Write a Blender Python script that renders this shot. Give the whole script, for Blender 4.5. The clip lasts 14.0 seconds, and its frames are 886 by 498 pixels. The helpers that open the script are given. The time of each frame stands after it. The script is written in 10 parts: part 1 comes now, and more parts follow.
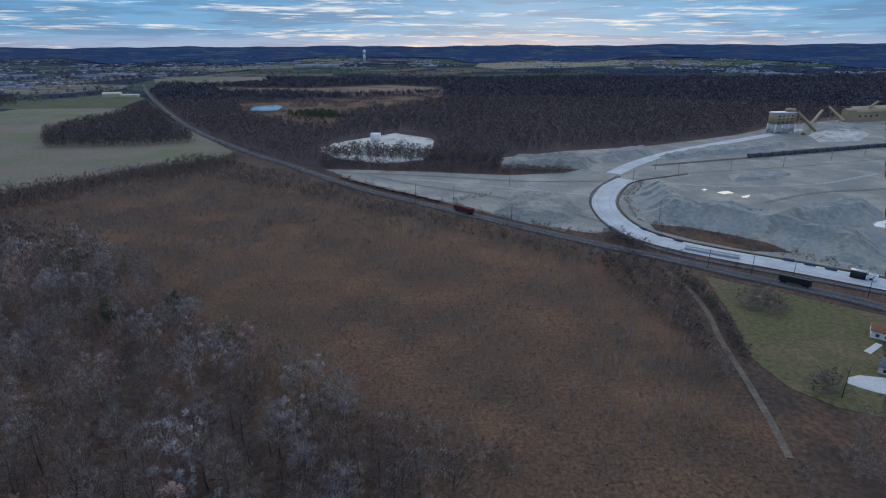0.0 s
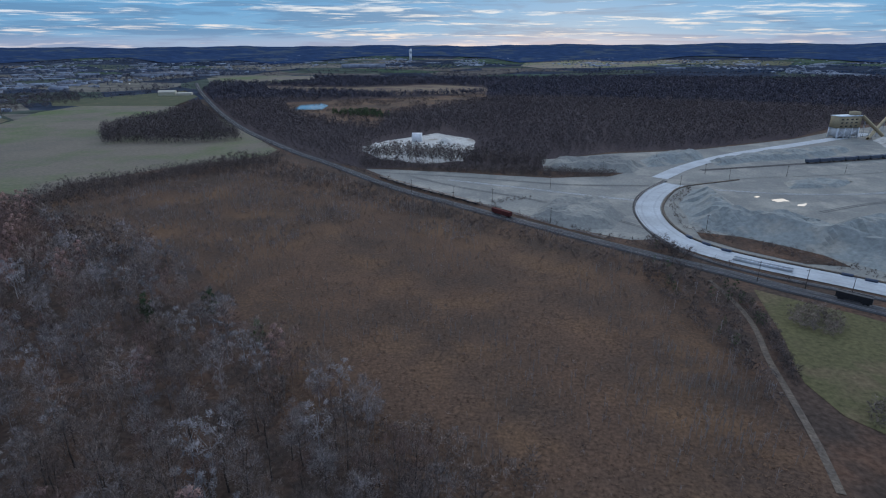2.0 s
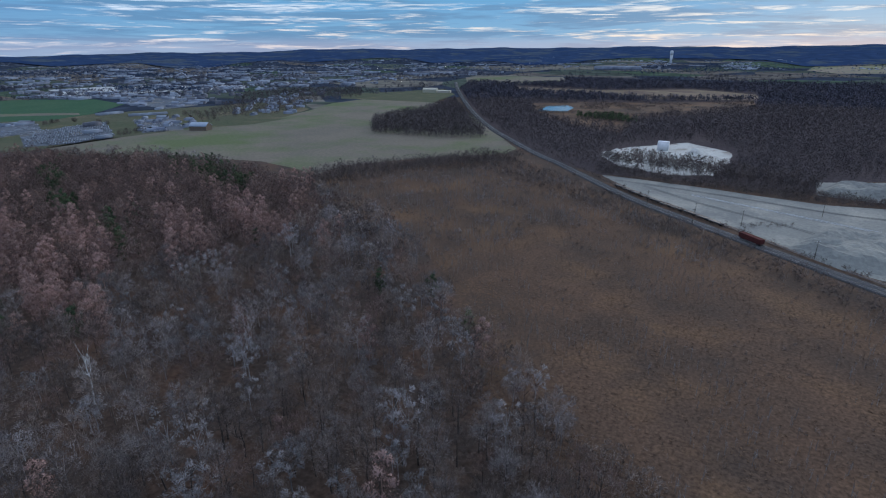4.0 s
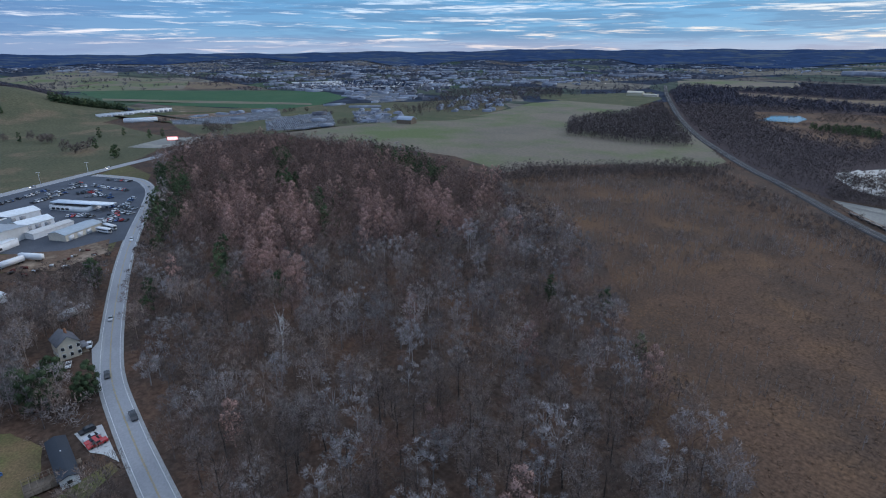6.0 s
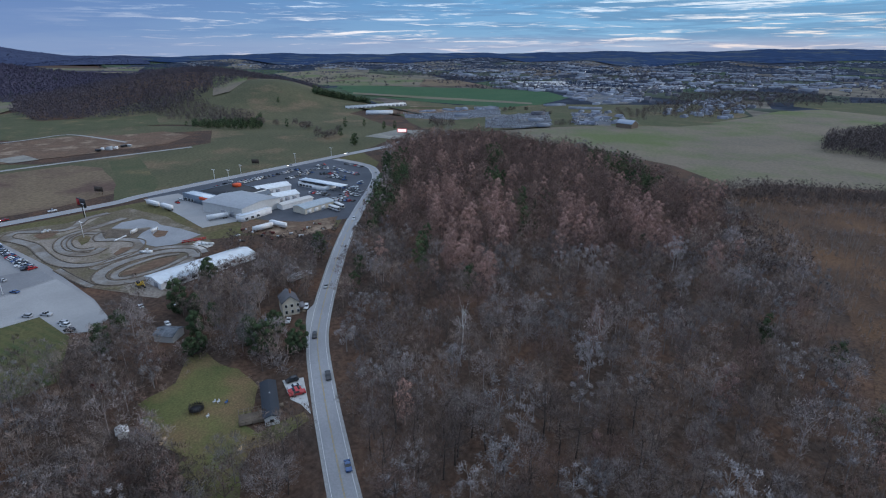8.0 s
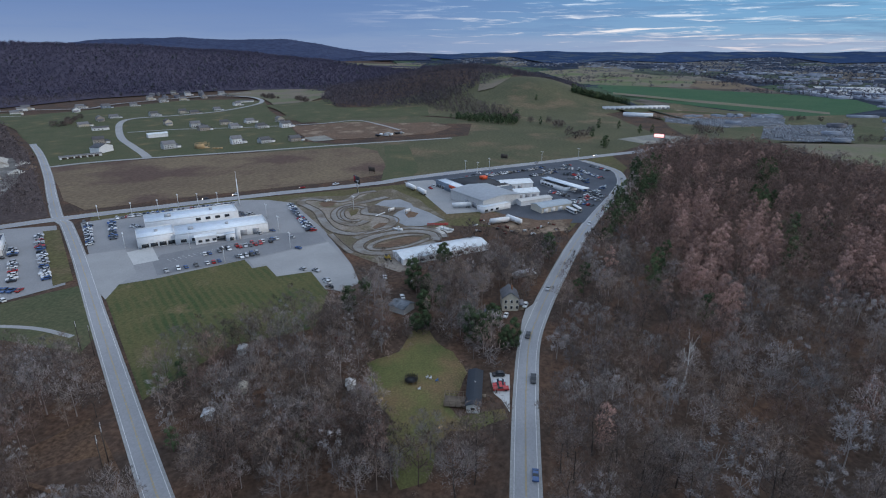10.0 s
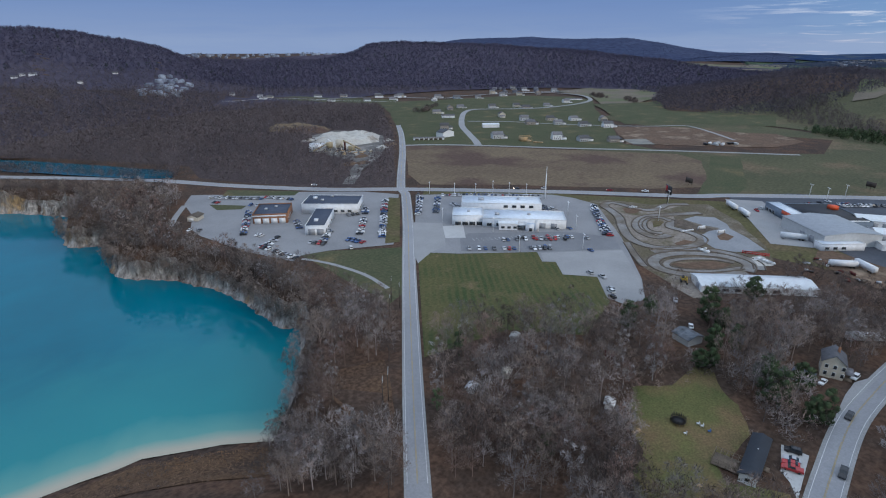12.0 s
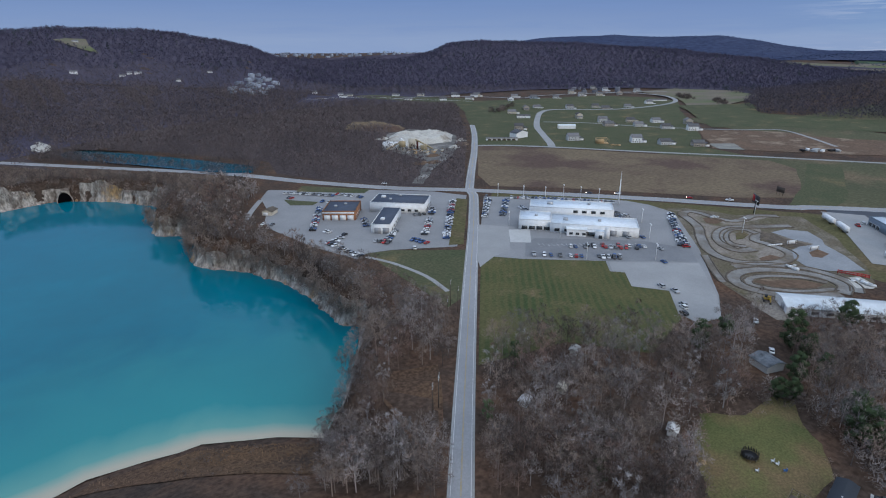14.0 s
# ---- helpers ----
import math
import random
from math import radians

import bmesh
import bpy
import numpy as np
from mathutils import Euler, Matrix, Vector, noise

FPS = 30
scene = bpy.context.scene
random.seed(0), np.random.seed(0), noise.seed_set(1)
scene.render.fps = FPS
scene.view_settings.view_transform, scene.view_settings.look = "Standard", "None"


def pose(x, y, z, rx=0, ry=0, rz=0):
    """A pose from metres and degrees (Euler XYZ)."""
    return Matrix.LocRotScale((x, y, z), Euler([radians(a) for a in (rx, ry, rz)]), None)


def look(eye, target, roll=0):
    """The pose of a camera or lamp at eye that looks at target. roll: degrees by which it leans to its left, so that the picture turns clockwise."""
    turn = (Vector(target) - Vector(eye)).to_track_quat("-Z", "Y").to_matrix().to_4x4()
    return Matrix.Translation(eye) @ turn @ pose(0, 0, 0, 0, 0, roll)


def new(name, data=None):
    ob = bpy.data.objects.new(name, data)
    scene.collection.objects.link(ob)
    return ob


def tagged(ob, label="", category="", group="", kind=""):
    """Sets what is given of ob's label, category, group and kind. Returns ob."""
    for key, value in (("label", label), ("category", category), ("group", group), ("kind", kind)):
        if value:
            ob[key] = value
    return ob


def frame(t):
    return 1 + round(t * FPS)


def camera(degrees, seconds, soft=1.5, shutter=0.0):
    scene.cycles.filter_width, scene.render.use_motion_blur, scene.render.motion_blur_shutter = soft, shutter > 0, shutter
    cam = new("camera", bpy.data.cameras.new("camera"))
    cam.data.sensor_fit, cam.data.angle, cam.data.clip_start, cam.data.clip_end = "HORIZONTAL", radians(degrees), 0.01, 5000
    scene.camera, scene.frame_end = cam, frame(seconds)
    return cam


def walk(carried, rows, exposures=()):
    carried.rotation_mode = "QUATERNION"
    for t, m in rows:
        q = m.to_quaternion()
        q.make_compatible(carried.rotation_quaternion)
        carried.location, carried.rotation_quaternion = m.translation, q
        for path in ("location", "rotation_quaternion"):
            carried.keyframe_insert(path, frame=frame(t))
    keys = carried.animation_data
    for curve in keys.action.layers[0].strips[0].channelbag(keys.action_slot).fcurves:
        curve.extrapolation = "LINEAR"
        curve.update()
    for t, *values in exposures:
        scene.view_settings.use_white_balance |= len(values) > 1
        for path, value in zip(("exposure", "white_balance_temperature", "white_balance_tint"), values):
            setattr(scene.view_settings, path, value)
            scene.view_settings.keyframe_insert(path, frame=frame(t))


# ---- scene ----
# ---------------------------------------------------------------- camera
PATH = [
    (0, -0.00, -0.00, 110.67, 69.775, 0.000, -0.023),
    (0.5, 0.88, 1.41, 110.76, 69.748, 0.361, -0.022),
    (1, 1.76, 2.81, 110.88, 69.741, 0.679, -0.024),
    (1.5, 2.61, 4.10, 111.06, 69.721, 1.690, -0.056),
    (2, 3.45, 5.18, 111.29, 69.710, 4.580, -0.084),
    (2.5, 4.31, 6.05, 111.56, 69.719, 10.472, -0.167),
    (3, 5.16, 6.75, 111.83, 69.741, 17.366, -0.265),
    (3.2, 5.47, 7.03, 111.94, 69.800, 20.218, -0.309),
    (5.3, 5.99, 11.18, 112.13, 69.849, 41.338, 0.077),
    (5.5, 5.96, 11.80, 112.14, 69.875, 43.614, 0.091),
    (6, 5.88, 13.37, 112.14, 69.939, 49.059, 0.107),
    (6.5, 5.77, 14.99, 112.18, 70.004, 54.729, 0.088),
    (7, 5.62, 16.63, 112.25, 69.977, 60.169, 0.079),
    (7.2, 5.56, 17.27, 112.29, 69.966, 62.278, 0.074),
    (9.3, 4.17, 22.09, 114.01, 69.716, 87.506, -0.020),
    (9.5, 3.75, 22.48, 114.08, 69.699, 90.156, -0.014),
    (10, 2.65, 23.43, 114.25, 69.684, 96.871, 0.027),
    (10.5, 1.42, 24.29, 114.38, 69.624, 104.496, 0.056),
    (11, 0.14, 25.05, 114.54, 69.585, 112.827, 0.022),
    (11.5, -1.27, 25.71, 114.68, 69.558, 121.311, 0.035),
    (12, -2.77, 26.25, 114.84, 69.571, 129.226, 0.025),
    (12.5, -4.34, 26.63, 115.00, 69.537, 134.786, 0.011),
    (13, -6.02, 26.80, 115.15, 69.524, 137.087, -0.087),
    (13.5, -7.82, 26.73, 115.32, 69.506, 137.270, -0.146),
    (14, -9.69, 26.52, 115.50, 69.479, 137.165, -0.254),
]
cam = camera(77.47, 14.0, soft=1.1)
walk(cam, [(t, pose(x, y, z, rx, 0, rz) @ pose(0, 0, 0, 0, 0, lean)) for t, x, y, z, rx, rz, lean in PATH],
     exposures=[(0.0, 0.84, 5650, 10), (3.0, 0.84, 5650, 10), (6.5, 1.06, 5750, 10), (9.5, 1.01, 6020, 10), (12.5, 1.13, 6130, 10), (14.0, 1.14, 6170, 10)])

# ---------------------------------------------------------------- dusk sky and light
SUN_AZ = 8.0          # degrees to the right of +y
SUN_EL = 9.0
world = bpy.data.worlds.new("dusk_sky")
scene.world = world
world.use_nodes = True
wn, wl = world.node_tree.nodes, world.node_tree.links
wn.clear()


def wnode(kind, **props):
    n = wn.new(kind)
    for k, v in props.items():
        n.inputs[int(k[1:])].default_value = v
    return n


def wmath(op, a, b=None, clamp=False):
    n = wn.new("ShaderNodeMath")
    n.operation, n.use_clamp = op, clamp
    for i, v in enumerate((a, b)):
        if v is None:
            continue
        if isinstance(v, (int, float)):
            n.inputs[i].default_value = v
        else:
            wl.new(v, n.inputs[i])
    return n.outputs[0]


def wmix(fac, a, b, blend="MIX"):
    n = wn.new("ShaderNodeMix")
    n.data_type, n.blend_type = "RGBA", blend
    if isinstance(fac, (int, float)):
        n.inputs[0].default_value = fac
    else:
        wl.new(fac, n.inputs[0])
    for i, v in ((6, a), (7, b)):
        if isinstance(v, tuple):
            n.inputs[i].default_value = (*v, 1)
        else:
            wl.new(v, n.inputs[i])
    return n.outputs[2]


def wramp(v, lo, hi):
    n = wn.new("ShaderNodeMapRange")
    n.interpolation_type = "SMOOTHSTEP"
    wl.new(v, n.inputs[0])
    n.inputs[1].default_value, n.inputs[2].default_value = lo, hi
    return n.outputs[0]


sky = wn.new("ShaderNodeTexSky")
sky.sky_type, sky.sun_disc = "NISHITA", False
sky.sun_elevation, sky.sun_rotation = radians(SUN_EL), radians(SUN_AZ)
sky.air_density, sky.dust_density, sky.ozone_density = 1.0, 0.6, 2.0
way = wn.new("ShaderNodeTexCoord").outputs["Generated"]
split = wn.new("ShaderNodeSeparateXYZ")
wl.new(way, split.inputs[0])
up = wmath("MAXIMUM", split.outputs[2], 0.0)


def strata(sx, sz, detail, rough, off):
    """Cloud in long level layers."""
    m = wn.new("ShaderNodeMapping")
    m.inputs["Scale"].default_value = (sx, sx, sz)
    m.inputs["Location"].default_value = (off, off * 0.37, off * 0.61)
    wl.new(way, m.inputs[0])
    n = wn.new("ShaderNodeTexNoise")
    n.inputs["Scale"].default_value, n.inputs["Detail"].default_value = 1.0, detail
    n.inputs["Roughness"].default_value, n.inputs["Distortion"].default_value = rough, 0.7
    wl.new(m.outputs[0], n.inputs[0])
    return n.outputs[0]


deck_c = wmath("ADD", wmath("MULTIPLY", strata(4.5, 62.0, 8.0, 0.60, 3.1), 0.7), wmath("MULTIPLY", strata(11.0, 150.0, 6.0, 0.6, 8.3), 0.3))
thin_c = wmath("ADD", wmath("MULTIPLY", strata(5.0, 95.0, 8.0, 0.62, 12.7), 0.6), wmath("MULTIPLY", strata(16.0, 230.0, 6.0, 0.6, 1.9), 0.4))
deck = wramp(deck_c, 0.44, 0.58)
streak = wramp(thin_c, 0.515, 0.64)
# nearness to the sunset's side of the sky
ax, ay = math.sin(radians(SUN_AZ)), math.cos(radians(SUN_AZ))
side = wmath("ADD", wmath("MULTIPLY", split.outputs[0], ax), wmath("MULTIPLY", split.outputs[1], ay))
glow = wramp(side, -0.58, 0.62)
warm = wramp(side, 0.25, 1.0)
low = wmath("SUBTRACT", 1.0, wramp(up, 0.0, 0.085))
haze = wmath("SUBTRACT", 1.0, wramp(up, 0.0, 0.022))
clear = wmix(low, wmix(glow, (0.064, 0.104, 0.212), (0.084, 0.200, 0.318)), wmix(glow, (0.102, 0.144, 0.238), (0.128, 0.232, 0.318)))
grey = wmix(glow, (0.078, 0.122, 0.230), (0.074, 0.146, 0.230))
body = wmix(wmath("MULTIPLY", deck, wmath("ADD", wmath("MULTIPLY", glow, 0.50), 0.35)), clear, grey)
rift = wmix(low, wmix(warm, (0.42, 0.49, 0.55), (0.42, 0.43, 0.42)), wmix(warm, (0.64, 0.54, 0.47), (0.58, 0.47, 0.36)))
shine = wmath("ADD", wmath("MULTIPLY", wramp(side, -0.46, 0.02), 0.80), wmath("MULTIPLY", warm, 0.14))
body = wmix(wmath("MULTIPLY", streak, shine), body, rift)
rim = wmix(glow, (0.135, 0.175, 0.255), (0.29, 0.255, 0.285))
body = wmix(wmath("MULTIPLY", haze, 0.45), body, rim)
# the thick overcast overhead is brighter than the low sky
body = wmix(wramp(up, 0.13, 0.75), body, (0.385, 0.445, 0.535))
ember = wmath("MULTIPLY", wramp(up, 0.10, 0.19), wmath("SUBTRACT", 1.0, wramp(up, 0.28, 0.5)))
body = wmix(wmath("MULTIPLY", ember, wmath("MULTIPLY", wramp(side, 0.72, 1.0), 0.75)), body, (0.86, 0.68, 0.46))
nish = wmix(1.0, sky.outputs[0], (0.10, 0.10, 0.10), "MULTIPLY")
total = wmix(0.97, nish, body)
bg = wn.new("ShaderNodeBackground")
wl.new(total, bg.inputs[0])
bg.inputs[1].default_value = 1.0
wl.new(bg.outputs[0], wn.new("ShaderNodeOutputWorld").inputs[0])

sun_data = bpy.data.lights.new("sun", "SUN")
sun_data.energy, sun_data.angle, sun_data.color = 0.5, radians(25), (1.0, 0.9, 0.8)
sun = new("sun", sun_data)
sun.matrix_world = look((0, 0, 300), (-300 * ax, -300 * ay, 300 - 300 * math.tan(radians(SUN_EL + 14))))

# ---------------------------------------------------------------- materials
def surf(name, c0, c1, big=0.03, small=1.5, rough=0.9, bump=0.25, c2=None, patch=0.015, cut=(0.52, 0.64), stripe=None, spec=0.08, metal=0.0, grain=0.45, coord="Object", vary=0.0, plant=False, upright=1.0):
    """A surface of two colours by coarse noise, fine grain in value and relief, and patches of a third colour."""
    m = bpy.data.materials.new(name)
    m.use_nodes = True
    n, l = m.node_tree.nodes, m.node_tree.links
    bsdf = n["Principled BSDF"]
    tc = n.new("ShaderNodeTexCoord").outputs[coord]
    if upright != 1.0:
        um = n.new("ShaderNodeMapping")
        um.inputs["Scale"].default_value = (1.0, 1.0, upright)
        l.new(tc, um.inputs[0])
        tc = um.outputs[0]

    def noise_at(scale, detail=4.0):
        t = n.new("ShaderNodeTexNoise")
        t.inputs["Scale"].default_value, t.inputs["Detail"].default_value = scale, detail
        t.inputs["Roughness"].default_value = 0.6
        l.new(tc, t.inputs[0])
        return t.outputs[0]

    def rng(v, lo, hi, to0=0.0, to1=1.0):
        r = n.new("ShaderNodeMapRange")
        l.new(v, r.inputs[0])
        for i, x in enumerate((lo, hi, to0, to1)):
            r.inputs[i + 1].default_value = x
        return r.outputs[0]

    def mix(f, a, b, blend="MIX"):
        x = n.new("ShaderNodeMix")
        x.data_type, x.blend_type = "RGBA", blend
        for i, v in ((0, f), (6, a), (7, b)):
            if isinstance(v, (int, float)):
                x.inputs[i].default_value = v
            elif isinstance(v, tuple):
                x.inputs[i].default_value = (*v, 1)
            else:
                l.new(v, x.inputs[i])
        return x.outputs[2]

    col = mix(rng(noise_at(big), 0.35, 0.65), c0, c1)
    if c2:
        col = mix(rng(noise_at(patch, 5.0), *cut), col, c2)
    if stripe:
        w = n.new("ShaderNodeTexWave")
        mp = n.new("ShaderNodeMapping")
        mp.inputs["Rotation"].default_value = (0, 0, radians(stripe[1]))
        l.new(tc, mp.inputs[0])
        l.new(mp.outputs[0], w.inputs[0])
        w.inputs["Scale"].default_value, w.inputs["Distortion"].default_value, w.inputs["Detail Scale"].default_value = stripe[0], 2.0, 0.4
        col = mix(rng(w.outputs[1], 0.2, 0.8, 0.0, stripe[2]), col, c1)
    g = noise_at(small, 5.0)
    gv = n.new("ShaderNodeCombineColor")
    gr = rng(g, 0.3, 0.7, 1.0 - grain, 1.0 + grain)
    for i in range(3):
        l.new(gr, gv.inputs[i])
    col = mix(1.0, col, gv.outputs[0], "MULTIPLY")
    if vary:
        inf = n.new("ShaderNodeObjectInfo").outputs["Random"]
        vv = n.new("ShaderNodeCombineColor")
        vr = rng(inf, 0.0, 1.0, 1.0 - vary, 1.0 + vary)
        for i in range(3):
            l.new(vr, vv.inputs[i])
        col = mix(1.0, col, vv.outputs[0], "MULTIPLY")
    if plant:
        at_ = n.new("ShaderNodeAttribute")
        at_.attribute_name = "tone"
        tv_ = n.new("ShaderNodeCombineColor")
        for i, wgt in enumerate((0.42 * plant, 0.40 * plant, 0.38 * plant)):
            l.new(rng(at_.outputs["Fac"], -1.0, 1.0, 1.0 - wgt, 1.0 + wgt), tv_.inputs[i])
        col = mix(1.0, col, tv_.outputs[0], "MULTIPLY")
    l.new(col, bsdf.inputs["Base Color"])
    bsdf.inputs["Roughness"].default_value, bsdf.inputs["Metallic"].default_value = rough, metal
    bsdf.inputs["Specular IOR Level"].default_value = spec
    if bump:
        b = n.new("ShaderNodeBump")
        b.inputs["Strength"].default_value, b.inputs["Distance"].default_value = bump, 0.3
        l.new(g, b.inputs["Height"])
        l.new(b.outputs[0], bsdf.inputs["Normal"])
    return m


def plain(name, c, rough=0.6, spec=0.4, metal=0.0, grain=0.12, small=3.0, vary=0.0, emit=0.0):
    m = surf(name, c, tuple(0.85 * v for v in c), 0.4, small, rough, 0.0, spec=spec, metal=metal, grain=grain, vary=vary)
    if emit:
        b = m.node_tree.nodes["Principled BSDF"]
        b.inputs["Emission Color"].default_value, b.inputs["Emission Strength"].default_value = (*c, 1), emit
    return m


M = {}
M["litter"] = surf("leaf_litter", (0.078, 0.053, 0.040), (0.054, 0.040, 0.032), 0.03, 0.5, c2=(0.110, 0.064, 0.042), patch=0.04, cut=(0.46, 0.70), bump=0.06)
M["marsh"] = surf("dry_marsh_grass", (0.112, 0.067, 0.043), (0.064, 0.045, 0.034), 0.018, 0.8, c2=(0.150, 0.088, 0.048), patch=0.02, cut=(0.50, 0.72), grain=0.5, bump=0.06)
M["stubble"] = surf("stubble_field", (0.178, 0.150, 0.114), (0.146, 0.128, 0.100), 0.012, 0.3, c2=(0.112, 0.132, 0.060), patch=0.007, cut=(0.46, 0.62), grain=0.18, bump=0.06)
M["winter_wheat"] = surf("winter_wheat", (0.038, 0.086, 0.042), (0.052, 0.096, 0.048), 0.01, 0.3, grain=0.2, bump=0.06)
M["pasture"] = surf("winter_pasture", (0.098, 0.094, 0.055), (0.076, 0.078, 0.046), 0.012, 0.35, c2=(0.142, 0.110, 0.070), patch=0.014, grain=0.3, bump=0.06)
M["green"] = surf("green_grass", (0.068, 0.078, 0.042), (0.092, 0.090, 0.052), 0.03, 0.6, c2=(0.165, 0.127, 0.066), patch=0.03, cut=(0.58, 0.72), grain=0.3, bump=0.06)
M["mown"] = surf("mown_grass", (0.050, 0.070, 0.029), (0.104, 0.096, 0.043), 0.03, 0.8, c2=(0.162, 0.124, 0.070), patch=0.05, cut=(0.56, 0.7), stripe=(0.085, 47, 0.6), grain=0.25, bump=0.06)
M["rough"] = surf("rough_grass", (0.108, 0.098, 0.046), (0.086, 0.080, 0.040), 0.03, 0.5, c2=(0.128, 0.100, 0.058), patch=0.03, grain=0.35, bump=0.06)
M["yard"] = surf("olive_yard_grass", (0.124, 0.118, 0.048), (0.092, 0.100, 0.040), 0.05, 1.5, c2=(0.150, 0.108, 0.058), patch=0.045, cut=(0.44, 0.60), grain=0.3, bump=0.05)
M["brownfield"] = surf("fallow_field", (0.168, 0.129, 0.085), (0.132, 0.099, 0.069), 0.012, 0.3, c2=(0.099, 0.067, 0.054), patch=0.011, cut=(0.49, 0.60), grain=0.25, bump=0.06)
M["soil"] = surf("turned_soil", (0.15, 0.10, 0.07), (0.10, 0.07, 0.05), 0.03, 0.4, c2=(0.25, 0.19, 0.14), patch=0.03, grain=0.3, bump=0.06)
M["gravel"] = surf("crushed_limestone", (0.235, 0.230, 0.205), (0.178, 0.176, 0.164), 0.022, 0.5, c2=(0.300, 0.285, 0.245), patch=0.03, cut=(0.50, 0.66), grain=0.18, bump=0.06)
M["spoil"] = surf("limestone_spoil", (0.258, 0.268, 0.250), (0.205, 0.215, 0.205), 0.06, 0.4, c2=(0.295, 0.280, 0.240), patch=0.04, grain=0.2, bump=0.5)
M["darkgravel"] = surf("damp_gravel", (0.150, 0.148, 0.140), (0.120, 0.118, 0.112), 0.05, 0.7, grain=0.2)
M["haulworn"] = surf("worn_haul_road", (0.40, 0.415, 0.425), (0.33, 0.34, 0.345), 0.05, 0.6, grain=0.12)
M["haul"] = surf("white_haul_road", (0.46, 0.48, 0.49), (0.36, 0.37, 0.375), 0.05, 0.6, grain=0.1)
M["lime"] = surf("white_lime", (0.50, 0.485, 0.445), (0.38, 0.36, 0.325), 0.05, 0.5, c2=(0.24, 0.205, 0.17), patch=0.045, cut=(0.55, 0.68), grain=0.2, bump=0.5)
M["asphalt"] = surf("worn_asphalt", (0.308, 0.308, 0.308), (0.262, 0.262, 0.262), 0.04, 2.0, rough=0.8, grain=0.12, bump=0.1, spec=0.2)
M["road"] = surf("grey_road_asphalt", (0.305, 0.308, 0.320), (0.255, 0.258, 0.270), 0.03, 1.5, rough=0.75, grain=0.12, bump=0.1, spec=0.2)
M["darklot"] = surf("dark_asphalt", (0.052, 0.058, 0.072), (0.074, 0.080, 0.096), 0.05, 1.5, rough=0.7, grain=0.2, bump=0.1, spec=0.2)
M["baylot"] = surf("bay_asphalt", (0.165, 0.168, 0.178), (0.200, 0.203, 0.212), 0.05, 1.5, rough=0.75, grain=0.15, bump=0.1, spec=0.2)
M["lot"] = surf("parking_asphalt", (0.259, 0.259, 0.264), (0.209, 0.209, 0.215), 0.03, 1.5, rough=0.75, grain=0.15, bump=0.1, spec=0.2)
M["concrete"] = surf("pale_concrete", (0.462, 0.462, 0.451), (0.396, 0.396, 0.391), 0.06, 1.2, rough=0.8, grain=0.12, bump=0.1, spec=0.2)
M["track"] = surf("track_clay", (0.265, 0.235, 0.205), (0.189, 0.160, 0.130), 0.06, 0.8, c2=(0.124, 0.106, 0.065), patch=0.04, grain=0.3)
M["karttrack"] = surf("kart_track_asphalt", (0.255, 0.245, 0.232), (0.200, 0.192, 0.182), 0.08, 0.8, c2=(0.150, 0.128, 0.106), patch=0.05, cut=(0.46, 0.62), grain=0.25)
M["kartground"] = surf("weedy_mud", (0.112, 0.098, 0.062), (0.140, 0.115, 0.086), 0.04, 0.8, c2=(0.20, 0.175, 0.145), patch=0.045, cut=(0.50, 0.62), grain=0.35)
M["kartpaving"] = surf("blue_grey_track_paving", (0.275, 0.285, 0.30), (0.23, 0.24, 0.255), 0.05, 1.0, grain=0.12, bump=0.05)
M["berm"] = surf("muddy_berm", (0.090, 0.076, 0.064), (0.150, 0.120, 0.092), 0.15, 1.0, grain=0.35)
M["ballast"] = surf("rail_ballast", (0.088, 0.086, 0.086), (0.060, 0.057, 0.056), 0.05, 2.0, grain=0.3)
M["water"] = surf("turquoise_water", (0.002, 0.062, 0.090), (0.003, 0.074, 0.105), 0.012, 0.05, rough=0.06, bump=0.0, spec=0.02, grain=0.05)
M["shoal"] = surf("sandy_shoal_water", (0.40, 0.36, 0.27), (0.33, 0.31, 0.24), 0.05, 0.3, rough=0.08, bump=0.0, spec=0.35, grain=0.1)


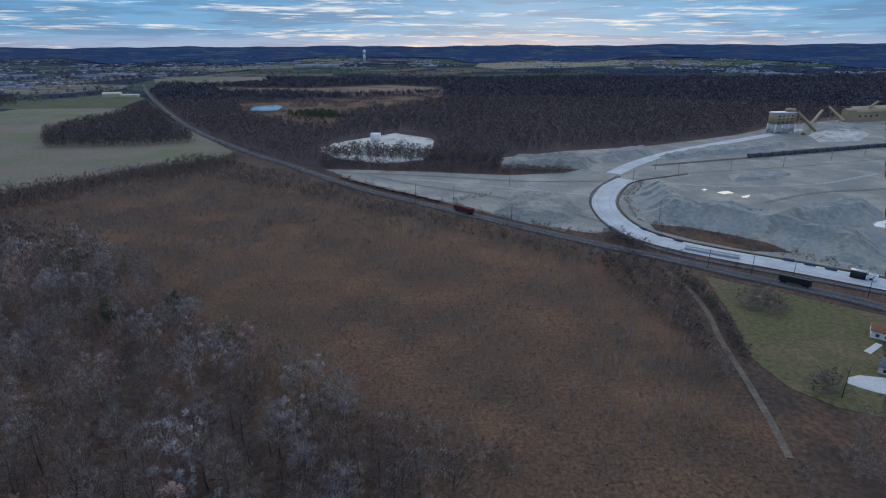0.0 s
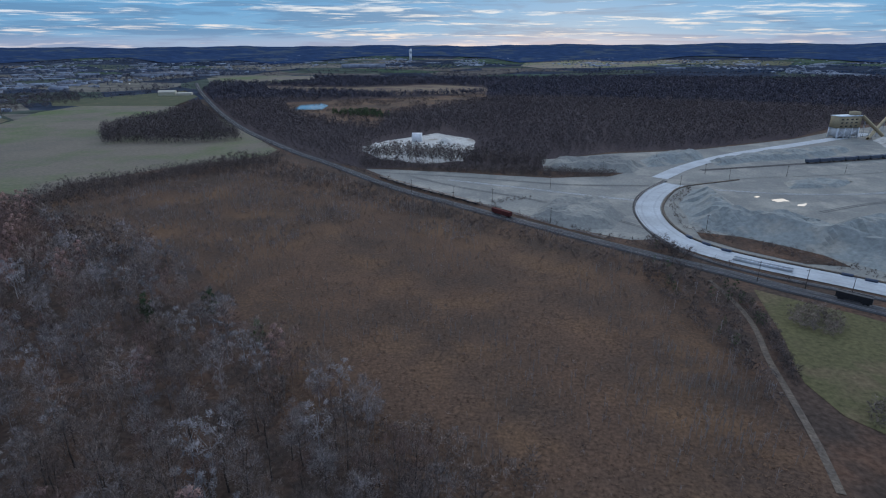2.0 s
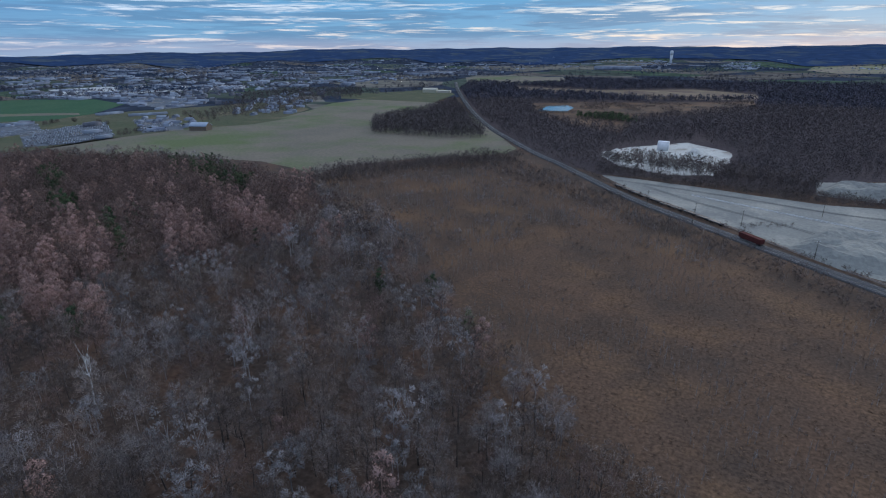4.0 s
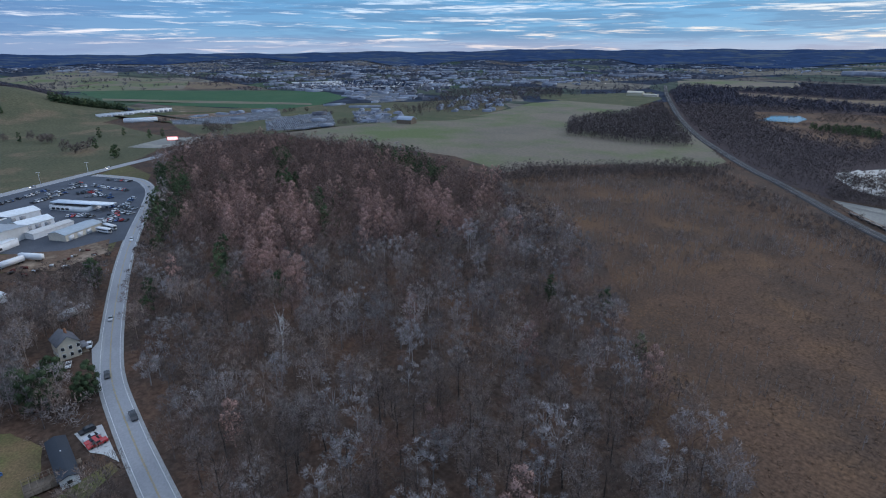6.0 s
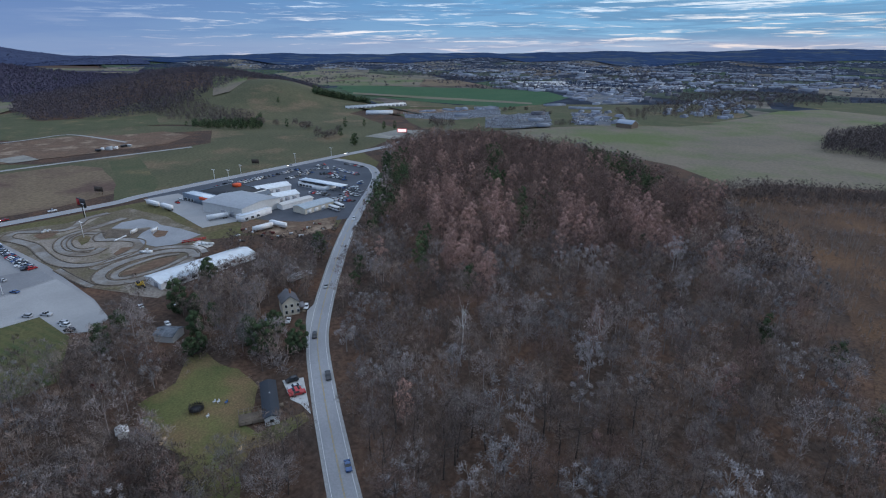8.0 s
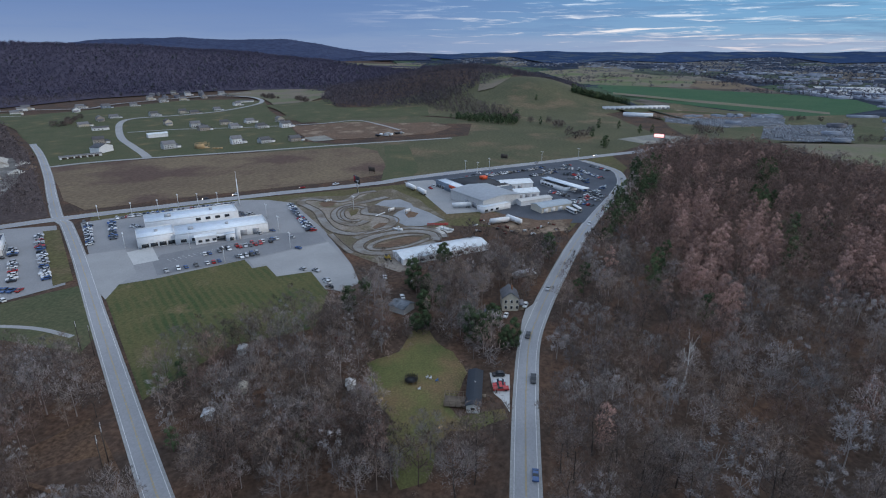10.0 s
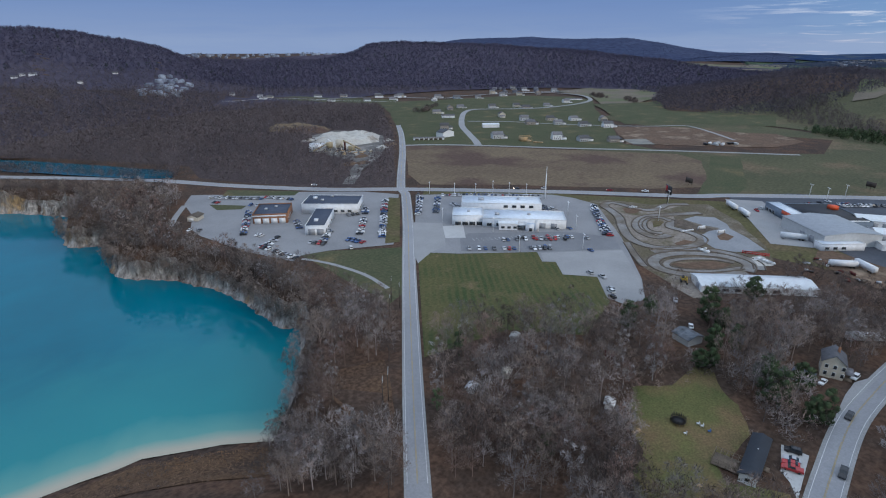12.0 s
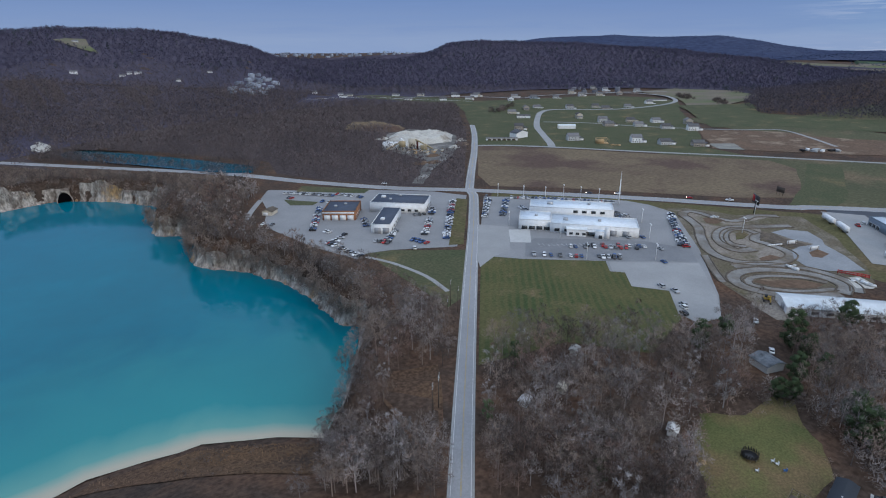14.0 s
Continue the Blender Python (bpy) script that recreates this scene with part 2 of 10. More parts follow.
def lake_water(name):
    """Water that clouds with pale silt towards the shelving shore; "silt" holds metres from that shore."""
    m = surf(name, (0.0005, 0.117, 0.170), (0.0005, 0.140, 0.198), 0.010, 0.05, rough=0.04, bump=0.0, spec=0.17, grain=0.04)
    n, l = m.node_tree.nodes, m.node_tree.links
    bsdf = n["Principled BSDF"]
    col = bsdf.inputs["Base Color"].links[0].from_socket
    tc = n.new("ShaderNodeTexCoord").outputs["Object"]
    at_ = n.new("ShaderNodeAttribute")
    at_.attribute_name = "silt"
    nt = n.new("ShaderNodeTexNoise")
    nt.inputs["Scale"].default_value, nt.inputs["Detail"].default_value, nt.inputs["Distortion"].default_value = 0.018, 5.0, 1.2
    l.new(tc, nt.inputs[0])
    add = n.new("ShaderNodeMath")
    add.operation = "MULTIPLY_ADD"
    l.new(nt.outputs[0], add.inputs[0])
    add.inputs[1].default_value = -1.0
    add.inputs[2].default_value = 1.5
    mul = n.new("ShaderNodeMath")
    mul.operation = "MULTIPLY"
    l.new(at_.outputs["Fac"], mul.inputs[0])
    l.new(add.outputs[0], mul.inputs[1])
    for lo, hi, c, top in ((105.0, 6.0, (0.024, 0.225, 0.232), 0.9), (22.0, 3.0, (0.16, 0.33, 0.28), 0.85), (9.0, 2.0, (0.40, 0.365, 0.285), 1.0)):
        r = n.new("ShaderNodeMapRange")
        l.new(mul.outputs[0], r.inputs[0])
        for i, v in enumerate((lo, hi, 0.0, top)):
            r.inputs[i + 1].default_value = v
        x = n.new("ShaderNodeMix")
        x.data_type = "RGBA"
        l.new(r.outputs[0], x.inputs[0])
        l.new(col, x.inputs[6])
        x.inputs[7].default_value = (*c, 1)
        col = x.outputs[2]
    l.new(col, bsdf.inputs["Base Color"])
    return m


M["lake"] = lake_water("silty_turquoise_water")
M["pondwater"] = surf("grey_pond_water", (0.03, 0.055, 0.085), (0.025, 0.045, 0.07), 0.02, 0.1, rough=0.05, bump=0.0, spec=0.5, grain=0.05)
M["rock"] = surf("limestone_cliff", (0.42, 0.385, 0.345), (0.105, 0.086, 0.072), 0.22, 0.8, c2=(0.30, 0.20, 0.105), patch=0.05, cut=(0.58, 0.68), grain=0.5, bump=0.9, upright=0.4)
M["bark"] = surf("grey_bark", (0.085, 0.072, 0.064), (0.050, 0.043, 0.040), 0.2, 2.0, grain=0.3)
TONES = {"grey": ((0.268, 0.232, 0.220), (0.212, 0.186, 0.178)), "brown": ((0.222, 0.174, 0.148), (0.173, 0.140, 0.122)), "dark": ((0.129, 0.104, 0.092), (0.096, 0.078, 0.072)), "ruddy": ((0.186, 0.128, 0.106), (0.145, 0.103, 0.090))}
for tone, (ta, tb) in TONES.items():
    M["twig_" + tone] = surf(tone + "_bare_twigs", ta, tb, 0.07, 0.5, grain=0.22, bump=0.0, plant=True)
M["twig"] = M["twig_brown"]
M["snag"] = surf("grey_dead_stems", (0.29, 0.26, 0.24), (0.21, 0.19, 0.175), 0.08, 0.3, grain=0.25, bump=0.0)
M["pale"] = surf("pale_twigs", (0.305, 0.284, 0.280), (0.235, 0.220, 0.220), 0.08, 0.5, grain=0.2, bump=0.0, plant=True)
M["rust"] = surf("rusty_leaves", (0.345, 0.222, 0.186), (0.262, 0.172, 0.148), 0.05, 0.4, grain=0.14, bump=0.0, plant=True)
M["pine"] = surf("pine_needles", (0.050, 0.076, 0.040), (0.074, 0.096, 0.046), 0.06, 0.4, grain=0.3, bump=0.0, plant=True)
M["farwood"] = surf("far_bare_wood", (0.122, 0.102, 0.097), (0.096, 0.081, 0.082), 0.008, 0.10, grain=0.3, bump=0.0, spec=0.0, plant=0.5)
M["westwood"] = surf("grey_brown_wood", (0.132, 0.110, 0.110), (0.106, 0.089, 0.092), 0.010, 0.15, grain=0.2, bump=0.0, spec=0.0, plant=0.5)
# The next five colours carry the hills' distance haze as a blue-violet tint.
M["hillwood"] = surf("hazed_hill_bare_wood", (0.086, 0.080, 0.118), (0.068, 0.065, 0.100), 0.004, 0.03, grain=0.15, bump=0.0, spec=0.0)
M["hillnear"] = surf("hazed_hill_foot_wood", (0.108, 0.095, 0.108), (0.084, 0.075, 0.090), 0.008, 0.10, grain=0.22, bump=0.0, spec=0.0, plant=0.5)
M["hillfloor"] = surf("hazed_hill_leaf_floor", (0.082, 0.073, 0.098), (0.066, 0.061, 0.086), 0.006, 0.05, grain=0.2, bump=0.0, spec=0.0)
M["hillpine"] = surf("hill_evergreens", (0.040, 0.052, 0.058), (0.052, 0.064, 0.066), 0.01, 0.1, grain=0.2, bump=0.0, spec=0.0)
M["farhilltwig"] = surf("hazed_far_hill_twigs", (0.050, 0.062, 0.112), (0.060, 0.072, 0.124), 0.004, 0.02, grain=0.12, bump=0.0, spec=0.0)
# Trees of the far plain, cooled in base colour to imitate haze.
M["midtree"] = surf("far_trees_hazed_grey", (0.072, 0.070, 0.088), (0.092, 0.086, 0.100), 0.006, 0.06, grain=0.22, bump=0.0, spec=0.0, plant=True)
M["reed"] = surf("dry_reeds", (0.150, 0.096, 0.064), (0.112, 0.076, 0.054), 0.05, 0.5, c2=(0.195, 0.112, 0.058), patch=0.016, cut=(0.50, 0.68), grain=0.3, bump=0.0)
# The blue here is distance haze put into the trees' colour.
M["fartree"] = surf("far_trees_hazed_blue", (0.032, 0.053, 0.100), (0.044, 0.066, 0.110), 0.004, 0.05, grain=0.3, bump=0.0, spec=0.0, plant=True)

# ---------------------------------------------------------------- ground form
def smooth(a, b, v):
    t = np.clip((v - a) / (b - a), 0, 1)
    return t * t * (3 - 2 * t)


def polar(az, r):
    return -r * math.sin(radians(az)), 20 + r * math.cos(radians(az))


def far(p):
    """The plain's true distances, drawn in beyond the near land so that the whole of it stays within sight."""
    d = math.hypot(p[0], p[1] - 20)
    k = FAR_FROM * (1 + math.log(d / FAR_FROM)) / d if d > FAR_FROM else 1.0
    return p[0] * k, 20 + (p[1] - 20) * k


def true_range(r):
    return np.where(r > FAR_FROM, FAR_FROM * np.exp((r - FAR_FROM) / FAR_FROM), r)


def slope_at(az, r):
    """A place on the hills by bearing and drawn range."""
    return polar(az, float(true_range(r)))


FAR_FROM, EYE = 1400.0, 112.0
# the plain's edge on the skyline: bearing, degrees below the eye
SKYLINE = [(-100, 0.0), (-36, -0.10), (-11, 0.0), (5, 0.09), (16, 0.08), (26, 0.17), (32, 0.16), (39, 0.18), (49, 0.36), (59, 0.47), (74, 0.62), (86, 0.62), (97, 0.78), (103, 0.74), (180, 0.6), (260, 0.0)]
# ridges: range of the crest, range of the foot, how far behind the crest it falls away, then bearings and heights of the crest
RIDGES = [
    (1950, 1050, 700, [(140, -40), (147, 6), (151, 40), (153.5, 74), (155.3, 98), (157.2, 114), (159.5, 127), (162, 138), (165, 146), (168, 149), (171, 145), (174, 138), (186, 118), (205, 100)]),
    (2700, 1500, 500, [(128, 10), (133, 45), (137, 66), (142, 67), (150, 65), (155, 62), (163, 40), (175, 10)]),
    (2300, 1480, 600, [(94, -60), (98, -15), (102, 18), (106.2, 37), (110.5, 57), (112.9, 68), (117.7, 85), (122.7, 97), (128, 107), (135, 110), (136.5, 100), (137.6, 80), (140, 52), (146, 30), (155, 0)]),
    (3900, 2700, 500, [(98, 20), (101, 48), (104, 56), (106.4, 81), (109, 112), (111.9, 138), (114.5, 137), (117.8, 133), (120.8, 146), (125.4, 138), (128.3, 124), (134, 60), (142, 10)]),
]
# rounded hills: bearing, range, height, spread along the crest, spread across it
HILLS = [(92.5, 1500, 44, 130, 200), (99, 1430, 26, 130, 170), (87, 1190, 36, 75, 125)]
LAKE = [(-40.3, -559.1), (-82.2, -565.8), (-119.4, -530.1), (-145.5, -482.3), (-146.2, -462.6), (-118.2, -407.5), (-136.9, -379.1), (-117.8, -324), (-134.7, -292.5), (-144.3, -259.4), (-146.5, -227.5), (-143.6, -211), (-141.8, -191.8), (-147.4, -182.5), (-136.5, -166.1), (-123.3, -153.3), (-107.4, -137.2), (-99, -130.4), (-88.9, -122.1)] + [(-76.4, -134.3), (-67.3, -140.4), (-55.1, -149), (-47.5, -150.2), (-37.4, -153.6), (-21, -157.6), (-12, -156.2)] + [(35, -160), (120, -190), (150, -330), (90, -520)]
BACKPOND = [(-114, -731.2), (-140.3, -736.2), (-169.1, -684), (-198.7, -623.3), (-230, -546.6), (-245.9, -508), (-230.8, -482.2), (-210.9, -501), (-188.7, -543.3), (-151.6, -616.6), (-115.3, -693.1)]
FARPOND = [(-347.8, 996.0), (-358.1, 1081.1), (-326.1, 1112.9), (-301.4, 1071.4), (-295.4, 1005.3)]


def inside(poly, x, y):
    x, y = np.asarray(x, float), np.asarray(y, float)
    hit = np.zeros(np.broadcast(x, y).shape, bool)
    for (x0, y0), (x1, y1) in zip(poly, poly[1:] + poly[:1]):
        if y0 == y1:
            continue
        c = ((y0 > y) != (y1 > y)) & (x < (x1 - x0) * (y - y0) / (y1 - y0) + x0)
        hit ^= c
    return hit


def edge_dist(line, x, y, closed=True):
    x, y = np.asarray(x, float), np.asarray(y, float)
    best = np.full(np.broadcast(x, y).shape, 1e9)
    for (x0, y0), (x1, y1) in zip(line, line[1:] + (line[:1] if closed else [])):
        dx, dy = x1 - x0, y1 - y0
        t = np.clip(((x - x0) * dx + (y - y0) * dy) / (dx * dx + dy * dy + 1e-9), 0, 1)
        best = np.minimum(best, np.hypot(x - x0 - t * dx, y - y0 - t * dy))
    return best


def terrain(x, y):
    x, y = np.asarray(x, float), np.asarray(y, float)
    z = np.zeros(np.broadcast(x, y).shape)
    for az, r, h, along, across in HILLS:
        cx, cy = polar(az, r)
        ca, sa = math.cos(radians(az)), math.sin(radians(az))
        u = (x - cx) * ca + (y - cy) * sa
        v = -(x - cx) * sa + (y - cy) * ca
        z = z + h * np.exp(-0.5 * (u / along) ** 2 - 0.5 * (v / across) ** 2)
    rr = np.hypot(x, y - 20)
    z = z * smooth(880, 1200, rr)
    # the far plain rises slowly to the skyline
    az = (np.degrees(np.arctan2(-x, y - 20)) + 100) % 360 - 100
    r = np.maximum(rr, FAR_FROM)
    dip = EYE / (FAR_FROM * np.exp((r - FAR_FROM) / FAR_FROM))
    sky_dip = np.interp(az, [a for a, _ in SKYLINE], [d for _, d in SKYLINE]) + 0.05 * np.sin(np.radians(az) * 23 + 1) + 0.035 * np.sin(np.radians(az) * 57) + 0.02 * np.sin(np.radians(az) * 131 + 2)
    dip = dip + (np.tan(np.radians(sky_dip + 0.10)) - EYE / (FAR_FROM * math.exp(3150 / FAR_FROM))) * smooth(2900, 4550, r)
    bowl = (EYE - r * dip) * (1 - smooth(104, 118, az) * (1 - smooth(205, 230, az)))
    bowl = bowl - 90 * smooth(4560, 4800, r) + 7 * np.sin(np.radians(az) * 31 + r / 210) * smooth(2500, 3300, r) * (1 - smooth(4000, 4400, r))
    z = np.maximum(z, bowl) + np.minimum(bowl, 0)
    for crest, foot, back, line in RIDGES:
        top = np.interp(az, [a for a, _ in line], [h for _, h in line], left=-60, right=-60)
        top = top + 1.6 * np.sin(np.radians(az) * 44 + crest) + 1.0 * np.sin(np.radians(az) * 117)
        k = smooth(foot, crest, rr) * (1 - 0.6 * smooth(crest, crest + back, rr))
        z = np.maximum(z, np.maximum(top, 0) * k * (0.9 + 0.1 * np.sin(np.radians(az) * 47 + rr / 260) * (1 - smooth(crest - 500, crest, rr)) + 0.1 * smooth(crest - 500, crest, rr)))
    # the flooded pit: sheer on the far sides, a sloping bank on the near one
    near = (x > -220) & (x < 260) & (y > -640) & (y < 80)
    if near.any():
        d = edge_dist(LAKE, x, y)
        d = np.where(inside(LAKE, x, y), -d, d)
        bank = smooth(-106, -84, x) * smooth(-225, -170, y)
        sheer = -23 * (1 - smooth(1.5, 7.0, d))
        slope = np.where(d < 0, -18 + 0.5 * np.maximum(d, -12), -18 + 18 * smooth(0, 1, np.clip(d / 60, 0, 1)) ** 0.7)
        pit = sheer * (1 - bank) + slope * bank
        z = np.where(near, np.minimum(z, z + pit), z)
    d = edge_dist(BACKPOND, x, y)
    d = np.where(inside(BACKPOND, x, y), -d, d)
    return z - 3.0 * (1 - smooth(-4, 10, d))


def height(x, y):
    return float(terrain(np.array([x]), np.array([y]))[0])


def mesh_of(name, verts, faces, mat=None, normals=None, tone=None):
    """A mesh from arrays; faces all of one size. Soft normals and a tone for each plant may come with it."""
    verts, faces = np.asarray(verts, np.float32), np.asarray(faces, np.int32)
    me = bpy.data.meshes.new(name)
    k = faces.shape[1]
    me.vertices.add(len(verts))
    me.vertices.foreach_set("co", verts.ravel())
    me.loops.add(faces.size)
    me.loops.foreach_set("vertex_index", faces.ravel())
    me.polygons.add(len(faces))
    me.polygons.foreach_set("loop_start", np.arange(0, faces.size, k, dtype=np.int32))
    if tone is not None:
        me.attributes.new("tone", "FLOAT", "POINT").data.foreach_set("value", np.asarray(tone, np.float32))
    if normals is not None:
        me.polygons.foreach_set("use_smooth", np.ones(len(faces), bool))
        me.attributes.new("custom_normal", "FLOAT_VECTOR", "POINT").data.foreach_set("vector", np.asarray(normals, np.float32).ravel())
    me.update(calc_edges=True)
    if mat:
        me.materials.append(mat)
    return me


def prisms(a, b, ra, rb, sides=3):
    """Tapered tubes from points a to points b, radii ra and rb (arrays)."""
    a, b = np.atleast_2d(a), np.atleast_2d(b)
    n = len(a)
    d = b - a
    d = d / (np.linalg.norm(d, axis=1)[:, None] + 1e-9)
    ref = np.where(np.abs(d[:, 2:3]) > 0.9, [[1.0, 0, 0]], [[0, 0, 1.0]])
    u = np.cross(d, ref)
    u /= np.linalg.norm(u, axis=1)[:, None]
    w = np.cross(d, u)
    ang = np.arange(sides) * 2 * np.pi / sides
    ring = u[:, None] * np.cos(ang)[None, :, None] + w[:, None] * np.sin(ang)[None, :, None]
    ra, rb = np.broadcast_to(ra, n), np.broadcast_to(rb, n)
    v = np.concatenate([a[:, None] + ring * ra[:, None, None], b[:, None] + ring * rb[:, None, None]], 1)
    f = []
    for i in range(sides):
        j = (i + 1) % sides
        f += [(i, j, sides + j), (i, sides + j, sides + i)]
    f = np.array(f)[None] + (np.arange(n) * 2 * sides)[:, None, None]
    return v.reshape(-1, 3), f.reshape(-1, 3)


def spread(dense, far, step):
    out, s = [dense], step
    while out[-1] < far:
        s = min(s * 1.055, 65)
        out.append(out[-1] + s)
    return out


def axis(lo, hi, step, far):
    left = [-v for v in spread(-lo, far, step)][::-1]
    return np.array(left + list(np.arange(lo + step, hi, step)) + spread(hi, far, step))


gx, gy = axis(-420, 260, 5.0, 4800), axis(-640, 420, 5.0, 4800)
X, Y = np.meshgrid(gx, gy)
Zg = terrain(X, Y)
idx = np.arange(X.size).reshape(X.shape)
quads = np.stack([idx[:-1, :-1], idx[:-1, 1:], idx[1:, 1:], idx[1:, :-1]], -1).reshape(-1, 4)
ground = new("ground", mesh_of("ground", np.stack([X, Y, Zg], -1).reshape(-1, 3), quads, M["litter"]))
for p in ground.data.polygons:
    p.use_smooth = True
tagged(ground, "brown leaf-littered winter ground rolling up to wooded hills", "ground", kind="structure")


def wobble(poly, step, amp, seed):
    """The outline cut into short steps, slightly uneven."""
    out = []
    for (x0, y0), (x1, y1) in zip(poly, poly[1:] + poly[:1]):
        n = max(1, int(math.hypot(x1 - x0, y1 - y0) / step))
        for i in range(n):
            t = i / n
            x, y = x0 + (x1 - x0) * t, y0 + (y1 - y0) * t
            v = noise.noise_vector((x / (3 * step), y / (3 * step), seed))
            out.append((x + amp * v[0], y + amp * v[1]))
    return out


from mathutils.geometry import delaunay_2d_cdt


def sheet(name, poly, mat, off, label, category, step=0, amp=0.0, cell=0.0, kind="structure", z=None):
    """A thin ground cover inside an outline, lying on the ground."""
    poly = [far(p) for p in poly]
    if step:
        poly = wobble(poly, step, amp, len(name))
    reach = max(math.hypot(*p) for p in poly)
    if not cell and 880 < reach:
        cell = 40.0
    pts = [Vector(p) for p in poly]
    n = len(pts)
    if cell:
        a = np.array(poly)
        qx, qy = np.meshgrid(np.arange(a[:, 0].min(), a[:, 0].max(), cell), np.arange(a[:, 1].min(), a[:, 1].max(), cell))
        ok = inside(poly, qx, qy) & (edge_dist(poly, qx, qy) > 0.3 * cell)
        pts += [Vector(p) for p in zip(qx[ok], qy[ok])]
    v, _, f, _, _, _ = delaunay_2d_cdt(pts, [], [list(range(n))], 1, 1e-4)
    v = np.array([tuple(p) for p in v])
    zz = (terrain(v[:, 0], v[:, 1]) if z is None else z) + off + (1.2 * smooth(880, 1050, np.hypot(v[:, 0], v[:, 1])) + 0.0015 * np.maximum(np.hypot(v[:, 0], v[:, 1]) - 1050, 0) if z is None and cell else 0)
    me = bpy.data.meshes.new(name)
    me.from_pydata(np.column_stack([v, np.broadcast_to(zz, len(v))]).tolist(), [], [list(q) for q in f])
    if len(me.polygons) and sum(p.normal.z for p in me.polygons) < 0:
        me.flip_normals()
    me.materials.append(mat)
    return tagged(new(name, me), label, category, kind=kind)


def curve_pts(pts, step=6.0):
    """A smooth line through the points."""
    p = [np.array(q, float) for q in pts]
    p = [2 * p[0] - p[1]] + p + [2 * p[-1] - p[-2]]
    out = []
    for a, b, c, d in zip(p, p[1:], p[2:], p[3:]):
        n = max(2, int(np.linalg.norm(c - b) / step))
        for i in range(n):
            t = i / n
            out.append(0.5 * (2 * b + (c - a) * t + (2 * a - 5 * b + 4 * c - d) * t * t + (3 * b - a - 3 * c + d) * t ** 3))
    out.append(p[-2])
    return np.array(out)


def offset_line(line, side):
    t = np.gradient(line, axis=0)
    t /= np.linalg.norm(t, axis=1)[:, None] + 1e-9
    return line + side * np.column_stack([-t[:, 1], t[:, 0]])


ROADS = []


def ribbon(name, pts, width, mat, off, label, category, kind="structure", step=6.0, thick=0.0, keep=True, shift=0.0):
    line = curve_pts([far(p) for p in pts], step)
    if shift:
        line = offset_line(line, shift)
    if keep:
        ROADS.append(([tuple(p) for p in line[::3]] + [tuple(line[-1])], width / 2))
    a, b = offset_line(line, width / 2), offset_line(line, -width / 2)
    n = len(line)
    reach = np.hypot(line[:, 0], line[:, 1])
    rise = off + np.arange(n) * 0.0004 + 1.6 * smooth(860, 1000, reach) + 0.0016 * np.maximum(reach - 1050, 0)
    za, zb = terrain(a[:, 0], a[:, 1]) + rise, terrain(b[:, 0], b[:, 1]) + rise
    v = np.concatenate([np.column_stack([a, za]), np.column_stack([b, zb])])
    f = [[i, i + n, i + n + 1, i + 1] for i in range(n - 1)]
    if thick:
        v = np.concatenate([v, v - (0, 0, thick)])
        m = 2 * n
        f += [[i, i + 1, m + i + 1, m + i] for i in range(n - 1)] + [[n + i, m + n + i, m + n + i + 1, n + i + 1] for i in range(n - 1)]
    return tagged(new(name, mesh_of(name, v, f, mat)), label, category, kind=kind)


# ---------------------------------------------------------------- ground covers
MARSH = [(-319.5, 313.1), (-326.9, 383.8), (-297.8, 441.3), (-244.7, 517.5)] + [(-201.1, 553.8), (-100.2, 455.4), (6.8, 374.1), (81.3, 304.8)] + [(96.4, 287.5), (98.3, 238.9), (102.4, 195.8), (100.7, 151.4), (98.2, 125.4), (96.5, 112.5)] + [(75, 70), (20, 85)] + [(-17.1, 129.1), (-40.3, 138.5), (-61, 156.2), (-80.1, 192.1), (-128.8, 246.4), (-172.3, 284.2), (-246.3, 309)]
sheet("marsh", MARSH, M["marsh"], 0.12, "brown dry cattail and grass marsh", "marsh", step=9, amp=5.0)
FIELD = [(-737.3, 357.1), (-744.5, 455.5), (-734.6, 556.3), (-683.3, 670.8), (-731.1, 816.9), (-779.9, 936.2), (-777.6, 1121.7), (-640.5, 1098.8), (-404.2, 859.8), (-265.5, 659.4), (-232.7, 613.3), (-232.8, 576.6), (-300.6, 515.8), (-351.7, 442.4), (-347.6, 394.6), (-377.2, 405.8), (-441.1, 418.1), (-480, 410.1), (-528.7, 406), (-603.5, 372), (-657.1, 343.6)]
sheet("stubble_field", FIELD, M["stubble"], 0.12, "tan harvested crop field with greenish patches", "field", step=15, amp=3.0)
sheet("farm_grass", [(-835.1, 1037.4), (-735.4, 1044), (-597.2, 1047.4), (-654.7, 1253.3), (-770.1, 1410.1), (-853.5, 1226.7), (-916.2, 1134.5)], M["green"], 0.2, "green grass strip behind the crop field", "grass")
sheet("pasture_meadow", [(-606.5, -290.5), (-683.7, -111.9), (-759.5, -4.3), (-787.2, 61.7), (-767.8, 171.7), (-712.8, 187), (-654.5, 158.3), (-574.7, 87.2), (-527.1, 7.1), (-483.6, -66.2), (-477, -91), (-542.2, -100.9)], M["pasture"], 0.1, "olive winter pasture beside the highway", "meadow", step=15, amp=3.0)
sheet("green_strip", [(-645.9, -126.4), (-669, -101.9), (-524.3, -62.9), (-483.6, -66.2), (-472.7, -89.9), (-556.6, -103)], M["green"], 0.18, "greener strip of grass in the pasture", "grass", step=12, amp=2.0)
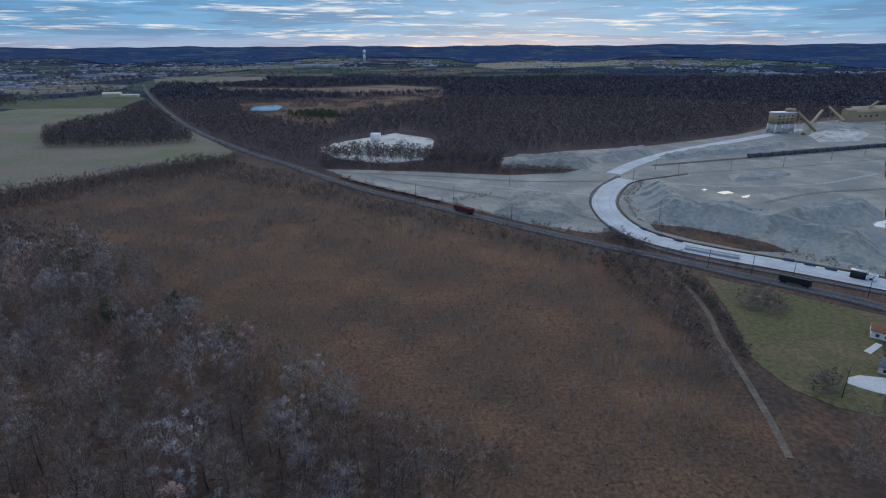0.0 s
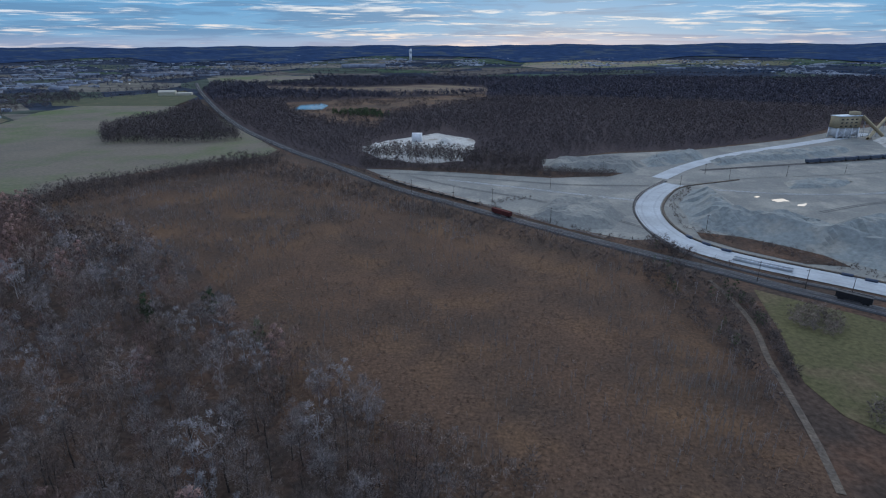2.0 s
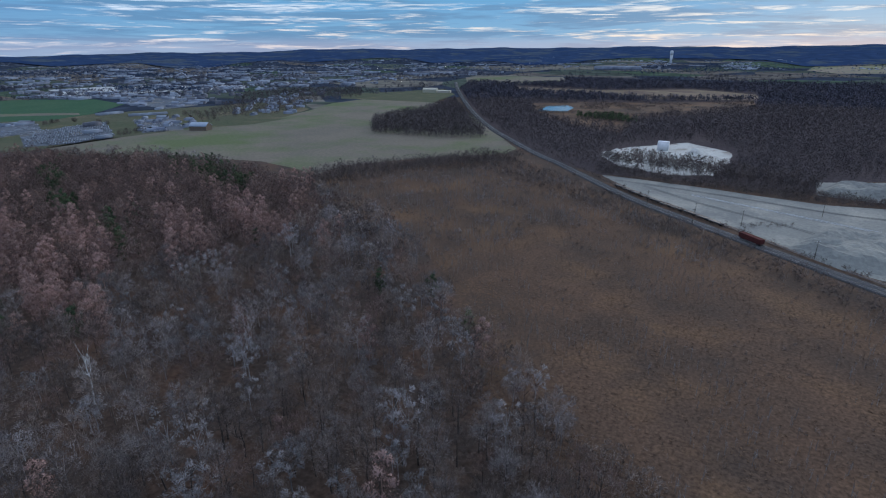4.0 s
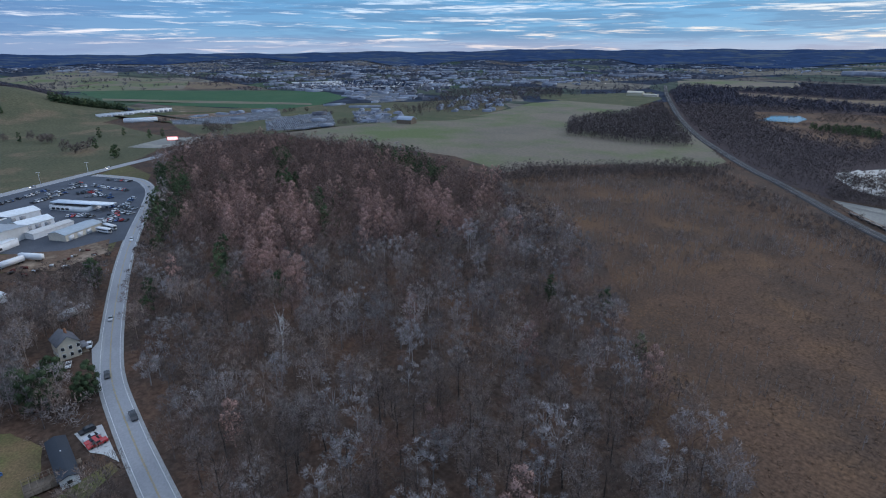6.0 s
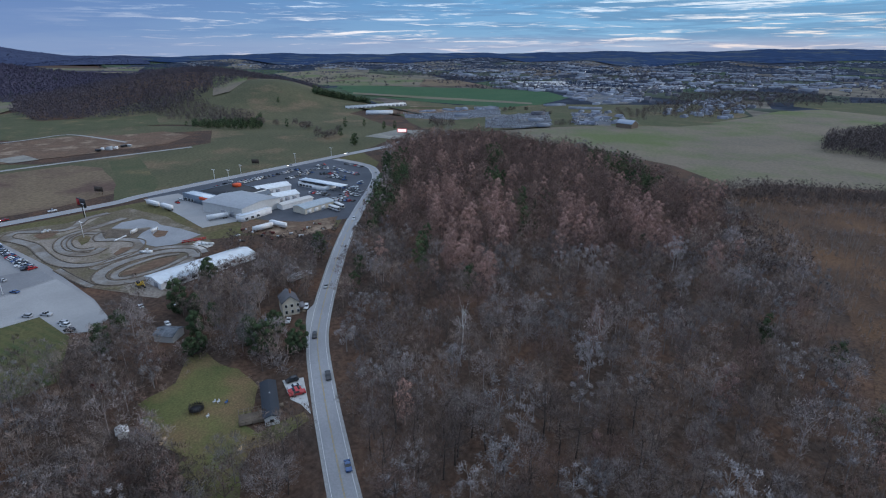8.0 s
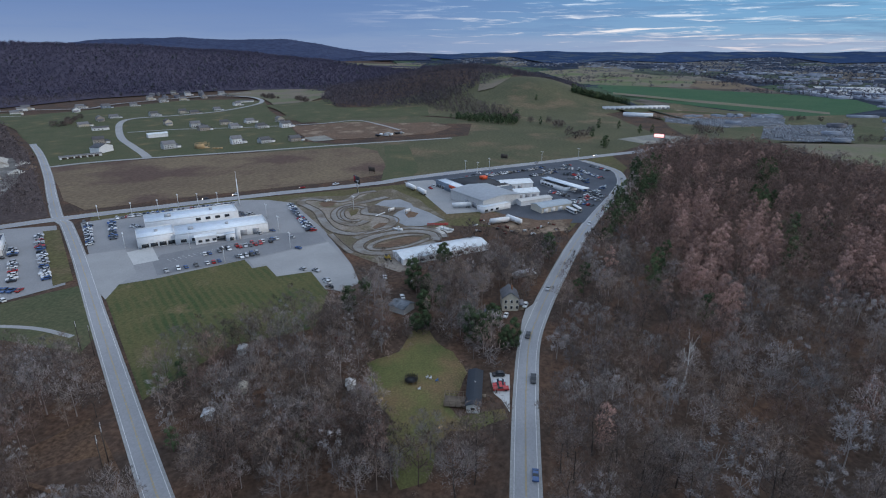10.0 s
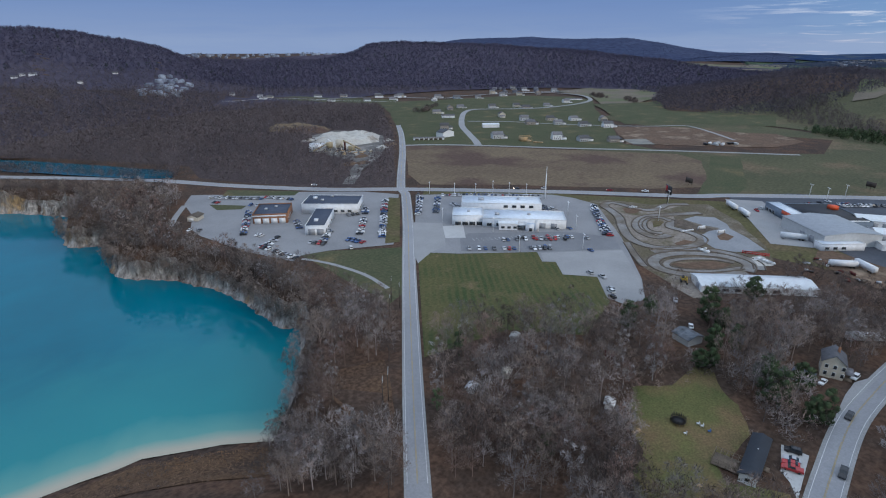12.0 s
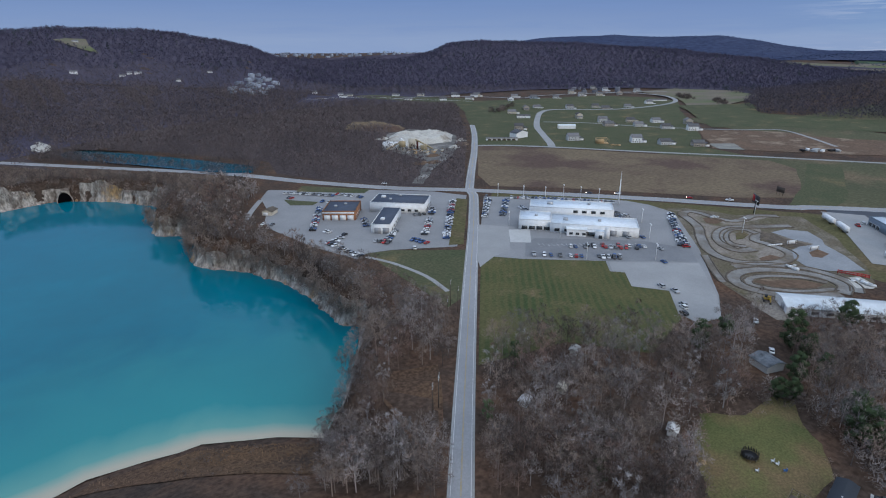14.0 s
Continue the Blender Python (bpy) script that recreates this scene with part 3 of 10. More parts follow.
sheet("fallow_field", [(-487.7, -428.5), (-543.9, -344.4), (-640.1, -159.5), (-615.7, -126.3), (-502.7, -89.7), (-463.7, -126.3), (-417.9, -198.8), (-353.9, -285.7), (-375.3, -319.3)], M["brownfield"], 0.12, "brown fallow field with faint plough lines", "field", step=15, amp=2.0)
sheet("subdivision_lawn", [(-489, -427), (-506.5, -455.2), (-593.6, -543.1), (-710.8, -671.1), (-848.2, -767.1), (-960.3, -741.0), (-1140.9, -676.2), (-1182.4, -562.6), (-1136.7, -490.7), (-982.0, -412.5), (-828.8, -319.7), (-669.4, -235.8), (-647.6, -173), (-550, -348.7)], M["green"], 0.19, "green lawns of the new housing estate", "lawn", step=20, amp=2.0)
sheet("upper_pasture", [(-1065.8, -457.2), (-1165.9, -361.5), (-1038.7, -303.3), (-1041.8, -202.3), (-1050.0, -133.9), (-944.7, -115.0), (-910.7, -218.6), (-835.1, -298.1)], M["green"], 0.42, "green pasture below the wooded knob", "meadow", step=20, amp=4.0)
sheet("tan_grass", [(-1301.0, -667.3), (-1440, -640), (-1470, -500), (-1263.3, -385.1), (-1135.2, -390.9), (-1077.4, -446.2), (-1193.3, -517.5)], M["stubble"], 0.36, "tan winter grass above the estate", "meadow", step=20, amp=4.0)
sheet("upper_lawn", [(-814.7, -815.1), (-1041.8, -697.7), (-937.2, -636.9), (-761.3, -670.8), (-543.2, -482.5), (-575.4, -522), (-710.9, -671.2)], M["green"], 0.07, "green grass between road and woods", "lawn")
sheet("hill_meadow", [(-837.2, -270), (-852, -137.1), (-859.9, -9.2), (-840, 139.7), (-817.7, 215.1), (-961.4, 196.1), (-1109.2, 132.4), (-1165.4, 73.9), (-1106.9, -64.2), (-913.2, -65.5), (-971.1, -210.9), (-984.8, -332.1), (-886.6, -368.1)], M["pasture"], 0.25, "olive meadow below the wooded knoll", "meadow", step=20, amp=4.0, cell=25)
sheet("graded_soil", [(-793.5, -300.2), (-824.9, -263.2), (-858.7, -217.0), (-843.4, -166.2), (-868.2, -101.4), (-820, -60), (-754.1, -80.9), (-705.7, -157.9), (-678.2, -207.6), (-667.7, -227.3)], M["soil"], 0.45, "bare dark graded soil of a building site", "soil", step=10, amp=3.0)
sheet("building_pad", [(-693.4, -244.6), (-717.0, -222.3), (-682.9, -198.3), (-666.5, -218.6)], M["gravel"], 0.6, "grey gravel pad on the building site", "soil")
sheet("knoll_pasture", [polar(a, r) for a, r in ((78, 1100), (82, 960), (88, 920), (95, 930), (101, 980), (104, 1080), (99, 1190), (93, 1270), (86, 1330), (80, 1300), (77, 1200))], M["pasture"], 0.3, "olive pasture over the rounded knoll", "meadow", cell=14)
sheet("knoll_stubble", [(-1350.5, -51.1), (-1375.7, 24.8), (-1235.4, 15.6), (-1165, -15.3), (-1157.9, -45.2)], M["stubble"], 1.9, "tan field beside the knoll", "field", cell=14)
sheet("town_edge_grass", [(-1210.7, 348.9), (-1078, 420.4), (-1024.5, 621.2), (-906.7, 932.4), (-745, 831.8), (-672, 660.2), (-722.8, 547.7), (-733.2, 448.8), (-726.8, 352.2), (-754, 256.1), (-858.2, 256.5), (-1024.3, 276.1)], M["pasture"], 0.12, "olive grass between the far lots", "grass")
sheet("wheat_field", [(-1802.7, 223.4), (-1700.7, 379.8), (-1567.3, 538.0), (-1452.9, 688.0), (-1323.5, 761.7), (-1155.1, 722.5), (-1032.6, 584.0), (-1005.7, 489.5), (-1100.7, 421.9), (-1214.6, 340.8), (-1385.3, 260.4)], M["winter_wheat"], 0.3, "bright green winter wheat field", "field")
sheet("wheat_field_strip", [(-1435.5, 268.7), (-1280.5, 421.0), (-1132.7, 545.9), (-1070.5, 582.4), (-1041.8, 568.0), (-1090.5, 527.1), (-1227.3, 405.0), (-1369.4, 257.8)], M["stubble"], 0.5, "tan strip between the wheat fields", "field")
sheet("tan_valley_field", [(-1900, 240), (-2150, 420), (-1900, 720), (-1560, 700), (-1700.7, 379.8), (-1802.7, 223.4)], M["brownfield"], 0.28, "broad tan field beyond the wheat", "field")
sheet("dark_lot_strip", [(-1010, 225), (-1085, 330), (-1010, 440), (-960, 380), (-960, 260)], M["soil"], 0.5, "reddish bare lot behind the storage units", "soil")
sheet("roadside_gravel", [(-735, 160), (-780, 215), (-760, 260), (-715, 240), (-700, 190)], M["gravel"], 0.3, "pale gravel pull-off by the lit sign", "gravel", step=8, amp=2)
sheet("far_tan_field", [(-2593, 133.5), (-3000.7, 422.5), (-2029.1, 641.3), (-1670.6, 512.4), (-1753.5, 231.9)], M["stubble"], 0.3, "far tan field", "field")
sheet("far_green_field", [(-989.3, 475.7), (-799.3, 603.5), (-678.5, 705.5), (-676.7, 627.3), (-813.7, 355.1), (-932.3, 269.3), (-1080.2, 194.8)], M["green"], 0.2, "grass round the far lots", "grass")
sheet("mown_lawn", [(-223.8, -172.8), (-231.9, -170.1), (-241, -156.6), (-272.3, -122.5), (-260.8, -112.7), (-265.2, -106.5), (-251.5, -94.9), (-260, -79.4), (-236, -62), (-199.2, -56.4), (-182, -84.8), (-143, -97.6)], M["mown"], 0.14, "striped mown lawn beside the parking lot", "lawn")
sheet("corner_lawn", [(-181.5, -224.9), (-196, -219.2), (-228, -189.1), (-182.3, -145), (-168, -141.3), (-173.4, -172)], M["green"], 0.14, "rough green corner lawn beside the road", "lawn", step=8, amp=1.0)
sheet("yard_lawn", [(-175.5, -26.4), (-187.3, -16.3), (-200.2, -15.3), (-203.6, -9.7), (-186.9, 5.6), (-173.1, 10.2), (-163.3, 10.3), (-153.3, 7.4), (-147.7, 11.9), (-150.4, 18.4), (-152.8, 24.1), (-147.8, 25.3), (-141.2, 16.2), (-140.4, 8.0), (-131.6, 5.5), (-116.9, 4.8), (-114.3, -1.5), (-119.7, -5.5), (-126.5, -6.6), (-135.1, -11.3), (-146.1, -13.3), (-159.1, -22.9)], M["yard"], 0.14, "olive-green back yard beside the mobile home", "lawn", step=4, amp=3.5)
sheet("house_lawn", [(134.3, 259.4), (153.5, 246.7), (192.9, 215.5)] + [(140.2, 145.5), (128.4, 151.4), (119.2, 160.8), (117.2, 178.9), (124.5, 215.5)], M["rough"], 0.14, "yellow-green rough lawn beside the railway", "lawn", step=8, amp=2.0)
sheet("roadside_clearing", [(-116.5, -116.9), (-131.7, -108.1), (-111.4, -82.3), (-95.5, -73.1), (-99.3, -89.6), (-103.8, -104.3)], M["marsh"], 0.14, "brown grassy clearing beside the country road", "grass", step=6, amp=1.5)
sheet("brown_slope", [(-14.9, -150.1), (-23.1, -152.7), (-37.3, -149.1), (-51.7, -145.4), (-71.1, -131.9), (-84.5, -120.1), (-89, -112.7), (-87.2, -103), (-71, -97.5)], M["marsh"], 0.3, "brown reedy bank above the lake", "bank", step=6, amp=1.0, cell=6)
sheet("shore_grass", [(-348.9, -276.2), (-405.5, -166.9), (-470.1, -50.1), (-570.8, 89.6), (-626.5, 134.3), (-556.2, 140), (-349.6, 65.5), (-349.4, -10.4), (-375.5, -125.9), (-325.7, -258.6)], M["rough"], 0.06, "rough grass round the road and lots", "grass")
sheet("highway_verge", [(-556.7, -26.7), (-662.1, 160.4), (-767.1, 237.2), (-920.7, 165.8), (-870.6, -36.4)], M["pasture"], 0.08, "olive verge", "meadow")
# quarry yard
YARD = [(-112.5, 520.2), (-77.2, 517.6), (-12.6, 507.5), (59.7, 495.4), (113.2, 504.8), (133.6, 524.9), (58.1, 530.3), (59.9, 576.2), (136.2, 615.6), (234.3, 644.7), (382.1, 730.4), (479, 810.4), (743.4, 946.7)] + [(220.5, 252.1), (182.8, 268.4), (148, 290.1), (123.6, 311), (107.2, 330.1), (90.9, 329), (44.6, 359.2), (23.5, 381.2), (-10.4, 412.4), (-59.2, 456.5), (-82.3, 481.9)]
sheet("quarry_yard", YARD, M["gravel"], 0.10, "pale crushed limestone quarry yard", "quarry", step=12, amp=2.0)
sheet("lime_pad", [(-142, 638), (-117.9, 686.1), (-63.8, 751.6), (-13.5, 703.4), (-10.4, 637.7), (-19.7, 564.2), (-58.6, 546.9), (-107.9, 570.4)], M["lime"], 0.16, "white lime-dusted ground round the storage piles", "quarry", step=8, amp=3.0)

# ---------------------------------------------------------------- roads
HIGHWAY = [(-57, -705.9), (-135.4, -593.5), (-206.8, -491.2), (-247.7, -405.7), (-288.6, -336.3), (-328.5, -288.1), (-374.7, -224.4), (-411.7, -170.6), (-443.3, -118.6), (-464.2, -86.3)] + [(-481.2, -69.3), (-523.1, -11.6), (-569.9, 56.6), (-615.5, 123.3), (-646.6, 168.6)] + [(-674.6, 195.6), (-705.9, 240.1), (-724.5, 317.1)]
ribbon("road_highway", HIGHWAY, 11.0, M["road"], 0.30, "grey two-lane highway with turning lanes", "road")
CROSS = [(-92, -55.7), (-125.6, -87.8), (-196.3, -154.4), (-264.6, -218.1), (-322.5, -274.4)] + [(-330.3, -286.4), (-388.3, -340.7), (-453.8, -400.6), (-541.1, -484.5), (-608.2, -553.7)]
ribbon("road_cross", [(-26, 7), (-59, -24)] + CROSS, 6.4, M["road"], 0.26, "pale grey straight country road", "road")
BEND = [(-94, 32.3), (-111.2, 31.8), (-139.6, 32.1), (-164.4, 32.7), (-196.8, 34.6), (-222.5, 39.2), (-261.5, 48.8), (-319, 64.7), (-380.3, 84.6), (-446.5, 108.9), (-495, 123.5), (-538, 125.4), (-570.4, 110.3), (-586.5, 99.1)]
ribbon("road_bend", BEND, 7.4, M["road"], 0.22, "grey road curving round the wooded hill", "road")

lake = sheet("lake_water", LAKE, M["lake"], 0.0, "still turquoise quarry lake with a silty shore", "water", z=-18.0, kind="structure", cell=7.0)
lx = np.array([v_.co[:2] for v_ in lake.data.vertices])
lake.data.attributes.new("silt", "FLOAT", "POINT").data.foreach_set("value", edge_dist(LAKE[18:28], lx[:, 0], lx[:, 1], False).astype(np.float32))
sheet("back_pond", wobble(BACKPOND, 12, 2, 3), M["water"], 0.0, "turquoise pond beyond the highway", "water", z=-1.2, kind="structure")
sheet("far_pond", FARPOND, M["pondwater"], 0.9, "small pale pond in the far fields", "water")


def cliff(name, line, top, foot, label, seed):
    """A rugged rock face along a line (water on the left), with a lip that runs back on to the land."""
    pts = curve_pts(line, 2.0)
    t = np.gradient(pts, axis=0)
    t /= np.linalg.norm(t, axis=1)[:, None] + 1e-9
    out = np.column_stack([-t[:, 1], t[:, 0]])
    levels = np.linspace(0, 1, 11)
    uneven = np.array([0.72 + 0.5 * noise.noise((i * 0.06, 1.7, seed)) + 0.25 * noise.noise((i * 0.21, 4.1, seed)) for i in range(len(pts))])
    drop = (0.25 + 0.75 * smooth(0, 1, np.arange(len(pts)) / 26.0)) * np.clip(uneven, 0.55, 1.08) * np.where(pts[:, 1] < -425, 1.22, 1.0)
    v = []
    for k, s_ in enumerate(levels):
        for i, (p_, o_) in enumerate(zip(pts, out)):
            z = foot + (top - foot) * s_ * drop[i]
            e = noise.fractal((p_[0] / 5, p_[1] / 5, z / 11 + seed), 0.7, 2.1, 4)
            rib = abs(noise.noise((p_[0] / 7, p_[1] / 7, z / 30 + seed + 5.0)))
            ledge_ = 0.8 * math.floor(3.5 * s_ + 0.8 * noise.noise((p_[0] / 14, p_[1] / 14, seed)))
            push = 1.7 * e + 3.2 * rib - 1.5 * s_ - 0.6 * ledge_ + 2.2 * max(0.0, 0.25 - s_) * 4
            v.append((*(p_ + o_ * push), z + (0.8 * noise.noise((i * 0.21, k * 0.9, seed)) if 0 < k else 0)))
    n = len(pts)
    f = [(k * n + i, k * n + i + 1, (k + 1) * n + i + 1, (k + 1) * n + i) for k in range(len(levels) - 1) for i in range(n - 1)]
    lip = list(v[-n:])
    for back, dz in ((-4.0, 0.5), (-8.5, 0.3)):
        for i, (p_, o_) in enumerate(zip(pts, out)):
            q_ = p_ + o_ * back
            lip.append((*q_, foot + (top - foot) * min(1.0, drop[i] + 0.18) if back > -5 else height(*q_) + 0.25))
    tagged(new(name + "_edge", mesh_of(name + "_edge", lip, [(k * n + i, k * n + i + 1, (k + 1) * n + i + 1, (k + 1) * n + i) for k in range(2) for i in range(n - 1)], M["litter"])), "leaf-covered cliff edge above the lake", "cliff", kind="structure")
    return tagged(new(name, mesh_of(name, v, f, M["rock"])), label, "cliff", kind="structure")


CLIFF_LINE = LAKE[:18]
cliff("cliff_lake", CLIFF_LINE[::-1], -0.2, -19.5, "rugged pale and ochre limestone cliff above the lake", 3)
e = new("tunnel")
e.matrix_basis = pose(-88.2, -561.0, -18.3, 0, 0, -8)
tv, tf = [], []
for k in range(11):
    a = math.pi * k / 10
    for d_ in (-9, 4.6 + 0.6 * math.sin(5 * a)):
        for r_ in (5.6, 6.3 + 0.4 * math.sin(7 * a)):
            tv.append((r_ * math.cos(a), d_, 1.65 * r_ * math.sin(a)))
for k in range(10):
    b0, b1 = 4 * k, 4 * k + 4
    tf += [(b0, b1, b1 + 1, b0 + 1), (b0 + 2, b0 + 3, b1 + 3, b1 + 2), (b0, b0 + 2, b1 + 2, b1), (b0 + 1, b1 + 1, b1 + 3, b0 + 3)]
o = new("arch", mesh_of("arch", tv, tf, M["rock"]))
o.parent = e
# A flat black sheet across the arch stands in for the unlit bore.
bore = [(5.7 * math.cos(math.pi * k / 10), 3.4, 1.65 * 5.7 * math.sin(math.pi * k / 10)) for k in range(11)]
o = new("dark_bore", mesh_of("dark_bore", bore + [(0, 3.4, 0)], [(k, k + 1, 11) for k in range(10)], plain("painted_tunnel_dark", (0.004, 0.004, 0.005), 1.0, 0.0, grain=0)))
o.parent = e
tagged(e, "dark arched tunnel mouth at the foot of the cliff", "tunnel", kind="structure")

# ---------------------------------------------------------------- building kit
def thing(name, x, y, z, rz, label, category, group=""):
    e = new(name)
    e.matrix_basis = pose(x, y, z, 0, 0, rz)
    return tagged(e, label, category, group)


CUBE_F = np.array([(0, 3, 2, 1), (4, 5, 6, 7), (0, 1, 5, 4), (1, 2, 6, 5), (2, 3, 7, 6), (3, 0, 4, 7)])


def boxes(*bs):
    v, f = [], []
    for i, (x0, y0, z0, x1, y1, z1) in enumerate(bs):
        v += [(x0, y0, z0), (x1, y0, z0), (x1, y1, z0), (x0, y1, z0), (x0, y0, z1), (x1, y0, z1), (x1, y1, z1), (x0, y1, z1)]
        f.append(CUBE_F + 8 * i)
    return np.array(v, float), np.concatenate(f)


def wedge(x0, x1, y0, y1, z, rise, along="x", over=0.0):
    """A gabled roof as a solid; ridge along x or y."""
    x0, x1, y0, y1 = x0 - over, x1 + over, y0 - over, y1 + over
    t = 0.2
    if along == "x":
        m = (y0 + y1) / 2
        s = [(y0, z), (m, z + rise), (y1, z), (y1, z + t), (m, z + rise + t), (y0, z + t)]
        v = [(x, a, b) for x in (x0, x1) for a, b in s]
    else:
        m = (x0 + x1) / 2
        s = [(x0, z), (m, z + rise), (x1, z), (x1, z + t), (m, z + rise + t), (x0, z + t)]
        v = [(a, y, b) for y in (y0, y1) for a, b in s]
    f = [(i, (i + 1) % 6, (i + 1) % 6 + 6, i + 6) for i in range(6)] + [(0, 1, 4, 5), (1, 2, 3, 4), (6, 7, 10, 11), (7, 8, 9, 10)]
    return np.array(v, float), np.array(f)


def part(name, vf, mat, parent, label=""):
    o = new(name, mesh_of(name, vf[0], vf[1], mat))
    o.parent = parent
    return tagged(o, label) if label else o


def share(name, mesh, parent, m=None):
    o = new(name, mesh)
    o.parent = parent
    if m is not None:
        o.matrix_basis = m
    return o


def cyl(r, z0, z1, sides=10, cx=0.0, cy=0.0, r1=None):
    v, f = prisms([[cx, cy, z0]], [[cx, cy, z1]], r, r if r1 is None else r1, sides)
    v = np.concatenate([v, [(cx, cy, z0), (cx, cy, z1)]])
    i = np.arange(sides)
    j = (i + 1) % sides
    return v, np.concatenate([f, np.column_stack([j, i, 0 * i + 2 * sides]), np.column_stack([sides + i, sides + j, 0 * i + 2 * sides + 1])])


def face_box(face, w, d, a, z0, ww, hh, t=0.06):
    if face == "front":
        return (a, -t, z0, a + ww, t, z0 + hh)
    if face == "back":
        return (a, d - t, z0, a + ww, d + t, z0 + hh)
    if face == "left":
        return (-t, a, z0, t, a + ww, z0 + hh)
    return (w - t, a, z0, w + t, a + ww, z0 + hh)


def spot(o, u):
    dx, dy = u[0] - o[0], u[1] - o[1]
    return math.hypot(dx, dy), math.degrees(math.atan2(dy, dx))


def building(name, label, category, p, q, d, h, wall, roof, style="flat", rise=1.5, openings=(), parapet=0.5, group="", along="x", extra=()):
    """A house or hall on the front line p to q, d deep. openings: (part, face, from, sill, width, height, material)."""
    p, q = far(p), far(q)
    w, rz = spot(p, q)
    b = thing(name, p[0], p[1], height(*p), rz, label, category, group)
    if style == "flat":
        part("wall", boxes((0, 0, -0.5, w, d, h)), wall, b)
        part("roof", boxes((0.3, 0.3, h, w - 0.3, d - 0.3, h + 0.12)), roof, b)
        t = 0.3
        part("parapet", boxes((0, 0, h, w, t, h + parapet), (0, d - t, h, w, d, h + parapet), (0, t, h, t, d - t, h + parapet), (w - t, t, h, w, d - t, h + parapet)), wall, b)
    else:
        if along == "x":
            gv = [(0, 0, -0.5), (0, d, -0.5), (0, d, h), (0, d / 2, h + rise), (0, 0, h)]
            v = gv + [(w, b_, c) for _, b_, c in gv]
        else:
            gv = [(0, 0, -0.5), (w, 0, -0.5), (w, 0, h), (w / 2, 0, h + rise), (0, 0, h)]
            v = gv + [(a, d, c) for a, _, c in gv]
        me = bpy.data.meshes.new("wall")
        me.from_pydata(v, [], [(0, 1, 2, 3, 4), (9, 8, 7, 6, 5)] + [(i, i + 5, (i + 1) % 5 + 5, (i + 1) % 5) for i in range(5)])
        me.materials.append(wall)
        share("wall", me, b)
        part("roof", wedge(0, w, 0, d, h + 0.02, rise, along, 0.5), roof, b)
    for nm, face, a, z0, ww, hh, mat in openings:
        o = part(nm, boxes(face_box(face, w, d, a, z0, ww, hh)), mat, b)
        if nm in ("window", "roller_door") and category != "stable":
            e_, t_ = 0.14, 0.10
            part("frame", boxes(*[face_box(face, w, d, *q_, t_) for q_ in ((a - e_, z0 + hh, ww + 2 * e_, e_), (a - e_, z0 - e_, ww + 2 * e_, e_), (a - e_, z0, e_, hh), (a + ww, z0, e_, hh))]), M["frame"], o)
    for nm, bx, mat in extra:
        part(nm, boxes(bx), mat, b)
    return b


def row_of(nm, face, start, step, n, z0, ww, hh, mat):
    return [(nm, face, start + i * step, z0, ww, hh, mat) for i in range(n)]


def at(o, q, u, v):
    """A place u along and v left of the line from o to q."""
    w, rz = spot(o, q)
    c, s = math.cos(radians(rz)), math.sin(radians(rz))
    return o[0] + c * u - s * v, o[1] + s * u + c * v


M["white"] = plain("white_metal_cladding", (0.74, 0.75, 0.76), 0.5, grain=0.06)
M["frame"] = plain("white_window_frame", (0.62, 0.62, 0.61), 0.6, grain=0.05)
M["whiteroof"] = plain("white_metal_roof", (0.70, 0.76, 0.82), 0.4, grain=0.08)
M["greyroof"] = plain("grey_roof_membrane", (0.50, 0.51, 0.52), 0.8, grain=0.1)
M["darkroof"] = plain("dark_blue_roof_membrane", (0.060, 0.075, 0.11), 0.8, grain=0.15)
M["blackroof"] = plain("black_roof_membrane", (0.035, 0.036, 0.04), 0.8, grain=0.2)
M["shingle"] = surf("grey_shingles", (0.16, 0.16, 0.17), (0.12, 0.12, 0.13), 0.5, 4.0, grain=0.2, vary=0.35)
M["brick"] = surf("orange_brown_brick", (0.30, 0.15, 0.085), (0.24, 0.12, 0.075), 0.5, 3.0, grain=0.25)
M["glass"] = plain("dark_window_glass", (0.02, 0.025, 0.03), 0.08, 0.6, grain=0.0)
M["door"] = plain("grey_roller_door", (0.30, 0.31, 0.33), 0.6)
M["grey"] = plain("grey_cladding", (0.52, 0.52, 0.51), 0.6)
M["beige"] = plain("beige_siding", (0.50, 0.46, 0.38), 0.7, vary=0.2)
M["tan"] = surf("yellow_tan_corrugated_steel", (0.38, 0.315, 0.20), (0.30, 0.25, 0.16), 0.1, 1.0, grain=0.15)
M["orange"] = plain("orange_sign_paint", (0.70, 0.10, 0.03), 0.5)
M["red"] = plain("red_paint", (0.42, 0.02, 0.02), 0.4)
M["oxide"] = surf("oxide_red_steel", (0.11, 0.035, 0.03), (0.08, 0.03, 0.028), 0.3, 1.5, grain=0.25)
M["black"] = plain("black_painted_steel", (0.018, 0.018, 0.02), 0.5)
M["steel"] = plain("galvanised_steel", (0.45, 0.46, 0.47), 0.45, metal=0.6)
M["wood"] = surf("weathered_wood", (0.20, 0.16, 0.12), (0.15, 0.12, 0.095), 0.5, 2.0, grain=0.2)
M["pole"] = plain("dark_utility_pole_wood", (0.075, 0.06, 0.05), 0.9)
M["lumber"] = plain("fresh_lumber", (0.50, 0.34, 0.18), 0.8)
M["yellow"] = plain("yellow_line_paint", (0.45, 0.33, 0.11), 0.7)
M["whiteline"] = plain("white_line_paint", (0.70, 0.70, 0.68), 0.7)
M["lamp"] = plain("lit_lamp", (1.0, 0.85, 0.65), emit=6.0)
M["screen"] = plain("lit_sign_screen", (1.0, 0.50, 0.46), emit=0.75)
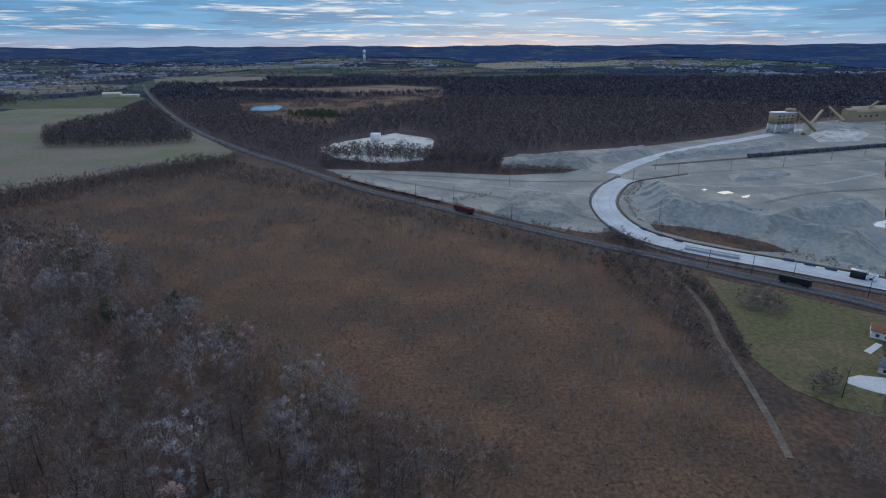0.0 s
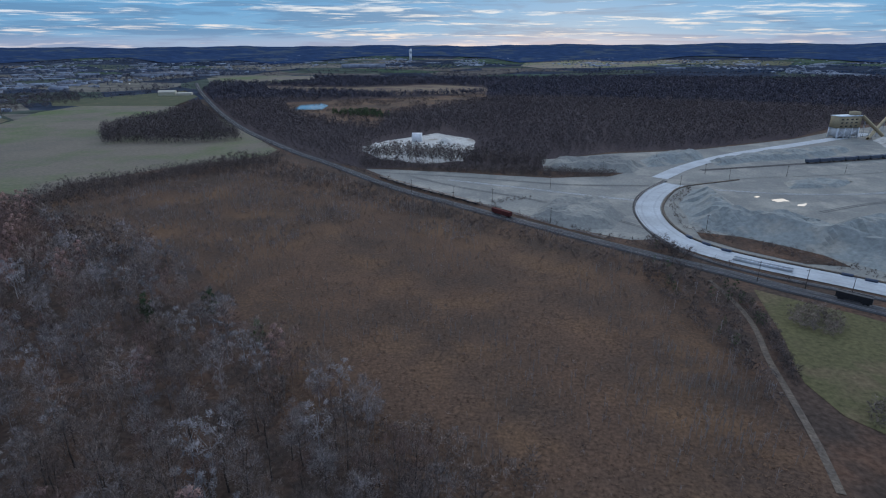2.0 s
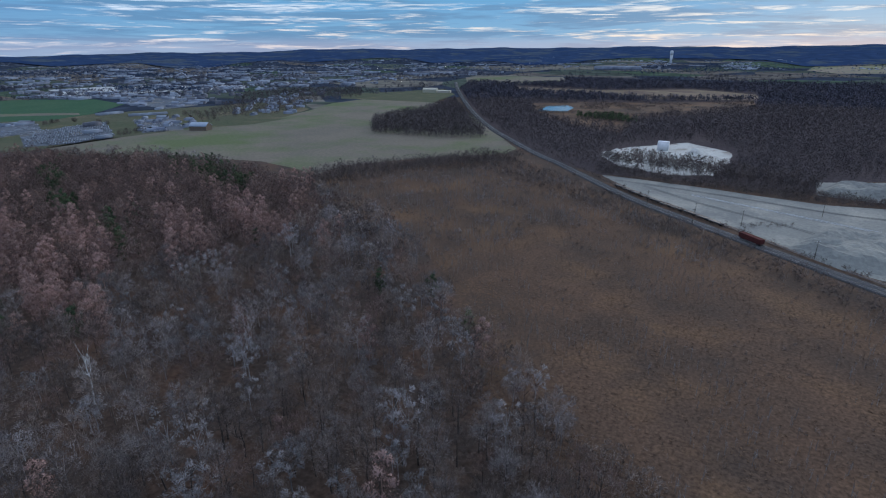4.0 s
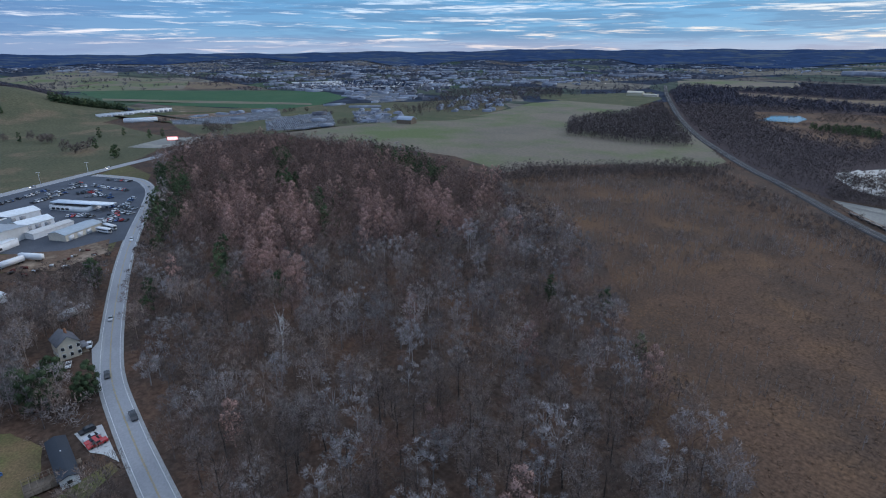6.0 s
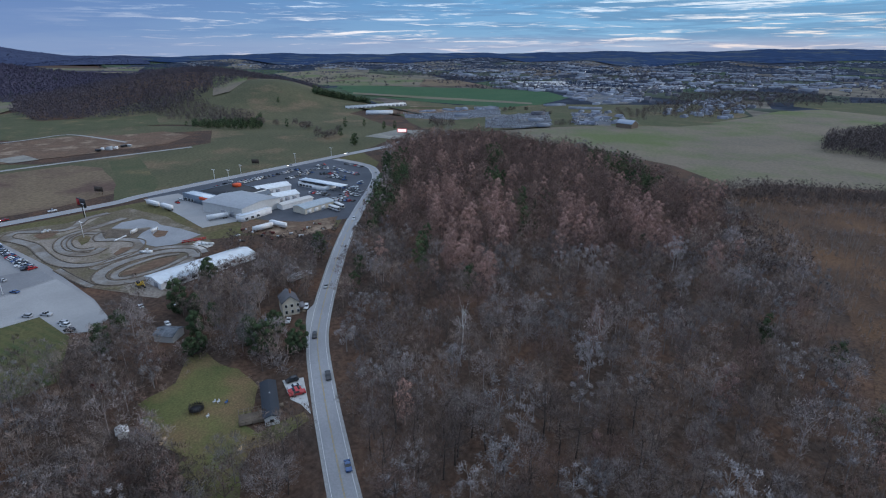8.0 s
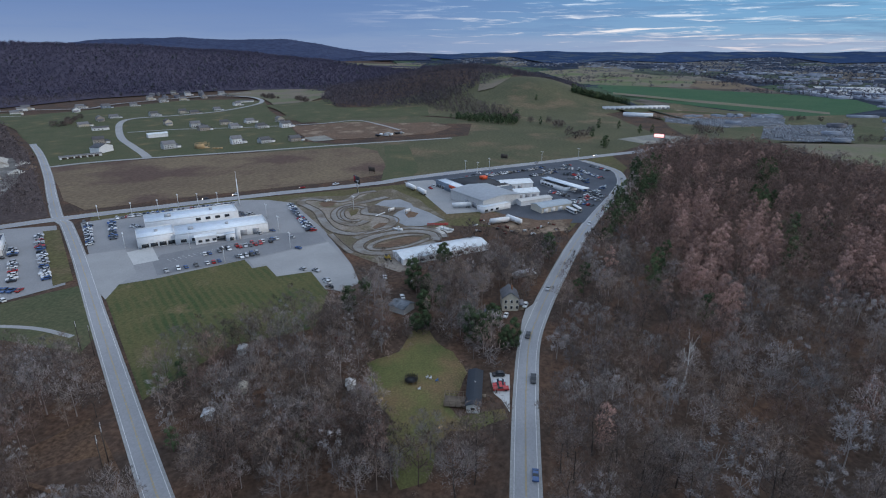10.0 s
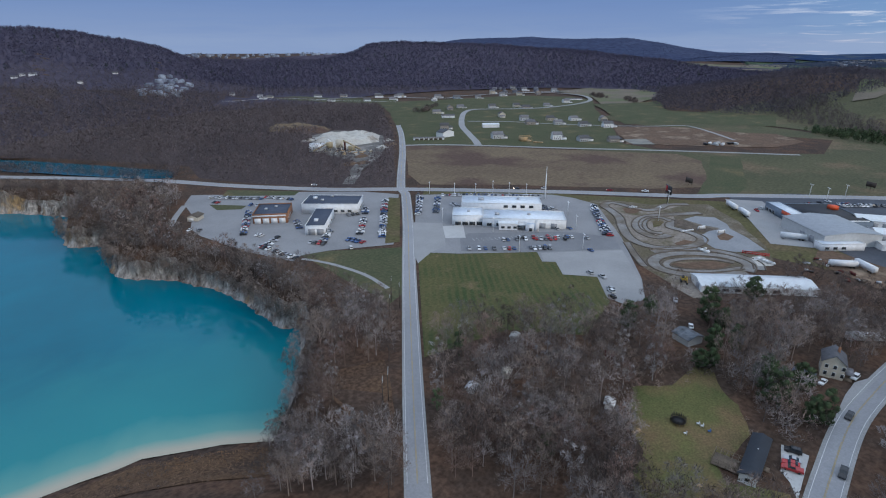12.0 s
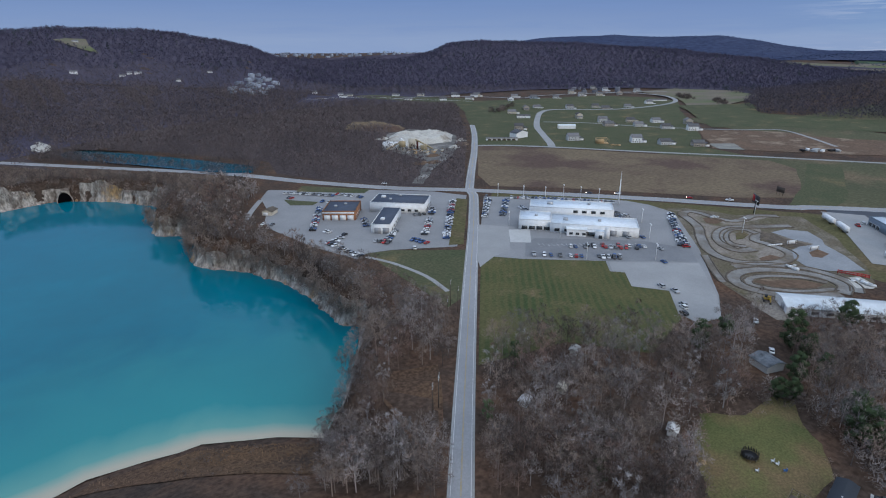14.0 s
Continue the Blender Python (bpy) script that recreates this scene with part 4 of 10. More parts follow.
M["tyre"] = plain("black_tyre", (0.015, 0.015, 0.016), 0.9)
M["rail"] = plain("rail_steel", (0.20, 0.19, 0.19), 0.55, metal=0.3)
M["tarp"] = plain("blue_tarpaulin", (0.05, 0.14, 0.35), 0.6)
M["yellowsteel"] = plain("yellow_machine_paint", (0.60, 0.40, 0.03), 0.5)

# ---------------------------------------------------------------- cars
PAINTS = {"white": (0.72, 0.73, 0.74), "silver": (0.42, 0.43, 0.45), "black": (0.02, 0.02, 0.023), "grey": (0.13, 0.135, 0.145), "blue": (0.05, 0.10, 0.24), "red": (0.38, 0.025, 0.025)}
SHAPES = {  # length, width, height, bonnet end, windscreen top, rear top, rear end, belt, deck
    "saloon": (4.7, 1.82, 1.45, 1.35, 2.05, 3.35, 4.15, 0.92, 0.98),
    "suv": (4.7, 1.90, 1.72, 1.15, 1.75, 4.15, 4.62, 1.05, 1.05),
    "pickup": (5.7, 1.98, 1.85, 1.55, 2.15, 3.45, 3.7, 1.12, 1.12),
}


def hull(profile, half, pinch=0.0):
    n = len(profile)
    v = [(x, -half + pinch * (z > 1.2), z) for x, z in profile] + [(x, half - pinch * (z > 1.2), z) for x, z in profile]
    return v, [list(range(n))[::-1], list(range(n, 2 * n))] + [[i, (i + 1) % n, n + (i + 1) % n, n + i] for i in range(n)]


def ngon_mesh(name, v, f, mat):
    me = bpy.data.meshes.new(name)
    me.from_pydata([tuple(p) for p in v], [], f)
    me.materials.append(mat)
    return me


CAR_MESH, WHEEL = {}, None
wv, wf = prisms([[0, -0.11, 0]], [[0, 0.11, 0]], 0.34, 0.34, 12)
cap = [[0, -0.11, 0], [0, 0.11, 0]]
wv = np.concatenate([wv, cap])
wf = np.concatenate([wf, [(i, 24, (i + 1) % 12) for i in range(12)], [(12 + i, 12 + (i + 1) % 12, 25) for i in range(12)]])
WHEEL = mesh_of("wheel", wv, wf, M["tyre"])
for cn, c in PAINTS.items():
    M["paint_" + cn] = plain("car_paint_" + cn, c, 0.25, 0.6, grain=0.0)


def car_meshes(kind, colour):
    key = (kind, colour)
    if key in CAR_MESH:
        return CAR_MESH[key]
    L, W, H, b0, b1, b2, b3, belt, deck = SHAPES[kind]
    x = lambda v: v - L / 2
    low = [(x(0.05), 0.32), (x(0), 0.6), (x(0.12), 0.8), (x(b0), belt), (x(b3), deck), (x(L - 0.06), deck - 0.06), (x(L), 0.6), (x(L - 0.08), 0.32)]
    v, f = hull(low, W / 2)
    r0, r1 = x(b1 + 0.12), x(b2 - 0.05)
    top, o = [(r0, H - 0.07), (r1, H - 0.07), (r1 - 0.1, H), (r0 + 0.15, H)], len(v)
    tv, tf = hull(top, W / 2 - 0.17)
    v, f = v + tv, f + [[i + o for i in q] for q in tf]
    body = ngon_mesh("body", v, f, M["paint_" + colour])
    gl = [(x(b0 + 0.08), belt - 0.03), (x(b1), H - 0.07), (x(b2), H - 0.07), (x(b3 - 0.06), deck - 0.03)]
    n = 4
    gv = [(a, -(W / 2 - (0.05 if b < 1.2 else 0.17)), b) for a, b in gl] + [(a, (W / 2 - (0.05 if b < 1.2 else 0.17)), b) for a, b in gl]
    glass = ngon_mesh("window_glass", gv, [[3, 2, 1, 0], [4, 5, 6, 7]] + [[i, (i + 1) % n, n + (i + 1) % n, n + i] for i in range(n)], M["glass"])
    CAR_MESH[key] = (body, glass, L, W)
    return CAR_MESH[key]


rc = random.Random(4)
CAR_WORD = {"saloon": "saloon car", "suv": "sport utility vehicle", "pickup": "pickup truck"}


def put_car(x, y, rz, kind=None, colour=None, where="parked on the asphalt lot", group="parked cars", z=None):
    kind = kind or rc.choice(("saloon", "saloon", "suv", "suv", "pickup"))
    colour = colour or rc.choice(("white", "white", "white", "silver", "silver", "silver", "black", "black", "black", "grey", "grey", "grey", "blue", "blue", "red"))
    body, glass, L, W = car_meshes(kind, colour)
    c = thing("car" if kind != "pickup" else "pickup_truck", x, y, (height(x, y) + 0.3) if z is None else z, rz, colour + " " + CAR_WORD[kind] + " " + where, "car" if kind != "pickup" else "truck", group)
    share("body", body, c)
    share("window_glass", glass, c)
    for dx in (-0.31 * L, 0.31 * L):
        for s in (-1, 1):
            share("wheel", WHEEL, c, Matrix.Translation((dx, s * (W / 2 - 0.1), 0.34)))
    return c


def car_row(p, q, fill=0.9, step=2.75, turn=90.0, where="parked in a row on the asphalt lot", colours=None, group="cars in rows on the lots"):
    w, rz = spot(p, q)
    n = max(1, int(w / step))
    for i in range(n):
        if rc.random() < fill:
            x, y = at(p, q, (i + 0.5) * w / n, rc.uniform(-0.3, 0.3))
            put_car(x, y, rz + turn + rc.choice((0, 180)) + rc.uniform(-3, 3), colour=rc.choice(colours) if colours else None, where=where, group=group)


# ---------------------------------------------------------------- lots and roads
def deck(name, poly, mat, off, label, category="parking lot"):
    return sheet(name, poly, mat, off, label, category)


deck("parking_lot_west", [(-215.7, -396.9), (-247.2, -359.4), (-271.1, -344.7), (-305.3, -304.7), (-316.8, -276.5), (-276.4, -239.1), (-228.4, -196.8), (-196, -219.2), (-181.5, -224.9), (-172.5, -220.8), (-164.5, -256.8), (-162, -302.5), (-165.4, -321.4), (-181, -348.4), (-192, -381.8), (-208.7, -403.4)], M["lot"], 0.20, "worn grey asphalt parking lot of the brick showroom")
deck("lot_island", [(-203.5, -366.4), (-220.1, -341.6), (-211.9, -336.2), (-199.3, -348)], M["green"], 0.26, "grass island in the parking lot", "grass")
deck("lot_island_east", [(-304.7, -275.9), (-308.8, -267.4), (-234.1, -197.1), (-226.1, -201.8)], M["rough"], 0.26, "grass island along the country road", "grass")
deck("lot_strip", [(-236.6, -396.2), (-272.2, -346.3), (-261, -338.8), (-223.2, -382)], M["green"], 0.24, "green grass strip along the highway", "grass")
deck("parking_lot_east", [(-324.2, -264.7), (-367.5, -219.2), (-394.3, -180.1), (-396.6, -162.6), (-390.4, -139.7), (-328.8, -94.6), (-272.5, -60.5), (-249, -49.9), (-237.3, -54.9), (-239.4, -64.9), (-260, -79.4), (-251.5, -94.9), (-265.2, -106.5), (-260.8, -112.7), (-272.3, -122.5), (-241, -156.6), (-231.9, -170.1), (-229.3, -177.5), (-266.2, -212.9)], M["lot"], 0.20, "grey asphalt parking lot of the white dealership")
deck("front_dark_asphalt", [(-273.8, -174.2), (-318.3, -125.2), (-325.1, -98.1), (-308.3, -86.4), (-273.2, -121.6), (-245, -157.8), (-261.7, -171.2)], M["baylot"], 0.25, "darker fresh asphalt parking bays")
deck("pale_lot", [(-272.1, -120.2), (-307, -85.2), (-271.9, -61.1), (-249, -49.9), (-237.3, -54.9), (-239.4, -64.9), (-260, -79.4), (-251.5, -94.9), (-265.2, -106.5), (-261.7, -111.9)], M["asphalt"], 0.26, "pale grey asphalt overflow lot")
deck("concrete_pad", [(-275.1, -196.3), (-285.2, -186.8), (-265.8, -170.1), (-257.2, -179.6)], M["concrete"], 0.28, "pale concrete pad in front of the showroom", "pavement")
deck("side_drive", [(-265.7, -221.9), (-279.7, -200.2), (-247.2, -171.1), (-231.9, -170.1), (-214.8, -164.8), (-231.7, -185.7)], M["asphalt"], 0.24, "pale asphalt drive entrance", "pavement")
deck("parking_lot_north", [(-481.2, -69.3), (-519, -32.9), (-556.2, 32.6), (-589.9, 94.6), (-573.5, 110.7), (-546.4, 124.1), (-495.1, 120.3), (-446.6, 106.6), (-384.6, 85.2), (-366.6, 76.5), (-358.7, 44.1), (-387.9, 12.5), (-377.8, -19.6), (-422.2, -41.6)], M["darklot"], 0.22, "dark asphalt lot of the used-car dealer")
deck("parking_front_north", [(-468.5, -68.1), (-480, -44.2), (-433.5, -18), (-383.9, 4.4), (-375, -19.4), (-422.2, -41.6)], M["asphalt"], 0.28, "pale concrete forecourt of the grey hall")
KART = [(-382.4, -155.1), (-406.2, -145.1), (-415.7, -108.2), (-444.8, -73.4), (-411.5, -45.1), (-367.7, -21.4), (-344.3, -11.8), (-313.7, -21.9), (-291.6, -42.6), (-276.8, -47.8), (-287.5, -65.1), (-336.2, -101.3)]
sheet("track_ground", KART, M["kartground"], 0.16, "muddy weedy ground of the go-kart track", "dirt", step=8, amp=2.0)
deck("kart_apron", [(-398.2, -136.2), (-406.6, -128.4), (-400.3, -106.1), (-427.4, -95.3), (-435.0, -86.3), (-397.9, -97.7), (-402.4, -86.7), (-383.6, -78.7), (-370.7, -76.0), (-357.6, -54.7), (-342.9, -51.5), (-319.1, -71.6), (-326.5, -87.7), (-357.0, -108.3), (-378.8, -121.0)], M["track"], 0.2, "pale worn clay of the upper kart track", "dirt")
deck("kart_paving", [(-392.7, -76.3), (-405.5, -72.3), (-411.1, -60.7), (-400.0, -49.9), (-390.6, -46.0), (-378.1, -33.0), (-360.4, -19.4), (-345.7, -32.1), (-343.2, -42.1), (-352.0, -51.3), (-366.4, -56.7), (-379.5, -55.1), (-388.0, -51.3), (-387.2, -61.9)], M["kartpaving"], 0.34, "smooth blue-grey paving of the kart track's hairpins", "track")
deck("kart_mound", [(-390.4, -81.6), (-390.3, -75.5), (-383.7, -60.9), (-385.7, -50.7), (-370.7, -58.0), (-371.6, -66.6), (-375.3, -77.5)], M["berm"], 0.36, "dark muddy mound between the hairpins", "dirt")
deck("kart_island", [(-369.4, -48.7), (-378.7, -46.5), (-374.8, -39.8), (-364.5, -40.8), (-362.5, -45.1)], M["soil"], 0.38, "brown soil island in the paved hairpin", "dirt")
deck("kart_grass_island", [(-373.6, -91.2), (-381.6, -89.9), (-377.6, -84.4), (-367.2, -83.7), (-361.6, -86.0)], M["rough"], 0.36, "small grass island in the track's bend", "grass")
deck("kart_soil", [(-391.4, -119.8), (-399.0, -116.3), (-397.5, -106.9), (-385.5, -107.7), (-381.7, -113.0)], M["soil"], 0.32, "red-brown soil patch inside the upper loop", "dirt")
deck("kart_soil_mid", [(-338.6, -65.1), (-349.2, -62.5), (-348.7, -55.6), (-340.0, -56.6), (-335.1, -62.4)], M["soil"], 0.32, "red-brown soil inside the middle loop", "dirt")
deck("kart_infield", [(-301.3, -55.1), (-308.4, -53.4), (-321.8, -38.9), (-323.7, -29.2), (-313.2, -31.4), (-301.8, -45.9)], M["soil"], 0.32, "red-brown infield of the oval track", "dirt")
deck("kart_rubble_pad", [(-341.1, -23.8), (-348.5, -20.0), (-340.5, -10.6), (-334.8, -11.2), (-330.3, -17.3)], M["lime"], 0.34, "white broken concrete pad beside the track", "dirt")
deck("kart_gravel", [(-285.9, -61.7), (-287.0, -51.4), (-291.6, -42.6), (-279.6, -32.8), (-271.8, -27.0), (-272.3, -34.1), (-278.8, -45.9)], M["track"], 0.3, "pale gravel drive to the long shed", "dirt")
LOOPS = [([(-434.1, -85.3), (-427.4, -93.4), (-420.2, -98.4), (-407.4, -99.4), (-399.0, -103.7), (-398.6, -113.1), (-402.3, -126.5), (-400.6, -134.0), (-390.7, -133.6), (-382.2, -124.9), (-369.2, -112.9), (-350.0, -102.7), (-332.4, -91.2), (-324.3, -79.7), (-325.4, -67.9), (-336.9, -57.1), (-347.2, -53.4), (-358.0, -54.3), (-364.3, -61.3), (-367.7, -71.7), (-368.9, -77.6), (-377.5, -79.9), (-382.4, -78.3)], 5.5), ([(-416.2, -72.1), (-401.1, -84.6), (-386.2, -97.0), (-372.9, -99.7), (-357.5, -95.7), (-345.9, -86.6), (-342.9, -77.4), (-352.1, -72.8)], 6.0), ([(-382.3, -79.9), (-386.7, -88.3), (-382.4, -95.6), (-370.0, -96.1), (-355.6, -90.1), (-351.2, -83.1), (-353.0, -77.2)], 4.5), ([(-315.6, -70.2), (-329.6, -60.5), (-340.0, -44.0), (-339.8, -28.1), (-333.8, -18.8), (-324.5, -15.4)], 5.0), ([(-315.7, -20.0), (-296.9, -36.7), (-291.5, -49.0), (-292.7, -58.3), (-299.3, -64.1), (-309.9, -64.6), (-321.7, -57.9), (-331.5, -44.3), (-333.8, -31.7), (-328.6, -21.8), (-317.7, -20.0)], 6.0), ([(-321.5, -23.7), (-306.1, -34.4), (-298.2, -47.3), (-297.6, -55.6), (-304.9, -57.7), (-314.7, -52.7), (-325.2, -39.8), (-327.3, -28.8)], 3.5), ([(-321.8, -88.3), (-307.0, -78.3), (-295.4, -69.7), (-290.3, -65.4)], 3.2)]
for line, w in LOOPS:
    ribbon("kart_track", line, w, M["karttrack"], 0.30, "pale winding go-kart track", "track", keep=False, step=3.0)
    for s in (-1, 1):
        ribbon("track_berm", line, 0.8, M["berm"], 0.55, "dark earth berm along the kart track", "berm", keep=False, step=3.0, shift=s * (w / 2 + 0.4), thick=0.4)
deck("truck_yard", [(-388.3, 4.2), (-368, 44.7), (-373.8, 69.4), (-347.7, 62.5), (-334.6, 35.4), (-356.6, 5.4)], M["soil"], 0.24, "dirt yard with stored trailers behind the hall", "dirt")
deck("white_roof_yard", [(-299.4, -51.5), (-274.5, -34.2), (-270.9, -24.6), (-265.1, -32.6), (-273.4, -46.1)], M["track"], 0.24, "bare earth yard beside the long shed", "dirt")
deck("home_drive", [(-174.2, 19.5), (-173.8, 26.9), (-151.4, 27.1), (-157.9, 24.4), (-161.4, 21.5)], M["concrete"], 0.24, "pale gravel drive by the mobile home", "drive")
deck("house_pullout", [(-228.6, 33.8), (-240.8, 41.3), (-206.6, 32.7), (-197, 30.4), (-217.2, 32)], M["asphalt"], 0.24, "gravel pull-out beside the road", "drive")
deck("estate_drive", [(156.9, 167.6), (148.5, 169.4), (142.9, 167.7), (140.9, 164.2), (144.4, 160.8), (149.3, 157.6)], M["concrete"], 0.24, "pale gravel drive to the houses", "drive")
deck("house_patio", [(162.1, 186.1), (171.3, 192.2), (172.7, 190.4), (162.9, 183.6)], M["concrete"], 0.24, "pale concrete slab beside the house", "drive")
ribbon("lane_estate", [(-485.2, -430.9), (-513.7, -404), (-550, -348.7), (-595.2, -267), (-653.1, -172.1)] + [(-717.8, -52.2)], 6.5, M["asphalt"], 0.30, "pale estate road along the fallow field", "road")
ribbon("lane_estate_loop", [(-545, -362), (-566.5, -381.3), (-613.9, -428.7), (-663.5, -476.7), (-740.9, -535.9), (-800.8, -573.8), (-842.6, -580.7), (-886.5, -538.9), (-938.2, -501.7), (-1009.2, -484.6), (-1083.3, -482.4), (-1144.3, -499.1), (-1205.2, -540.7), (-1236.9, -583.9), (-1248.5, -652.9), (-1191.3, -708.0)], 9.0, M["asphalt"], 0.34, "pale looping estate road", "road")
ribbon("lane_estate_mid", [(-709.3, -500.4), (-746.8, -447.2), (-762.1, -399.2), (-782.4, -348.1), (-807.0, -302.1), (-836.0, -259.9), (-869.9, -227.6), (-864.3, -204.9), (-823.2, -167.2), (-778.8, -132.3)], 5.0, M["asphalt"], 0.47, "pale straight estate lane", "road")
ribbon("lane_estate_top", [(-751.6, -941.1), (-828.6, -938.4), (-877.7, -910.0), (-928.2, -842.8), (-953.4, -782.4), (-979.9, -756.9), (-1049.2, -764.3), (-1191.3, -708.0), (-1281.5, -664.0), (-1335.0, -612.5)], 7.0, M["asphalt"], 0.42, "pale lane along the wood's edge", "road")
ribbon("dirt_track", [(116.5, 270), (118.7, 243.2), (116.9, 219.8), (111.2, 195.5), (108.7, 179.2), (105.9, 161.7), (102.8, 144.2), (98.9, 127.2)], 2.4, M["berm"], 0.2, "worn dirt track along the hedgerow", "path")
ribbon("corner_path", [(-178.2, -220.4), (-183.4, -203.4), (-185, -176.3), (-180.3, -154.1)], 2.5, M["asphalt"], 0.22, "worn path across the corner lawn", "path")
ribbon("hollow_drive", [(-190.5, -378.6), (-171.1, -353.6), (-155.4, -330.7)], 4.0, M["asphalt"], 0.24, "narrow drive beside the hut", "drive")


M["shoulder"] = surf("pale_gravel_shoulder", (0.34, 0.34, 0.335), (0.27, 0.27, 0.265), 0.08, 1.5, grain=0.2)
for nm_, ln_, w_ in (("bend_shoulder", BEND, 9.0), ("cross_shoulder", [(-26, 7), (-59, -24)] + CROSS, 7.6)):
    ribbon(nm_, ln_, w_, M["shoulder"], 0.16, "pale gravel shoulder along the road", "road", keep=False)


def paint_lines(name, pts, offs, width, mat, label):
    for s in offs:
        ribbon(name, pts, width, mat, 0.345 if name.startswith("highway") else 0.30, label, "road marking", keep=False, shift=s)


paint_lines("highway_line", HIGHWAY, (-0.13, 0.13), 0.1, M["yellow"], "double yellow centre line on the highway")
paint_lines("highway_edge_line", HIGHWAY, (-5.0, 5.0), 0.14, M["whiteline"], "white edge line on the highway")
paint_lines("cross_line", CROSS, (-0.13, 0.13), 0.1, M["yellow"], "double yellow centre line on the country road")
paint_lines("cross_edge_line", CROSS, (-2.85, 2.85), 0.13, M["whiteline"], "white edge line on the country road")
paint_lines("bend_line", BEND, (-0.13, 0.13), 0.1, M["yellow"], "double yellow centre line on the curving road")
paint_lines("bend_edge_line", BEND, (-3.3, 3.3), 0.13, M["whiteline"], "white edge line on the curving road")
for k in range(22):
    a, b = [(-265.1, -165.2), (-310.3, -122.8)]
    x, y = at(a, b, (k + 0.5) * spot(a, b)[0] / 22, 0)
    w, rz = spot(a, b)
    s = part("bay_line", boxes((-0.06, -2.6, 0, 0.06, 2.6, 0.015)), M["whiteline"], None)
    s.matrix_basis = pose(x, y, 0.27, 0, 0, rz + 12)
    tagged(s, "white painted parking bay line on the lot", "road marking", "bay lines", "structure")

# ---------------------------------------------------------------- dealerships
W_, G_, D_ = M["white"], M["glass"], M["door"]
p, q = [(-290.9, -175.1), (-321.4, -129.5)]
w = spot(p, q)[0]
building("dealership", "long white metal-clad car dealership with a pale roof", "building", p, q, 21, 6.0, W_, M["whiteroof"],
         openings=row_of("window", "front", 3, 6.2, 4, 1.0, 3.2, 2.0, G_) + row_of("roller_door", "front", 30, 7.5, 3, 0.1, 4.0, 3.6, D_) + row_of("window", "right", 3, 5, 3, 1.2, 2.5, 1.5, G_),
         extra=(("roof_unit", (8, 8, 6, 11, 11, 7.4), M["steel"]), ("roof_unit", (30, 10, 6, 32, 12, 7.2), M["steel"]), ("canopy", (18, -5, 3.4, 34, 0, 3.8), W_)))
p, q = [(-280.7, -192.7), (-293.1, -176.2)]
building("dealership_wing", "white showroom wing with large dark windows", "building", p, q, 20, 6.8, W_, M["whiteroof"], openings=row_of("window", "front", 2, 4.8, 4, 0.4, 3.8, 2.4, G_) + row_of("window", "left", 3, 5.5, 3, 0.5, 4.0, 2.4, G_),
         extra=(("roof_unit", (10, 9, 6.8, 12, 11, 7.9), M["steel"]),))
p, q = [(-305.7, -204.1), (-339.2, -158.1)]
w = spot(p, q)[0]
building("dealership_block", "white two-storey rear block of the dealership", "building", p, q, 20, 8.0, W_, M["whiteroof"], openings=row_of("window", "front", 30, 6, 4, 5.2, 3.0, 1.8, G_) + row_of("window", "right", 4, 5, 3, 5.0, 2.5, 1.5, G_),
         extra=(("roof_unit", (12, 8, 8, 16, 11, 9.6), M["steel"]), ("roof_unit", (40, 12, 8, 42, 14, 9.2), M["steel"])))
p, q = [(-292.3, -162.9), (-299.4, -153.2)]
building("service_annex", "small white service annex with a sloped roof", "building", p, q, 5, 4.6, W_, M["whiteroof"], "gable", 0.8, openings=row_of("window", "front", 1.5, 4, 3, 1.2, 2.2, 1.5, G_))
p, q = [(-300.7, -147.5), (-305.7, -141.3)]
building("entry_tower", "white entry block with a tall sign panel", "building", p, q, 4.5, 4.4, W_, M["whiteroof"], openings=[("door", "front", 2, 0, 2.2, 2.4, G_)], extra=(("sign_panel", (5.5, -0.4, 0, 8.5, 0.4, 7.8), W_),))

p, q = [(-197.4, -298.4), (-214.1, -282.7)]
building("brick_showroom", "orange brick showroom with white door bays and dark roof", "building", p, q, 27, 6.2, M["brick"], M["darkroof"], parapet=0.7, openings=row_of("roller_door", "front", 1.2, 5.4, 4, 0.1, 4.0, 3.6, W_) + row_of("window", "right", 3, 6, 3, 1.0, 3.0, 2.0, G_),
         extra=(("roof_unit", (6, 12, 6.2, 8, 14, 7.4), M["steel"]), ("roof_unit", (12, 18, 6.2, 14, 20, 7.3), M["steel"]), ("fascia", (-0.2, -0.25, 5.0, 22, -0.02, 6.0), W_)))
p, q = [(-205.3, -252.3), (-213.7, -242.8)]
building("service_hall", "white service hall with a dark blue roof", "building", p, q, 40, 6.0, W_, M["darkroof"], openings=row_of("roller_door", "front", 2, 5.5, 2, 0.1, 4.2, 4.0, D_) + row_of("window", "right", 4, 7, 4, 1.2, 3.0, 1.6, G_), extra=(("roof_unit", (4, 10, 6, 6.5, 13, 7.3), M["white"]),))
p, q = [(-233.7, -292.9), (-258.9, -261.3)]
building("parts_hall", "large white hall with a dark blue flat roof", "building", p, q, 25, 7.0, W_, M["darkroof"], openings=row_of("window", "front", 18, 5, 4, 1.4, 2.6, 1.6, G_) + row_of("window", "right", 3, 6, 4, 1.4, 2.6, 1.6, G_),
         extra=(("roof_unit", (5, 14, 7, 8, 17, 8.4), M["white"]), ("roof_unit", (12, 9, 7, 14, 11, 8.2), M["steel"]), ("roof_unit", (17, 20, 7, 19, 22, 8.2), M["steel"])))
p, q = [(-172.3, -338.8), (-176.7, -332.8)]
